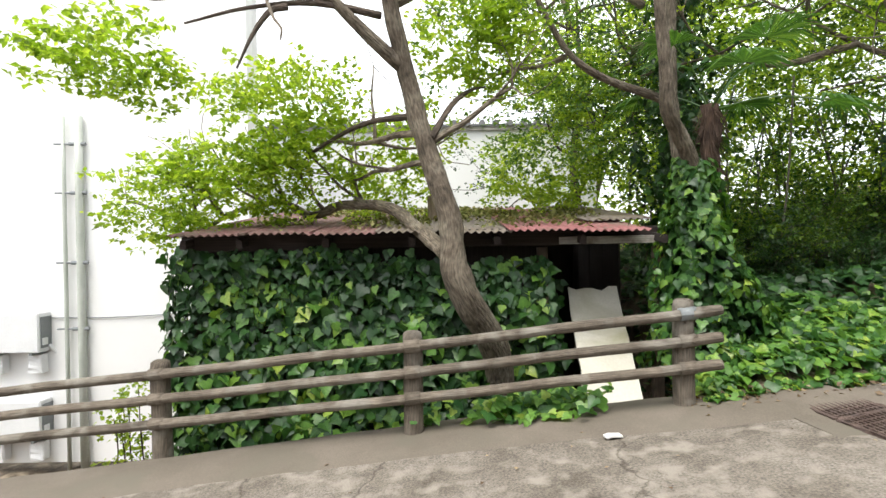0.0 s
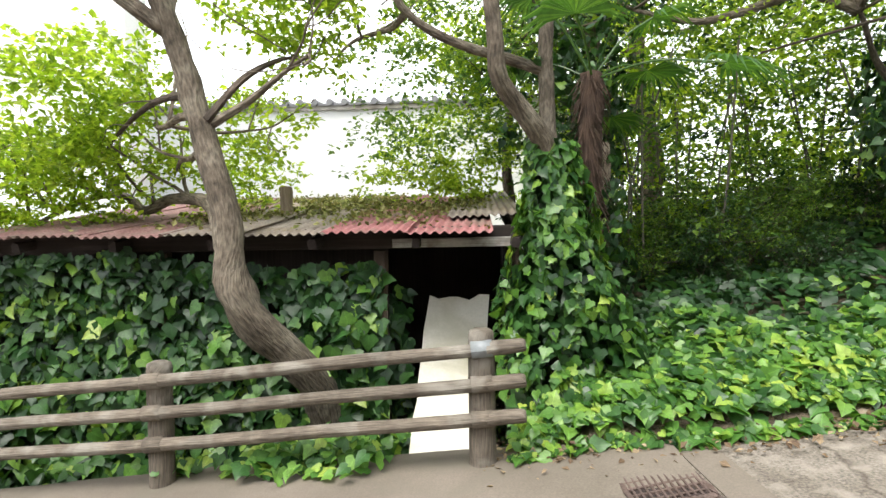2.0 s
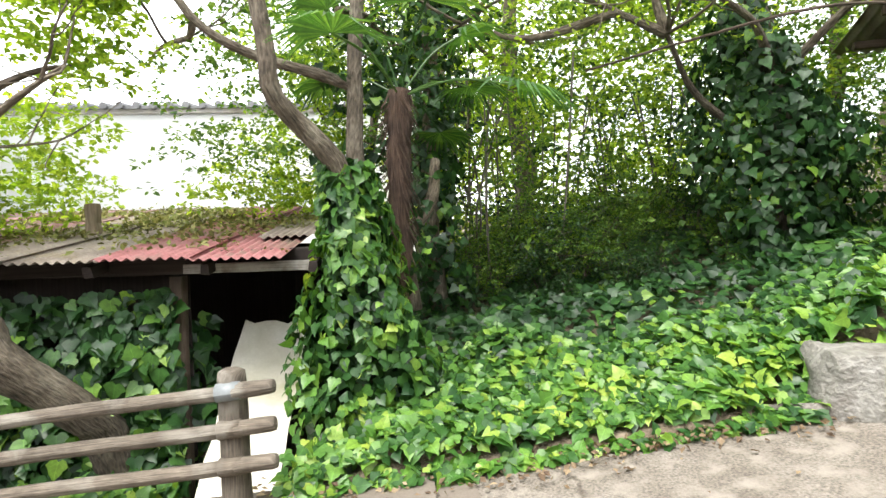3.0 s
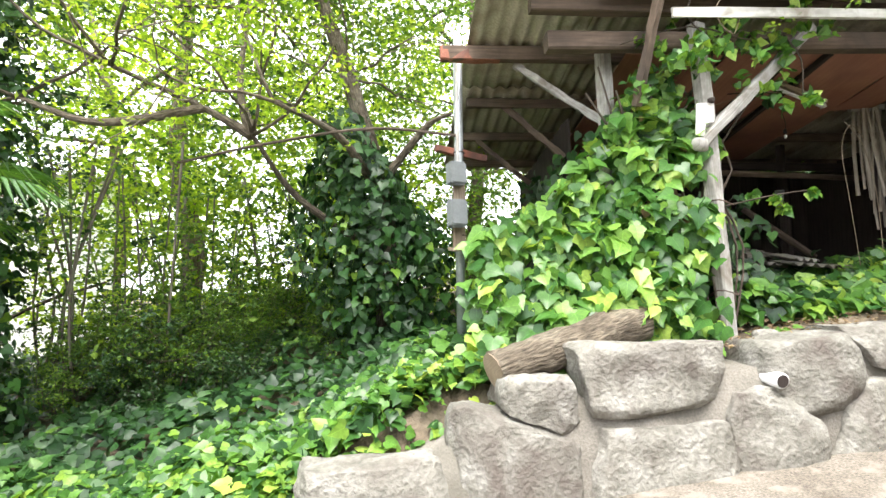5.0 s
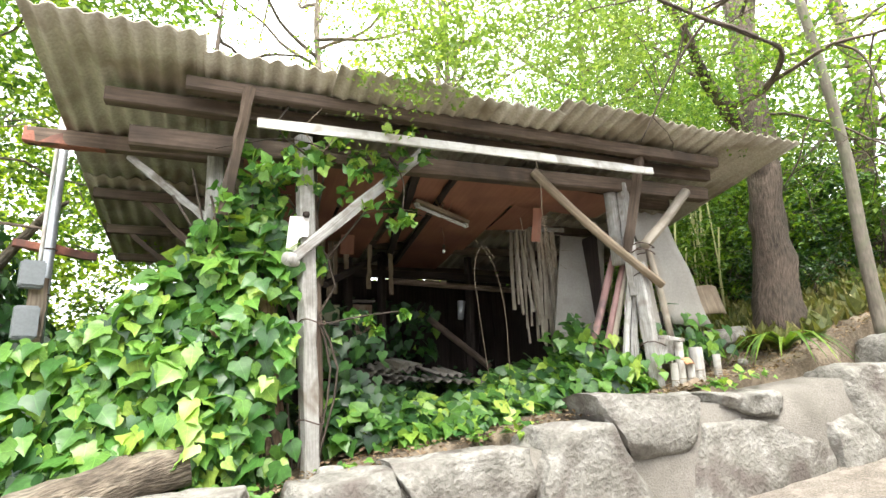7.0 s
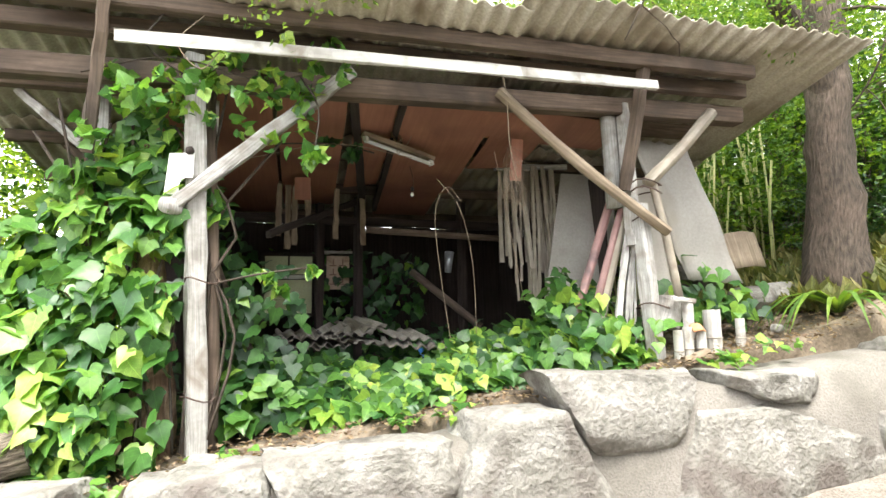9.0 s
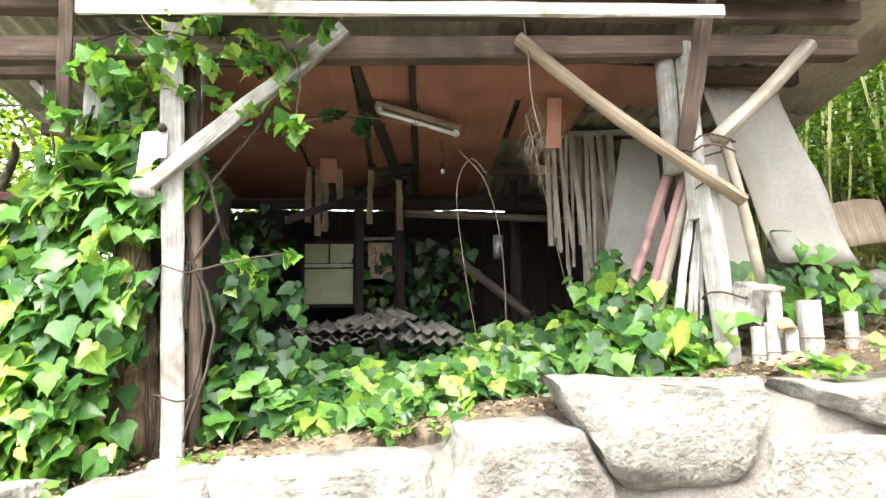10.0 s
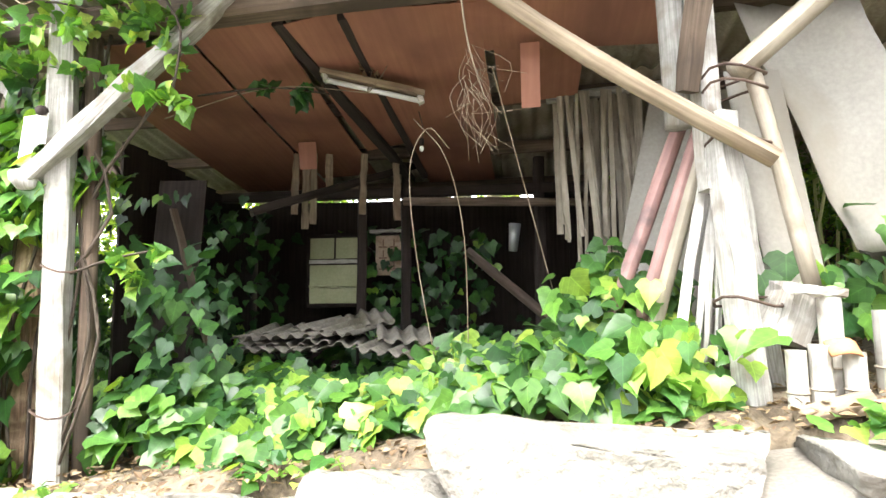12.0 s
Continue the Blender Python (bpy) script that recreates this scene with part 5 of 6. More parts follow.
n = 160
x, y = scatter(n, -4, 9), scatter(n, .8, 4.0)
y = np.minimum(y, edge_y(x) - .05)
lit = part("leaf_litter", leaves(np.stack([x, y, road_z(x) + .018], 1), np.tile((0, 0, 1.0), (n, 1)) + jitter(n, .15), jitter(n, 1), scatter(n, .015, .045), "oval"), M_DEAD)
tagged(lit, "few dry leaves and twigs on the lane", "leaf litter", kind="stuff")
scrap = part("paper_scrap", slab((1.06, 3.58, float(road_z(1.1)) + .022), (.11, .01, .012), (-.01, .055, .002), .012, na=3, nb=2, bend=lambda a, b: .006 * math.sin(a * 5)), M_PAPER)
tagged(scrap, "small white scrap lying on the concrete lane", "litter")

# ---- tree before the lower shed ----
t1 = thing("tree", (.35, 4.7, -.9), "slender leaning tree with rough grey bark and pale green leaves", "tree")
g = Geo()
trunk = smooth_path([(.62, 5.3, -1.0), (.52, 5.14, .2), (.42, 4.86, .62), (.2, 4.58, 1.0), (.08, 4.53, 1.32), (.04, 4.56, 1.75), (-.17, 4.64, 2.42), (-.3, 4.62, 2.95), (-.42, 4.45, 3.5), (-.5, 4.3, 4.4)], 4)
tube(trunk, np.interp(np.linspace(0, 1, len(trunk)), [0, .3, .42, .5, .7, 1], [.15, .125, .13, .1, .088, .05]), 16, .22, 3, g, 9)
part("trunk", g, M_BARK, t1, smooth=True)
g, tips = Geo(), []
rg_ = np.random.default_rng(5)
limb = smooth_path([(.02, 4.6, 1.42), (-.22, 5.0, 1.62), (-.54, 5.46, 1.87), (-1.1, 5.85, 1.93), (-1.45, 6.0, 1.83), (-1.86, 6.28, 2.0), (-2.3, 6.3, 1.95), (-2.7, 6.1, 1.7)], 4)
tube(limb, np.linspace(.075, .02, len(limb)), 10, .2, 8, g, 9)
BOUGHS = [((-.3, 4.62, 2.98), (-.55, -.2, .5), 2.0, .06), ((-.35, 4.6, 3.1), (-.3, .6, .7), 1.7, .05), ((-.12, 4.62, 2.35), (.7, .5, .35), .9, .035), ((-.2, 4.64, 2.45), (-.9, .5, .1), 1.5, .035), ((-.4, 4.5, 3.5), (.5, .5, .6), 1.6, .05),
         ((-.45, 4.4, 3.8), (-.9, .1, .3), 1.7, .05), ((-.1, 4.6, 2.2), (-.8, .9, .1), 1.5, .03)]
for p, d, L_, r_ in BOUGHS:
    grow(g, p, d, L_, r_, 2, tips, rg_, .15, .3, 3, 7)
for i in (10, 14, 18, 22, 26, 28):
    for s_ in (0, 1):
        grow(g, limb[i], (-.6 + .3 * s_, rg_.uniform(-.4, .5), .5 - .3 * s_), .85, .02, 1, tips, rg_, .12, .35, 3, 5)
part("branchwork", g, M_BARK, t1, smooth=True)
# leaf masses: middle, half extents, number of pads
MASSES = [((-2.5, 5.75, 2.02), (1.1, .6, .52), 46), ((-1.62, 5.3, 2.85), (.75, .5, .5), 30), ((-2.6, 4.25, 3.05), (.68, .3, .34), 22), ((.35, 5.1, 3.4), (.62, .45, .5), 24), ((-.25, 5.9, 2.6), (.45, .4, .4), 12), ((-1.5, 5.6, 2.2), (.6, .5, .25), 12)]
t = np.array(tips)
t = t[np.array([any(sum(((q[i] - c[i]) / e[i]) ** 2 for i in range(3)) < 1.2 for c, e, _ in MASSES) for q in t])]
part("crown", leaf_cloud(t, 36, .12, .07, .5), M_SPRING, t1)
for c, e, n in MASSES:
    d = unit_rows(RNG.normal(size=(n, 3))) * RNG.uniform(.25, 1, (n, 1)) ** .5
    part("crown", leaf_cloud(np.array(c) + d * np.array(e), 81, .135, .07, .4), M_SPRING, t1)
g = Geo()
for a, b in (((-.5, 4.5, 3.4), (-1.9, 4.0, 3.15)), ((-1.2, 4.2, 3.35), (-1.5, 3.95, 2.8)), ((-.25, 4.66, 2.6), (-1.5, 5.5, 2.3)), ((-.1, 4.6, 2.4), (.42, 5.2, 3.0))):
    a, b = np.array(a), np.array(b)
    tube(smooth_path([a, a + (b - a) * .35 + (0, 0, .12), a + (b - a) * .7 + (0, 0, .1), b], 4), np.linspace(.035, .008, 13), 7, .2, a[0], g)
part("branchwork", g, M_BARK_DARK, t1, smooth=True)

# ---- forked tree beside the bank ----
t2 = thing("tree", (2.3, 5.15, .5), "tall forked tree with ivy at its foot and dense green crown", "tree")
g = Geo()
p = smooth_path([(2.45, 5.15, .4), (2.38, 5.12, 1.3), (2.34, 5.05, 1.8), (2.24, 4.9, 2.25), (1.93, 4.62, 2.62), (1.88, 4.55, 3.0), (1.75, 4.45, 4.2)], 4)
tube(p, np.interp(np.linspace(0, 1, len(p)), [0, .4, .6, 1], [.11, .085, .066, .045]), 14, .25, 12, g, 7)
p = smooth_path([(2.36, 5.15, 1.7), (2.35, 5.3, 2.2), (2.34, 5.45, 2.7), (2.36, 5.55, 3.4), (2.45, 5.7, 5.0)], 4)
tube(p, np.linspace(.08, .05, len(p)), 14, .25, 15, g, 7)
p = smooth_path([(2.34, 5.5, 2.9), (2.0, 5.42, 3.0), (1.55, 5.3, 3.12), (1.2, 5.2, 3.35), (.9, 5.2, 3.9)], 4)
tube(p, np.linspace(.05, .025, len(p)), 10, .2, 17, g, 9)
part("trunk", g, M_BARK, t2, smooth=True)
g, tips = Geo(), []
rg_ = np.random.default_rng(11)
for p, d, L_, r_ in (((1.8, 4.5, 3.6), (-.6, .5, .5), 1.6, .05), ((2.15, 5.75, 4.0), (-.7, .6, .4), 2.2, .05), ((2.15, 5.75, 4.4), (.6, .7, .5), 2.2, .05), ((1.2, 5.25, 3.3), (-.3, .9, .1), 1.4, .03), ((2.2, 5.8, 3.6), (.2, 1, .2), 2.0, .05)):
    grow(g, p, d, L_, r_, 2, tips, rg_, .15, .35, 3, 6)
part("branchwork", g, M_BARK, t2, smooth=True)
part("crown", leaf_cloud(np.array(tips), 30, .2, .07, .45), M_WOODS, t2)
extra = [(1.45 + .75 * a, 6.6 + .8 * b, 3.1 + .75 * c) for a, b, c in RNG.uniform(-1, 1, (130, 3))]
part("crown", leaf_cloud(extra, 34, .17, .06, .4), M_WOODS, t2)
extra = [(2.5 + .35 * a, 5.9 + .3 * b, 2.5 + 1.1 * c) for a, b, c in RNG.uniform(-1, 1, (60, 3))]
tagged(part("climber", leaf_cloud(extra, 16, .12, .07, 1, "ivy", None, .3), M_IVY_DARK, t2, "dark ivy hanging on the rear stem"), "dark ivy hanging on the rear stem", kind="stuff")

# ---- fan palm ----
palm = thing("palm", (2.68, 5.38, .7), "fan palm with a shaggy brown fibrous trunk", "palm")
g = Geo()
p = smooth_path([(2.7, 5.4, .6), (2.68, 5.36, 1.6), (2.68, 5.4, 2.4), (2.7, 5.42, 2.85)], 5)
tube(p, np.interp(np.linspace(0, 1, 16), [0, .45, .8, 1], [.06, .075, .1, .085]), 14, .4, 2, g, 14)
part("trunk", g, M_FIBRE, palm, smooth=True)
g = Geo()
for k in range(240):
    z = RNG.uniform(1.6, 2.85)
    th = RNG.uniform(0, 6.283)
    a = np.array((2.68 + .075 * math.cos(th), 5.4 + .075 * math.sin(th), z))
    g = beam(a, a + np.array((.09 * math.cos(th + .5), .09 * math.sin(th + .5), -RNG.uniform(.08, .22))), .008, .003, worn=0, seg=1, geo=g)
part("fibre", g, M_FIBRE, palm)


def fan(hub, d, length, stem_from, name="frond"):
    """One fan leaf: narrow folded blades fanning out from the end of its stalk."""
    d, s, n_ = frame_of(d)
    g = Geo()
    tube(smooth_path([stem_from, (np.asarray(stem_from) + hub) / 2 + (0, 0, .08), hub], 4), .009, 6, geo=g)
    for k in range(28):
        a = math.radians(-105 + 210 * k / 27)
        o = d * math.cos(a) + s * math.sin(a)
        w = np.cross(o, n_)
        L_ = length * (1 - .15 * abs(k - 13.5) / 13.5) * RNG.uniform(.92, 1.05)
        tipd = np.array((0, 0, -.28 * L_ * RNG.uniform(.5, 1.3)))
        m1, e = hub + o * L_ * .55, hub + o * L_ + tipd
        V = [hub, m1 + w * .017 + n_ * .006, m1 - n_ * .004, m1 - w * .017 + n_ * .006, e]
        g.add(V, [(0, 1, 2), (0, 2, 3), (1, 4, 2), (2, 4, 3)], [(0, 0), (.02, .5), (0, .5), (-.02, .5), (0, 1)])
    part(name, g, M_PALM, palm)


top = (2.7, 5.42, 2.8)
for hub, d in (((3.5, 4.85, 2.75), (.8, -.5, -.25)), ((2.35, 4.2, 2.88), (-.2, -.6, .1)), ((3.05, 6.25, 2.65), (.4, .6, -.2)), ((2.2, 5.1, 3.35), (-.6, -.2, .2)), ((2.9, 4.8, 3.3), (.1, -.7, .2)), ((3.2, 5.5, 3.3), (.8, .1, .2)), ((2.5, 5.9, 3.4), (-.1, .6, .3)), ((3.3, 5.95, 3.0), (.7, .5, -.1)), ((2.1, 5.75, 3.0), (-.8, .3, -.2))):
    fan(np.array(hub), d, RNG.uniform(.42, .55), top)

# ---- woods: trees built once, then repeated ----
def wood_tree(seed, height, leaf, mat, bark, label, spread=.28, per=26, lean=(0, 0)):
    rr = np.random.default_rng(seed)
    tr = thing("tree", (0, 0, 0), label, "tree", "trees of the wood")
    g, tips = Geo(), []
    pts = [(lean[0] * f * f + rr.normal(0, .07), lean[1] * f * f + rr.normal(0, .07), height * f - .3) for f in np.linspace(0, 1, 8)]
    p = smooth_path(pts, 3)
    tube(p, np.linspace(.04 * height ** .7, .02, len(p)), 9, .3, seed, g, 5)
    part("trunk", g, bark, tr, smooth=True)
    g = Geo()
    for k in range(11):
        f = .28 + .7 * k / 10
        q = p[int(f * (len(p) - 1))]
        a = k * 2.4 + rr.uniform(-.4, .4)
        grow(g, q, (math.cos(a), math.sin(a), rr.uniform(-.05, .5)), height * rr.uniform(.25, .42) * (1.15 - .5 * f), .012 * height ** .6, 1, tips, rr, .08, .4, 3, 5)
    part("branchwork", g, bark, tr, smooth=True)
    part("crown", leaf_cloud(np.array(tips), per, spread, leaf, .45), mat, tr)
    return tr


def shrub(seed, size, leaf, mat, label, n=60, per=22):
    sh = thing("shrub", (0, 0, 0), label, "shrub", "undergrowth")
    rr = np.random.default_rng(seed)
    g, tips = Geo(), []
    for k in range(9):
        a = rr.uniform(0, 6.28)
        grow(g, (.1 * math.cos(a), .1 * math.sin(a), -.1), (math.cos(a) * .5, math.sin(a) * .5, 1), size * rr.uniform(.7, 1.1), .012, 1, tips, rr, .1, .35, 3, 4)
    part("stem", g, M_BARK_DARK, sh)
    part("foliage", leaf_cloud(np.array(tips), per, .13 * size, leaf, .7), mat, sh)
    return sh


TREES = [wood_tree(1, 7.5, .085, M_WOODS, M_BARK_DARK, "woodland tree with light green leaves"), wood_tree(2, 9, .09, M_SPRING, M_BARK, "tall woodland tree with yellow-green spring leaves", .32), wood_tree(3, 6.5, .08, M_SHADE, M_BARK_DARK, "dark evergreen tree in the wood", .25, 34), wood_tree(4, 8, .08, M_SPRING, M_BARK, "airy woodland tree with fine bright leaves", .3, 20, (1.2, -.5))]
SHRUBS = [shrub(21, 1.3, .07, M_WOODS, "green leafy shrub in the undergrowth"), shrub(22, 1.1, .08, M_SHADE, "dark evergreen shrub under the trees"), shrub(23, 1.7, .06, M_SPRING, "pale green shrub under the trees")]
GZ_AT = lambda x, y: float(ground_z(x, y))
SPOTS = [(2.3, 8.9, 2, .8), (4.6, 10.5, 1, 1), (3.6, 12.5, 3, 1), (9.3, 9.2, 0, 1), (11.5, 9.5, 1, 1.1), (12.6, 7.2, 3, 1), (14.5, 8.8, 1, 1.1), (14.6, 5.0, 0, 1), (15.8, 2.6, 3, 1), (16.4, -.2, 1, 1), (15, -1.8, 0, .9), (17.5, 5.5, 2, 1.2), (18.5, 1.5, 1, 1.2), (13, 12, 1, 1.2), (16.5, 10.5, 0, 1.3), (19.5, -3, 2, 1.2)]
for k, (x, y, i, s_) in enumerate(SPOTS):
    m = pose(x, y, GZ_AT(x, y), 0, 0, k * 77) @ Matrix.Scale(s_ * (1 + .08 * math.sin(k)), 4)
    ob = copy_thing(TREES[i], m)
for k in range(58):
    x, y = RNG.uniform(3.2, 6.3), RNG.uniform(6.5, 8.2)
    if k > 20:
        uu_, vv_ = RNG.uniform(4.6, 9), RNG.uniform(.9, 6)
        x, y, _z = S(uu_, vv_, 0)
    i = int(RNG.integers(2)) if k > 20 else (1 if k % 3 == 0 else 0)
    copy_thing(SHRUBS[i], pose(x, y, GZ_AT(x, y), 0, 0, k * 51) @ Matrix.Scale(RNG.uniform(.7, 1.25) if k > 20 else RNG.uniform(.4, .7), 4))
for ob in TREES + SHRUBS:
    ob.matrix_basis = pose(*((19 + TREES.index(ob) * 2, 7, 5) if ob in TREES else (15 + SHRUBS.index(ob) * 1.5, 3.2, 5)))

# bright undergrowth between the trunks
under = thing("undergrowth", (5, 9, 1), "bright green tangle of saplings between the tree trunks", "undergrowth", kind="stuff")
c = [(RNG.uniform(2.9, 8.0), RNG.uniform(7.0, 10.0), RNG.uniform(2.2, 5.8)) for _ in range(220)]
part("foliage", leaf_cloud(c, 54, .24, .07, .5), M_WOODS, under)
c = [(RNG.uniform(2.9, 8.0), RNG.uniform(7.0, 10.0), RNG.uniform(1.7, 6.5)) for _ in range(150)]
part("foliage", leaf_cloud(c, 45, .24, .09, .5), M_SPRING, under)
# darker leaves low between the trunks
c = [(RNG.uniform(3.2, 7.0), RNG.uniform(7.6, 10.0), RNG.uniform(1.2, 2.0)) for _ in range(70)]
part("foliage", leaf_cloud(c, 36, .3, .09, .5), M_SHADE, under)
c = [S(RNG.uniform(3.6, 10), RNG.uniform(2.4, 7), RNG.uniform(3.2, 6.6)) for _ in range(200)]
part("foliage", leaf_cloud(c, 36, .32, .08, .5), M_WOODS, under)
# darker leaves among the hillside foliage
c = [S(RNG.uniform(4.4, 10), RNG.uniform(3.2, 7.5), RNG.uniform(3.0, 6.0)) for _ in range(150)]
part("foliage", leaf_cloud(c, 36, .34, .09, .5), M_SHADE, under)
c = [(RNG.uniform(2.9, 8.0), RNG.uniform(6.4, 9.0), RNG.uniform(1.5, 4.5)) for _ in range(100)]
part("foliage", leaf_cloud(c, 26, .3, .08, .5), M_WOODS, under)
c = [(RNG.uniform(4.8, 9.0), RNG.uniform(8.0, 11.0), RNG.uniform(1.6, 6.2)) for _ in range(90)] + [S(RNG.uniform(4.6, 9), RNG.uniform(.9, 6), RNG.uniform(4.0, 7.2)) for _ in range(170)]
part("foliage", leaf_cloud(c, 36, .34, .085, .5), M_WOODS, under)
c = [(RNG.uniform(.9, 2.7), RNG.uniform(6.9, 8.4), RNG.uniform(2.1, 4.4)) for _ in range(34)]
part("foliage", leaf_cloud(c, 126, .17, .075, .4), M_SPRING, under)
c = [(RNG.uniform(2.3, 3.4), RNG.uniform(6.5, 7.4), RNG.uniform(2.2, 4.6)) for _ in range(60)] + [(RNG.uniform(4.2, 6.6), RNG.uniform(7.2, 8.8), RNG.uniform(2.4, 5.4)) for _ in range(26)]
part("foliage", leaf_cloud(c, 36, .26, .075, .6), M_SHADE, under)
c = [(RNG.uniform(2.4, 8.0), RNG.uniform(4.9, 8.5), RNG.uniform(5.0, 7.6)) for _ in range(210)]
part("canopy", leaf_cloud(c, 99, .34, .085, .4), M_WOODS, under)
g = Geo()
for k in range(42):
    a = np.array((RNG.uniform(2.8, 7.2), RNG.uniform(7.0, 10.5), .8))
    tube(smooth_path([a, a + (RNG.normal(0, .1), RNG.normal(0, .1), 1.2), a + (RNG.normal(0, .3), RNG.normal(0, .2), 2.8)], 3), .014, 5, .2, k, g)
part("sapling_stem", g, M_BARK_PALE, under, smooth=True)


def clumped(n, x, y, z, limit):
    c = np.stack([scatter(n, *x), scatter(n, *y), scatter(n, *z)], 1)
    return c[np.array([noise.noise(Vector(q * .55)) > limit for q in c])]


part("far_foliage", leaf_cloud(clumped(560, (2.8, 10), (10.2, 13), (.4, 6.6), -.04), 40, .34, .15, .5), M_SPRING, under)
part("far_foliage", leaf_cloud(clumped(240, (3.2, 9.5), (9.5, 12), (.8, 6.4), .0), 40, .32, .13, .5), M_SPRING, under)
c = [S(RNG.uniform(3.0, 8.5), RNG.uniform(1.6, 6), RNG.uniform(4.4, 7.5)) for _ in range(330)] + [S(RNG.uniform(4.6, 9), RNG.uniform(.8, 5), RNG.uniform(3.2, 5)) for _ in range(150)] + [S(RNG.uniform(-2.5, 3), RNG.uniform(3.5, 7), RNG.uniform(4.0, 6.5)) for _ in range(110)]
part("foliage", leaf_cloud(c, 36, .3, .07, .5), M_WOODS, under)
c = [S(RNG.uniform(4.5, 13), RNG.uniform(4.5, 8.5), RNG.uniform(3.2, 8.5)) for _ in range(260)] + [S(RNG.uniform(7.5, 12), RNG.uniform(-1.5, 4.5), RNG.uniform(3.6, 8.5)) for _ in range(170)]
part("far_foliage", leaf_cloud(c, 63, .4, .13, .5), M_WOODS, under)
c = [S(RNG.uniform(-1.6, .2), RNG.uniform(3.6, 6.0), RNG.uniform(1.6, 4.3)) for _ in range(95)] + [S(RNG.uniform(-1.6, 3), RNG.uniform(6, 9), RNG.uniform(1.8, 3.6)) for _ in range(80)]
part("foliage", leaf_cloud(c, 63, .24, .08, .5), M_WOODS, under)
c = [S(RNG.uniform(4.6, 8), RNG.uniform(1.2, 5), TERR(6, 2) + RNG.uniform(-.3, 1.0)) for _ in range(120)]
part("foliage", leaf_cloud(c, 22, .25, .07, .6), M_WOODS, under)

# ---- ivy-clad dark tree between the sheds ----
t3 = thing("tree", (6.65, 6.7, 1.4), "tree wrapped in dark dense ivy", "tree")
g = Geo()
p = smooth_path([(6.7, 6.7, 1.2), (6.62, 6.6, 2.2), (6.5, 6.5, 3.2), (6.2, 6.6, 4.4), (5.8, 6.7, 5.6)], 4)
tube(p, np.linspace(.16, .07, len(p)), 10, .3, 4, g)
for a, b, c in (((6.55, 6.5, 2.4), (5.6, 6.3, 2.95), (5.1, 5.95, 3.45)), ((5.1, 5.95, 3.45), (4.7, 6.1, 3.7), (4.0, 5.9, 3.9)), ((5.1, 5.95, 3.45), (5.0, 6.0, 3.9), (5.1, 6.2, 4.8)), ((6.5, 6.5, 3.1), (5.9, 5.9, 3.5), (5.2, 5.4, 3.6)), ((6.5, 6.4, 3.2), (6.8, 5.9, 3.7), (6.9, 5.5, 3.75)), ((4.7, 6.1, 3.7), (3.9, 6.2, 3.5), (3.3, 6.4, 3.7))):
    tube(smooth_path([a, b, c], 6), np.linspace(.05, .018, 13), 8, .2, 3, g)
part("trunk", g, M_BARK, t3, smooth=True)
n = 3800
z = RNG.beta(1.5, 1.7, n) * 2.9 + 1.1
th = scatter(n, 0, 6.283)
r = np.interp(z, [1.1, 1.9, 2.5, 3.2, 4.0], [.45, .72, .75, .5, .2]) * (1 + .25 * np.sin(3 * th + 2 * z)) * scatter(n, .55, 1.1)
P = np.stack([6.5 - .25 * (z - 2.4) + r * np.cos(th), 6.55 + r * np.sin(th), z], 1)
tagged(part("climber", ivy_mesh(P, np.stack([np.cos(th), np.sin(th), np.full(n, .4)], 1), (.08, .13)), M_IVY_DARK, t3, "dark glossy ivy"), "dark glossy ivy", kind="stuff")
tips = []
g = Geo()
rg_ = np.random.default_rng(77)
for q in ((5.1, 5.95, 3.45), (4.0, 5.9, 3.9), (5.1, 6.2, 4.8), (5.2, 5.4, 3.6), (3.3, 6.4, 3.7), (5.8, 6.7, 5.4), (6.2, 6.6, 4.4)):
    for k in range(3):
        grow(g, q, (rg_.normal(), rg_.normal(), .3), 1.3, .018, 1, tips, rg_, .08, .35, 3, 5)
part("branchwork", g, M_BARK, t3, smooth=True)
t = np.array(tips)
t = t[(t[:, 1] > 4.6)]
part("crown", leaf_cloud(t, 24, .2, .055, .45), M_SPRING, t3)

# ---- slim tree hidden in old ivy behind the palm ----
t4 = thing("tree", (3.0, 6.8, .9), "slim tree hidden in dark hanging ivy behind the palm", "tree")
g = Geo()
tube(smooth_path([(3.05, 6.8, .7), (2.95, 6.8, 2.0), (3.0, 6.8, 3.4), (2.9, 6.9, 5.5)], 4), np.linspace(.12, .06, 13), 9, .3, 9, g)
tube(smooth_path([(2.75, 6.1, 1.0), (2.7, 6.1, 1.6), (2.95, 6.15, 2.0), (3.0, 6.3, 2.4)], 4), np.linspace(.09, .05, 13), 9, .2, 19, g)
part("trunk", g, M_BARK, t4, smooth=True)
n = 1700
z, th = scatter(n, .9, 5.0), scatter(n, 0, 6.283)
r = (.32 + .12 * np.sin(z * 2.3 + th * 2)) * scatter(n, .5, 1.1)
P = np.stack([2.98 + r * np.cos(th), 6.8 + r * np.sin(th), z], 1)
tagged(part("climber", ivy_mesh(P, np.stack([np.cos(th), np.sin(th), np.full(n, .4)], 1), (.07, .12)), M_IVY_DARK, t4, "dark hanging ivy"), "dark hanging ivy", kind="stuff")

# ---- trees above the terrace's far end ----
t5 = thing("tree", (13.1, 1.95, 2.6), "old tree with dark rough forked trunk above the terrace", "tree")
g = Geo()
p = smooth_path([(13.1, 1.98, 2.4), (13.08, 1.95, 3.4), (13.05, 1.9, 4.3), (13.2, 1.9, 5.2), (13.3, 1.95, 7)], 4)
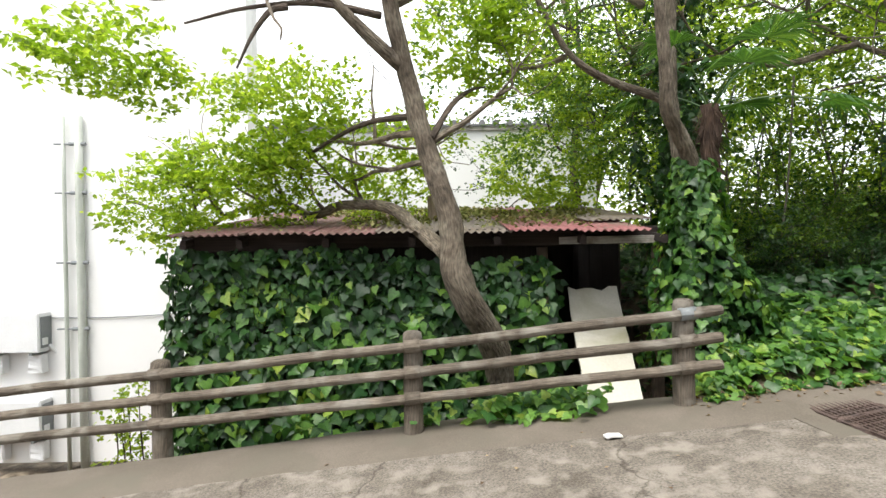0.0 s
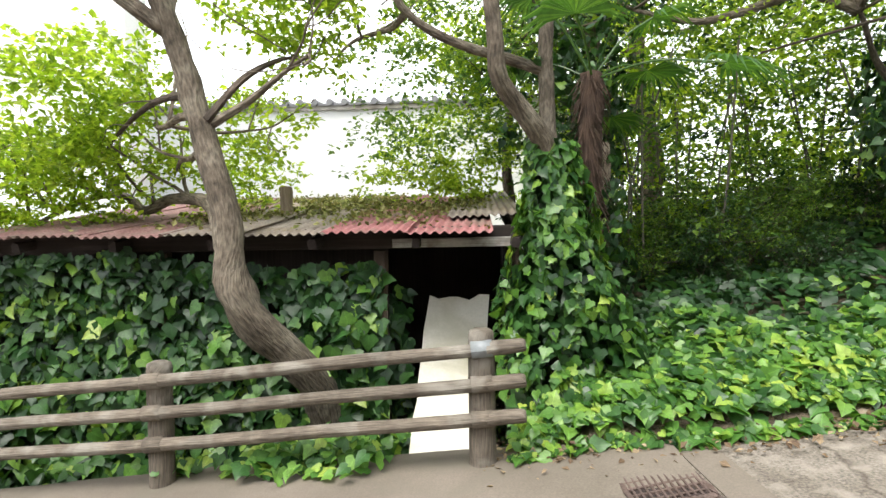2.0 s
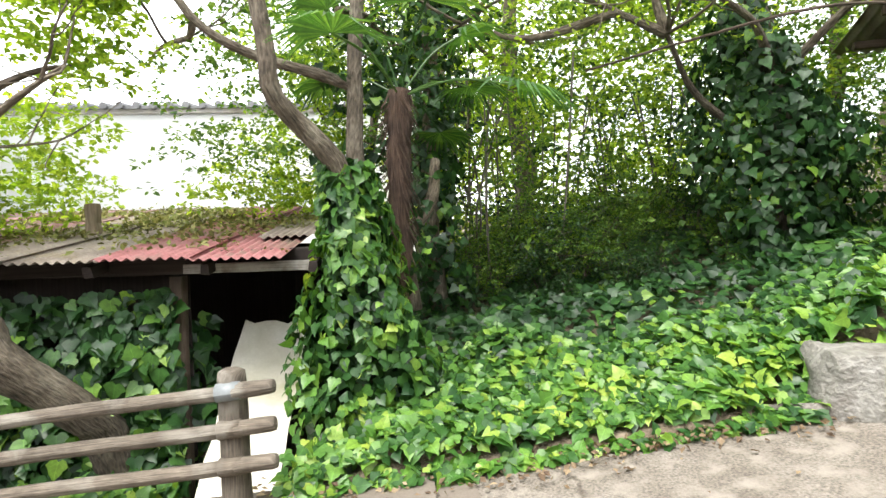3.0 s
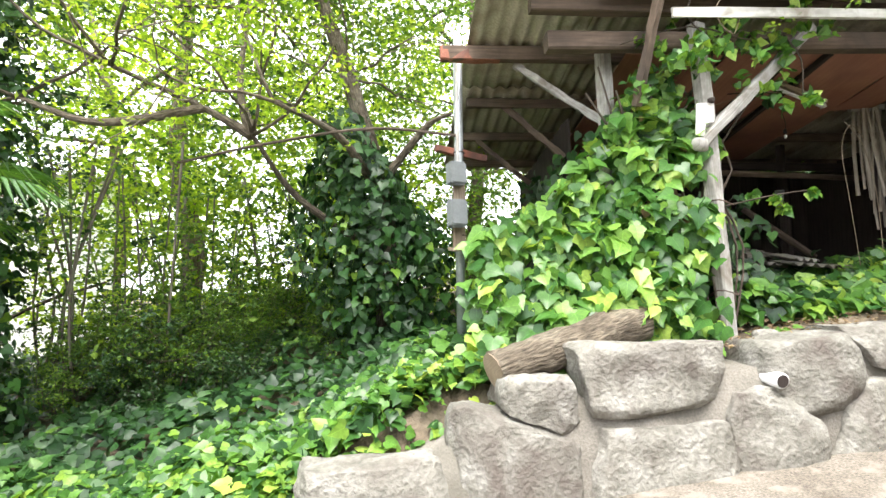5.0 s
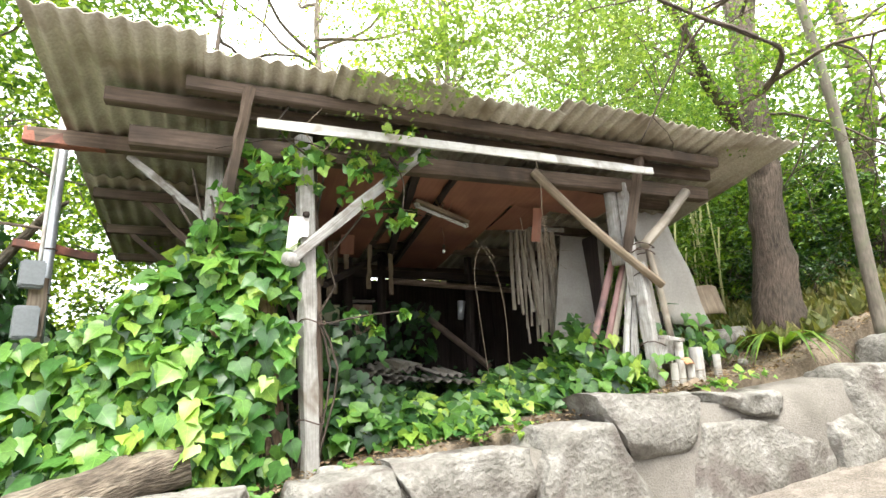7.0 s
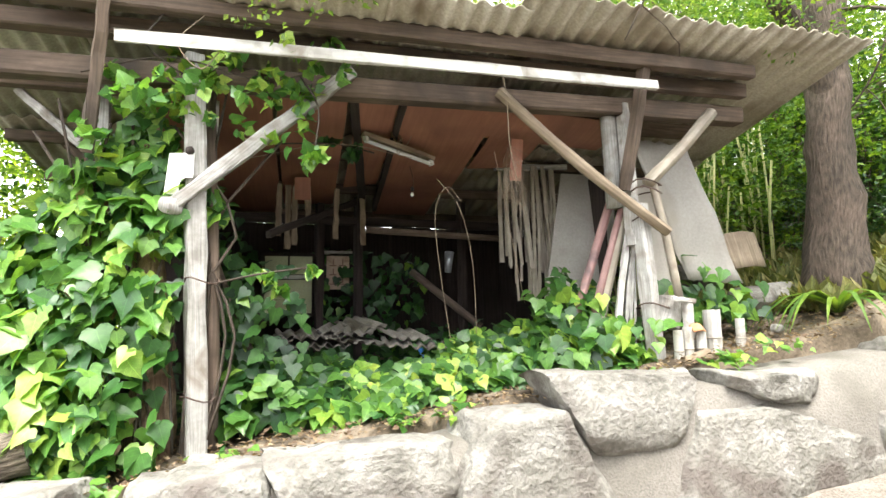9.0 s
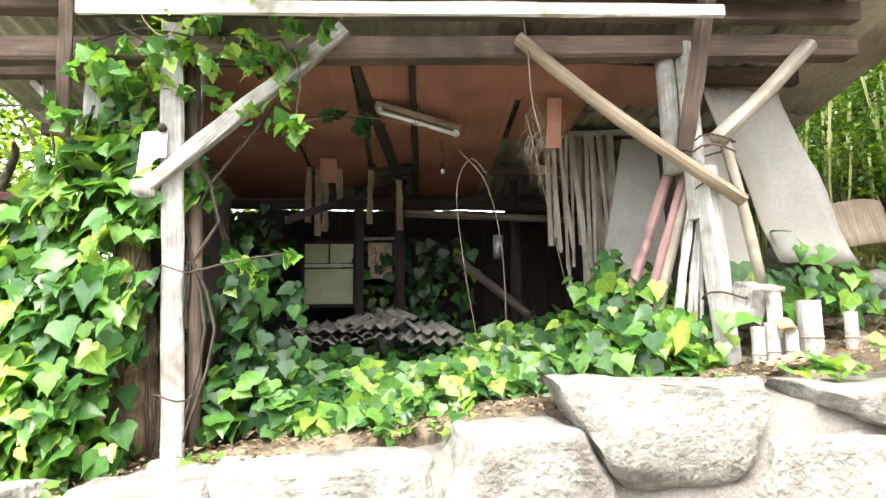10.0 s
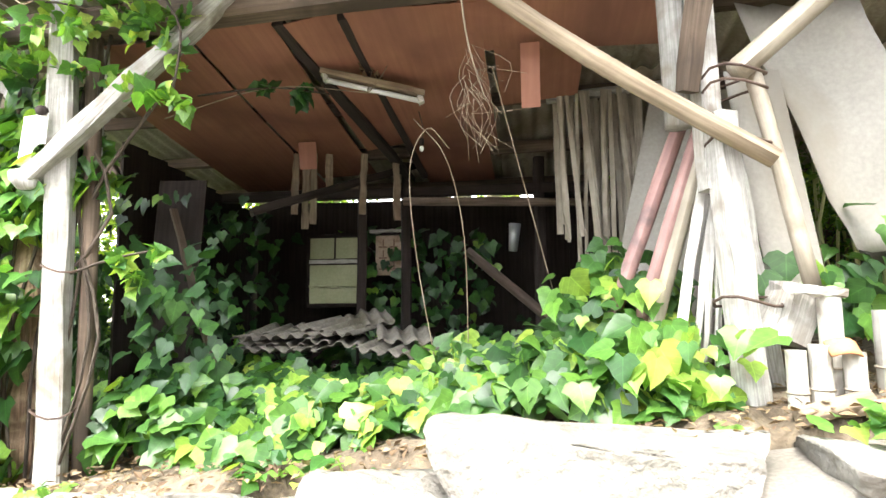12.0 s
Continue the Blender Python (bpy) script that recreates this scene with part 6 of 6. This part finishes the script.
tube(p, np.interp(np.linspace(0, 1, len(p)), [0, .2, 1], [.3, .22, .12]), 14, .35, 31, g, 5)
p = smooth_path([(13.05, 1.9, 4.2), (12.85, 1.9, 4.7), (12.5, 2.0, 5.1), (12.0, 2.0, 5.25), (11.2, 1.9, 5.5), (10.3, 1.8, 5.5)], 4)
tube(p, np.linspace(.13, .02, len(p)), 10, .3, 33, g, 5)
p = smooth_path([(12.5, 2.0, 5.1), (12.1, 1.5, 5.0), (11.6, 1.2, 5.05), (10.8, 1.2, 4.85)], 4)
tube(p, np.linspace(.05, .012, len(p)), 8, .3, 34, g, 5)
part("trunk", g, M_BARK_DARK, t5, smooth=True)
tips, g = [], Geo()
rg_ = np.random.default_rng(55)
for q, d in (((10.3, 1.8, 5.5), (-.9, .1, -.1)), ((11.2, 1.9, 5.5), (-.4, -.8, .0)), ((12.0, 2.0, 5.25), (-.3, .8, .3)), ((10.8, 1.2, 4.85), (-1, .2, .0)), ((13.2, 1.9, 5.2), (.2, -.8, .2)), ((13.3, 1.95, 6.5), (-.6, -.3, .3)), ((13.3, 1.95, 6.2), (-.3, .8, .3)), ((9.9, 1.9, 5.3), (-.9, .2, -.15)), ((12, 1.4, 5.0), (-.2, -.8, .15))):
    grow(g, q, d, 1.5, .025, 2, tips, rg_, .02, .35, 3, 5)
part("branchwork", g, M_BARK_DARK, t5, smooth=True)
t = np.array(tips)
uu, vv = uv_of(t[:, 0], t[:, 1])
t = t[(t[:, 2] > 4.45 - .2 * np.clip(vv, -1, 3) + .1) & (t[:, 1] > .3)]
part("crown", leaf_cloud(t, 24, .17, .05, .45), M_MAPLE, t5)
spr = [S(.6 + .4 * a, -.85 + .2 * b, 4.38 + .2 * c) for a, b, c in RNG.uniform(-1, 1, (30, 3))] + [S(1.6 + .8 * a, -.9 + .3 * b, 4.72 + .18 * c) for a, b, c in RNG.uniform(-1, 1, (44, 3))] + [S(.35, -.8, 4.1), S(.4, -.8, 3.95), S(.42, -.8, 3.85), S(.3, -.8, 4.2), S(.75, -.8, 4.12), S(.85, -.8, 4.15), S(.5, -.8, 4.2)]
part("crown", leaf_cloud(spr, 42, .12, .042, .6), M_MAPLE, t5)
spr = [S(2.5 + 2.1 * a, .3 + .9 * b, 5.4 + .62 * c) for a, b, c in RNG.uniform(-1, 1, (120, 3))]
part("crown", leaf_cloud(spr, 99, .17, .042, .4), M_MAPLE, t5)
spr = [S(4.4 + 1.5 * a, .4 + 1.0 * b, 5.3 + .75 * c) for a, b, c in RNG.uniform(-1, 1, (190, 3))]
part("crown", leaf_cloud(spr, 42, .2, .05, .45), M_WOODS, t5)
spr = [S(6.8 + 1.8 * a, 2.4 + 1.6 * b, 4.9 + 1.5 * c) for a, b, c in RNG.uniform(-1, 1, (150, 3))]
part("crown", leaf_cloud(spr, 45, .26, .065, .5), M_WOODS, t5)
t6 = thing("tree", (13.1, 1.1, 2.7), "slim pale-barked tree on the slope", "tree")
part("trunk", tube(smooth_path([(13.15, 1.1, 2.4), (13.1, 1.12, 3.4), (13.05, 1.1, 4.6), (12.8, 1.2, 6.5)], 5), np.linspace(.075, .045, 16), 10, .2, 6, None, 5), M_BARK_PALE, t6, smooth=True)
part("crown", leaf_cloud([(12.9 + .8 * a, 1.0 + .6 * b, 5.6 + .8 * c) for a, b, c in RNG.uniform(-1, 1, (40, 3))], 26, .2, .05, .5), M_MAPLE, t6)

# bamboo stems
grove = thing("bamboo", S(5, 1.9, 2.9), "thin pale bamboo stems behind the shed", "bamboo", kind="stuff")
g = Geo()
pts = []
for k in range(46):
    a, b = RNG.uniform(4.3, 6.4), RNG.uniform(1.3, 3.2)
    z = TERR(a, b)
    h = RNG.uniform(1.0, 2.4)
    tube([S(a, b, z - .1), S(a + RNG.normal(0, .05), b, z + h * .5), S(a + RNG.normal(0, .12), b + RNG.normal(0, .1), z + h)], .012, 6, geo=g)
    pts.append(S(a, b, z + h * RNG.uniform(.4, 1)))
part("stem", g, M_GREEN_BAMBOO, grove, smooth=True)
part("foliage", leaf_cloud(pts, 12, .16, .09, .8), M_WOODS, grove)
n = 3000
gpos = np.stack([S(a, b, TERR(a, b)) for a, b in zip(4.7 + 3.6 * RNG.beta(1, 1.6, n), scatter(n, -.1, 2.2))])
grs = part("grass", leaves(gpos, jitter(n, .6) + np.array((0, -.6, .3)), jitter(n, .35) + np.array((0, 0, 1.2)), scatter(n, .12, .3), "oval"), M_DRY_GRASS)
tagged(grs, "dry yellow-green grass tuft on the slope", "grass", kind="stuff")
agave = thing("strap_leaf_plant", S(4.7, -.05, 2.35), "plant with long arching green strap leaves", "plant")
for k in range(24):
    a = RNG.uniform(0, 6.28)
    L_ = RNG.uniform(.45, .75)
    c = S(4.7, -.05, TERR(4.7, 0))
    d = np.array((math.cos(a), math.sin(a), 0))
    w = np.array((-d[1], d[0], 0)) * .022
    V = []
    for f in np.linspace(0, 1, 6):
        q = c + d * L_ * f + np.array((0, 0, L_ * (1.15 * f - 1.35 * f * f) + .02))
        ww = w * (1 - f ** 3) + w * .02
        V += [q - ww, q + np.array((0, 0, -.006)), q + ww]
    F = [(i * 3 + j, i * 3 + j + 1, i * 3 + j + 4, i * 3 + j + 3) for i in range(5) for j in range(2)]
    part("leaf", Geo().add(V, F), M_WOODS, agave, smooth=True)

# ---- electricity meter pole ----
mp_ = thing("meter_pole", (6.77, 5.16, 1.5), "steel pole carrying a wooden board with two grey meter boxes", "utility pole")
part("pole", tube([(6.79, 5.2, 1.3), (6.775, 5.14, 2.9), (6.76, 5.08, 4.3)], .042, 14, .02), M_STEEL, mp_, smooth=True)
bd = part("board", beam((6.74, 5.1, 2.36), (6.735, 5.07, 3.02), .11, .025, (0, 1, 0)), M_TAN_WOOD, mp_, "sun-bleached wooden mounting board")
part("shelf", beam((6.62, 5.06, 2.37), (6.8, 5.06, 2.37), .06, .03), M_TAN_WOOD, mp_)


def meter_box(z, h):
    bm = bmesh.new()
    bmesh.ops.create_cube(bm, size=1)
    bmesh.ops.scale(bm, vec=(.15, .11, h), verts=bm.verts)
    bmesh.ops.bevel(bm, geom=bm.edges[:], offset=.012, segments=2, affect="EDGES")
    bmesh.ops.translate(bm, vec=(6.68, 5.02, z), verts=bm.verts)
    me = bpy.data.meshes.new("meter_box")
    bm.to_mesh(me)
    bm.free()
    bx = part("meter_box", me, M_GREY_BOX, mp_, "grey steel meter box")
    part("lid", slab((6.61, 4.962, z - h * .4), (.14, 0, 0), (0, 0, h * .8), -.006, na=1, nb=1), M_GREY_BOX, bx)


meter_box(2.68, .24)
meter_box(3.03, .2)
for z in (2.5, 2.9, 3.25):
    a = np.linspace(0, 6.283, 11)
    part("strap", tube([(6.775 + .05 * math.cos(q), 5.13 + .05 * math.sin(q), z) for q in a], .006, 5), M_WIRE, mp_)
part("conduit", tube(smooth_path([(6.72, 5.05, 3.1), (6.72, 5.05, 3.6), (6.73, 5.04, 4.3)], 4), .014, 8), M_WHITE_WOOD, mp_, smooth=True)
part("crossarm", beam((6.55, 5.15, 3.28), (7.1, 5.2, 3.24), .05, .06), M_RUST_PAINT, mp_)
cbl = part("cable", tube(smooth_path([(6.76, 5.1, 3.4), (6.0, 5.25, 3.42), (5.2, 5.6, 3.3), (4.5, 6.4, 3.25)], 5), .013, 6), M_BARK_DARK)
tagged(cbl, "dark sagging cable running from the pole into the woods", "cable")

# ---- log on the wall's end ----
log = thing("log", S(-1.25, -.2, 1.45), "thick cut log with furrowed grey bark on the boulder wall", "log")
p = smooth_path([S(-1.82, -.44, 1.5), S(-1.5, -.36, 1.58), S(-1.1, -.27, 1.68), S(-.74, -.17, 1.77)], 5)
part("bark", tube(p, np.linspace(.13, .14, len(p)), 18, .25, 3, None, 8), M_BARK, log, smooth=True)
part("cut_face", tube([S(-1.828, -.442, 1.498), S(-1.822, -.44, 1.5)], .12, 16), M_TAN_WOOD, log, "pale sawn end")

# ---- inside the open shed ----
win = thing("window_frame", S(.44, 2.5, 2.45), "old glazed sash with dusty yellowish panes leaning in the shed", "window")
for a, b in (((.18, 2.45), (.18, 3.09)), ((.7, 2.45), (.7, 3.09)), ((.18, 2.45), (.7, 2.45)), ((.18, 3.09), (.7, 3.09))):
    part("frame", beam(S(a[0], 2.46, a[1]), S(b[0], 2.46, b[1]), .03, .03, (0, 1, 0) if a[0] == b[0] else (0, 0, 1)), M_DARK, win)
for u0, u1, z0, z1 in ((.2, .43, 2.88, 3.07), (.45, .68, 2.88, 3.07), (.2, .68, 2.63, 2.82), (.2, .68, 2.47, 2.61)):
    part("pane", slab(S(u0, 2.455, z0), EU * (u1 - u0), (0, 0, z1 - z0), -.006, na=1, nb=1), M_GLASS_PANEL, win, "dusty yellow-green pane")
part("sash_bar", beam(S(.2, 2.44, 2.85), S(.68, 2.44, 2.85), .03, .03), M_WHITE_WOOD, win)
part("sash_bar", beam(S(.2, 2.44, 2.62), S(.68, 2.44, 2.62), .02, .02), M_GLASS_PANEL, win)
sg = thing("wooden_sign", S(.94, 2.48, 2.72), "aged brown sign board with faded illegible brush writing", "sign")
part("board", slab(S(.83, 2.46, 2.72), EU * .24, (0, 0, .36), -.012, na=2, nb=2), M_SIGN, sg)
part("ledge", beam(S(.78, 2.44, 3.12), S(1.1, 2.44, 3.12), .06, .025), M_GREY_WOOD, sg)
for i in range(2):
    for j in range(3):
        part("writing", slab(S(.86 + i * .1, 2.448, 2.77 + j * .1), EU * .075, (0, 0, .012), -.001, na=1, nb=1), M_INK, sg)
        part("writing", slab(S(.865 + i * .1 + .03, 2.448, 2.785 + j * .1), EU * .012, (0, 0, .06), -.001, na=1, nb=1), M_INK, sg)
SHEETS = [(.22, .72, 2.1, .62, .55, .02, .1, 0), (.24, .76, 2.15, .6, .5, .0, .13, 4), (.2, .8, 2.2, .66, .5, .03, .12, -5), (.27, .84, 2.24, .5, .42, -.02, .18, 6), (.5, .9, 2.29, .45, .5, -.04, .22, -14), (.62, .72, 2.2, .5, .4, -.06, .1, 12), (.9, .62, 2.14, .55, .38, -.05, .12, -8), (1.0, .72, 2.2, .35, .35, -.02, .25, 18), (.78, 1.0, 2.27, .3, .4, .05, .3, 25)]
for u0, v0, z0, w, d, za, zb, turn in SHEETS:
    u0, v0, z0, zb = u0 * 1.25, v0 + .2, 2.16 + (z0 - 2.1) * .75, zb * .3
    c, s = math.cos(math.radians(turn)), math.sin(math.radians(turn))
    ea, eb = EU * c + EV * s, EV * c - EU * s
    sh = part("roofing_sheet", corrugated(S(u0 + .06, v0, z0), ea * w + np.array((0, 0, za)), eb * d + np.array((0, 0, zb)), .1, .017, .005, 4, 0, None, .012), M_OLD_SHEET, smooth=True)
    tagged(sh, "broken grey corrugated sheet piled among ivy on the shed floor", "roofing sheet", "pile of corrugated sheets")
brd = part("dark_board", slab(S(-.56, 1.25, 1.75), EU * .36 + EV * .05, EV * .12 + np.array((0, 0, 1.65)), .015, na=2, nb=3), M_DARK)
tagged(brd, "dark wide board standing against the shed's side", "board")
pl = part("plank", beam(S(-.16, 1.0, 3.1), S(.28, .88, 2.0), .05, .02), M_BROWN_WOOD)
tagged(pl, "thin plank leaning among the ivy", "plank")
tarp = part("tarpaulin", slab(S(1.62, 1.45, 2.0), EU * .3, EV * .2 + np.array((0, 0, .06)), .004, na=10, nb=8, bend=lambda a, b: .05 * math.sin(a * 9) * math.cos(b * 7) + .03 * math.sin(b * 15 + a * 4)), M_BLUE, smooth=True)
tagged(tarp, "crumpled blue tarpaulin on the shed floor", "tarpaulin")
gs = part("grey_board", slab(S(2.58, 1.02, 2.05), EU * .62, EU * .42 + EV * .2 + np.array((0, 0, 1.72)), .012, na=4, nb=6, bend=lambda a, b: .02 * math.sin(3 * b)), M_BOARD)
tagged(gs, "large grey cement board leaning against the shed's side", "board")
bundle = thing("slat_bundle", S(2.65, 1.35, 2.5), "bundle of split bamboo slats hanging from the shed roof", "bamboo slats")
for k in range(26):
    a = 2.4 + .56 * (k / 25) + RNG.normal(0, .012)
    b = 1.3 + RNG.uniform(-.07, .07)
    L_ = RNG.uniform(.85, 1.35)
    part("slat", beam(S(a, b, 3.84), S(a + RNG.normal(.03, .04), b + RNG.normal(0, .03), 3.84 - L_), RNG.uniform(.018, .04), .008, tuple(EV), .003, 6, None, RNG.normal(0, .03)), M_BAMBOO, bundle)
part("cross_rail", beam(S(2.35, 1.32, 3.82), S(3.1, 1.3, 3.86), .05, .05), M_GREY_WOOD, bundle)

POLES = [(2.94, .27, 3.32, 2.44, .32, 1.95, .034, M_PINK, "round pole, faded pink paint", "pole"), (2.98, .2, 3.22, 2.58, .26, 1.98, .03, M_PINK, "pole with worn reddish paint", "pole"), (2.99, .2, 3.15, 2.66, .24, 2.0, .034, M_BAMBOO, "pale pole with peeling paint", "pole")]
for u0, v0, z0, u1, v1, z1, r, m, lb, cat in POLES:
    ob = part("leaning_pole", tube(smooth_path([S(u1, v1, z1), (S(u0, v0, z0) + S(u1, v1, z1)) / 2 + (0, 0, .01), S(u0, v0, z0)], 5), r, 12, .08, u0, None, 9), m, smooth=True)
    tagged(ob, lb + " leaning at the shed post", cat, "poles at the post")
for u0, z0, u1, z1, w, m, lb in ((3.0, 3.2, 2.78, 2.02, .05, M_WHITE_WOOD, "whitish squared batten"), (3.02, 3.1, 2.86, 2.02, .03, M_GREY_WOOD, "grey narrow batten"), (3.0, 2.9, 2.91, 2.03, .05, M_GREY_WOOD, "short grey batten"), (3.0, 2.8, 2.98, 2.05, .025, M_WHITE_WOOD, "thin white lath")):
    ob = part("batten", beam(S(u1, .14, z1), S(u0, .12, z0), w, w * .6), m)
    tagged(ob, lb + " leaning at the shed post", "batten", "battens at the post")
bent = part("bent_board", slab(S(3.2, .32, 3.86), EU * .52 + np.array((0, 0, -.02)), EU * .42 + np.array((0, 0, -1.2)), .008, na=8, nb=10, bend=lambda a, b: .09 * math.sin(2.6 * a + .3) - .05 * b * b + .02 * math.sin(9 * b), edge=.008), M_BOARD, smooth=True)
tagged(bent, "warped pale grey board hanging beside the shed post", "board")
bent = part("bent_board", slab(S(3.12, .3, 3.5), EU * .24, EU * .15 + np.array((0, 0, -1.1)), .008, na=4, nb=6, bend=lambda a, b: .04 * math.sin(2.6 * a)), M_BOARD, smooth=True)
tagged(bent, "narrow grey board standing behind the post", "board")
part("bracket_tab", beam(S(3.16, -.08, 2.5), S(3.38, -.04, 2.48), .025, .03), M_GREY_WOOD, hut, "short tied wooden peg")


def bamboo_cup(u, v, h, r, m=None):
    z = TERR(u, v) - .02
    c = thing("bamboo_cup", S(u, v, z), "cut bamboo tube standing on the soil", "bamboo tube", "cut bamboo tubes")
    g = Geo()
    ring = [(r, 0), (r, h), (r * .8, h), (r * .8, h * .6)]
    V = [S(u, v, z) + np.array((rr_ * math.cos(a), rr_ * math.sin(a), zz_)) for rr_, zz_ in ring for a in np.linspace(0, 6.283, 15)[:-1]]
    F = [(i * 14 + k, i * 14 + (k + 1) % 14, (i + 1) * 14 + (k + 1) % 14, (i + 1) * 14 + k) for i in range(3) for k in range(14)] + [tuple(42 + k for k in range(14))]
    g.add(V, F)
    part("wall", g, m or M_PALE_BAMBOO, c, smooth=False)
    a = np.linspace(0, 6.283, 15)
    part("node", tube([S(u, v, z + h * .35) + np.array((r * 1.02 * math.cos(q), r * 1.02 * math.sin(q), 0)) for q in a], .005, 5), M_BAMBOO, c)


for u, v, h, r in ((3.17, -.1, .23, .034), (3.25, -.1, .24, .036), (3.33, -.02, .4, .04), (3.55, .0, .32, .062), (3.78, -.02, .22, .034), (3.36, -.1, .2, .035)):
    bamboo_cup(u, v, h, r)
for a, b, r in ((S(3.12, -.22, 2.06), S(3.38, -.13, 2.11), .034), (S(3.2, -.13, 2.05), S(3.42, -.17, 2.1), .026)):
    ob = part("log_piece", tube([a, (a + b) / 2, b], r, 12, .2, a[0], None, 9), M_TAN_WOOD, smooth=True)
    tagged(ob, "short pale branch piece lying at the post's foot", "branch", "branches at the post")
ob = part("wood_block", beam(S(3.18, .04, 2.3), S(3.26, .06, 2.5), .16, .14, (0, 1, 0)), M_GREY_WOOD)
tagged(ob, "tilted grey block of wood beside the post", "wood block")
ob = part("pot_shard", slab(S(3.26, -.16, 2.26), EU * .1, EV * .05 + np.array((0, 0, .05)), .008, na=4, nb=3, bend=lambda a, b: .02 * math.sin(3.1 * a)), M_CLAY, smooth=True)
tagged(ob, "broken terracotta shard resting on bamboo tubes", "pot shard")
for k, (u, v, z, sx, sy, sz) in enumerate(((4.5, .55, 2.52, .45, .3, .2), (4.85, .6, 2.55, .4, .3, .26), (4.2, .9, 2.75, .5, .3, .25), (4.15, .0, 2.27, .1, .08, .06), (.1, -.3, 1.66, .16, .12, .08), (1.75, -.35, 1.82, .2, .15, .06))):
    ob = part("stone", boulder(S(u, v, z), (sx, sy, sz), 90 + k, 3, .7, AX), M_ROCK, smooth=True)
    tagged(ob, "weathered stone lying on the terrace soil", "stone", "loose stones")
ob = part("curved_bark", slab(S(4.1, .5, 2.75), EU * .5 + np.array((0, 0, .05)), EV * .1 + np.array((0, 0, .32)), .02, na=8, nb=4, bend=lambda a, b: .08 * math.sin(3 * a)), M_TAN_WOOD, smooth=True)
tagged(ob, "curved tan board wedged behind the warped sheet", "board")
ob = part("tile_stack", corrugated(S(3.75, .7, 3.35), EU * .3 + np.array((0, 0, -.14)), EV * .3, .05, .012, .01), M_CLAY, smooth=True)
tagged(ob, "weathered orange tiles resting behind the board", "roof tiles")

# hanging dead twigs and vines
tw = thing("hanging_twigs", S(2.0, .15, 3.9), "tangle of dry twigs hanging from the eave", "dead twigs")
g = Geo()
tube(smooth_path([S(1.93, .02, 4.25), S(1.95, -.05, 3.9), S(1.98, .0, 3.6), S(2.05, .05, 3.35)], 5), np.linspace(.006, .003, 16), 6, .2, 1, g)
for k in range(30):
    a = S(1.98 + RNG.normal(0, .02), .02, RNG.uniform(3.3, 3.62))
    tube(smooth_path([a, a + EU * RNG.normal(.03, .06) + np.array((0, 0, -.1)), a + EU * RNG.normal(.06, .1) + EV * RNG.normal(0, .04) + np.array((0, 0, -RNG.uniform(.08, .3)))], 3), .0011, 4, geo=g)
tagged(part("twig", g, M_TAN_WOOD, tw, smooth=True), kind="stuff")
vn = thing("hanging_vines", S(1.9, .6, 2.4), "thin dry vines arching from the ceiling to the floor", "vine")
for pts in ([S(1.72, .65, 2.1), S(1.62, .6, 2.7), S(1.58, .6, 3.2), S(1.68, .6, 3.42), S(1.8, .6, 3.3)], [S(1.9, .6, 2.1), S(1.88, .6, 2.8), S(1.78, .6, 3.25), S(1.6, .6, 3.48)], [S(2.35, .7, 2.5), S(2.2, .6, 3.1), S(2.05, .5, 3.7)], [S(.2, .4, 3.5), S(.8, .5, 3.68), S(1.4, .6, 3.64)], [S(1.35, .72, 3.95), S(1.3, .7, 3.7), S(1.42, .7, 3.86), S(1.38, .7, 3.98)], [S(.0, -.25, 4.15), S(-.12, -.3, 3.95), S(.0, -.3, 3.8), S(.1, -.25, 3.95)]):
    part("vine", tube(smooth_path(pts, 6), .003, 5), M_TAN_WOOD, vn, smooth=True)
part("dry_foliage", leaf_cloud([S(1.36, .72, 3.85), S(1.33, .7, 3.78), S(1.3, .72, 3.92)], 6, .03, .05, 1.5), M_DEAD, vn)
ob = part("tin_cup", tube([S(2.1, 2.1, 3.1), S(2.08, 2.1, 2.88)], [.05, .035], 14), M_STEEL, smooth=True)
tagged(ob, "grey metal funnel hanging inside the shed", "funnel")

# litter, moss and seedlings on the lower roof
n = 5200
x, y = scatter(n, -1.6, 1.9), 4.95 + 3.4 * RNG.beta(2.0, 1.4, n)
keep = np.array([noise.noise(Vector((a * 1.2, b * .8, 2))) for a, b in zip(x, y)]) > -.12
x, y = x[keep], y[keep]
P = np.stack([x, y, 1.62 + .115 * (y - 4.86) + abs(RNG.normal(0, .025, len(x)))], 1)
ms = part("roof_litter", leaves(P, np.tile((0, 0, 1.0), (len(x), 1)) + jitter(len(x), .7), jitter(len(x), 1), scatter(len(x), .03, .08), "oval"), M_MOSS)
tagged(ms, "moss, litter and seedlings on the shed roof", "roof litter", kind="stuff")
rb = thing("shrub", (-.6, 6.2, 1.75), "bright seedling shrubs growing on the shed roof", "shrub")
part("foliage", leaf_cloud([(-.6 + .5 * a, 6.4 + .5 * b, 2.1 + .3 * c) for a, b, c in RNG.uniform(-1, 1, (20, 3))], 63, .1, .065, .5), M_SPRING, rb)
part("foliage", leaf_cloud([(1.4 + .75 * a, 7.2 + .7 * b, 2.25 + .3 * c) for a, b, c in RNG.uniform(-1, 1, (26, 3))], 90, .13, .065, .4), M_SPRING, rb)
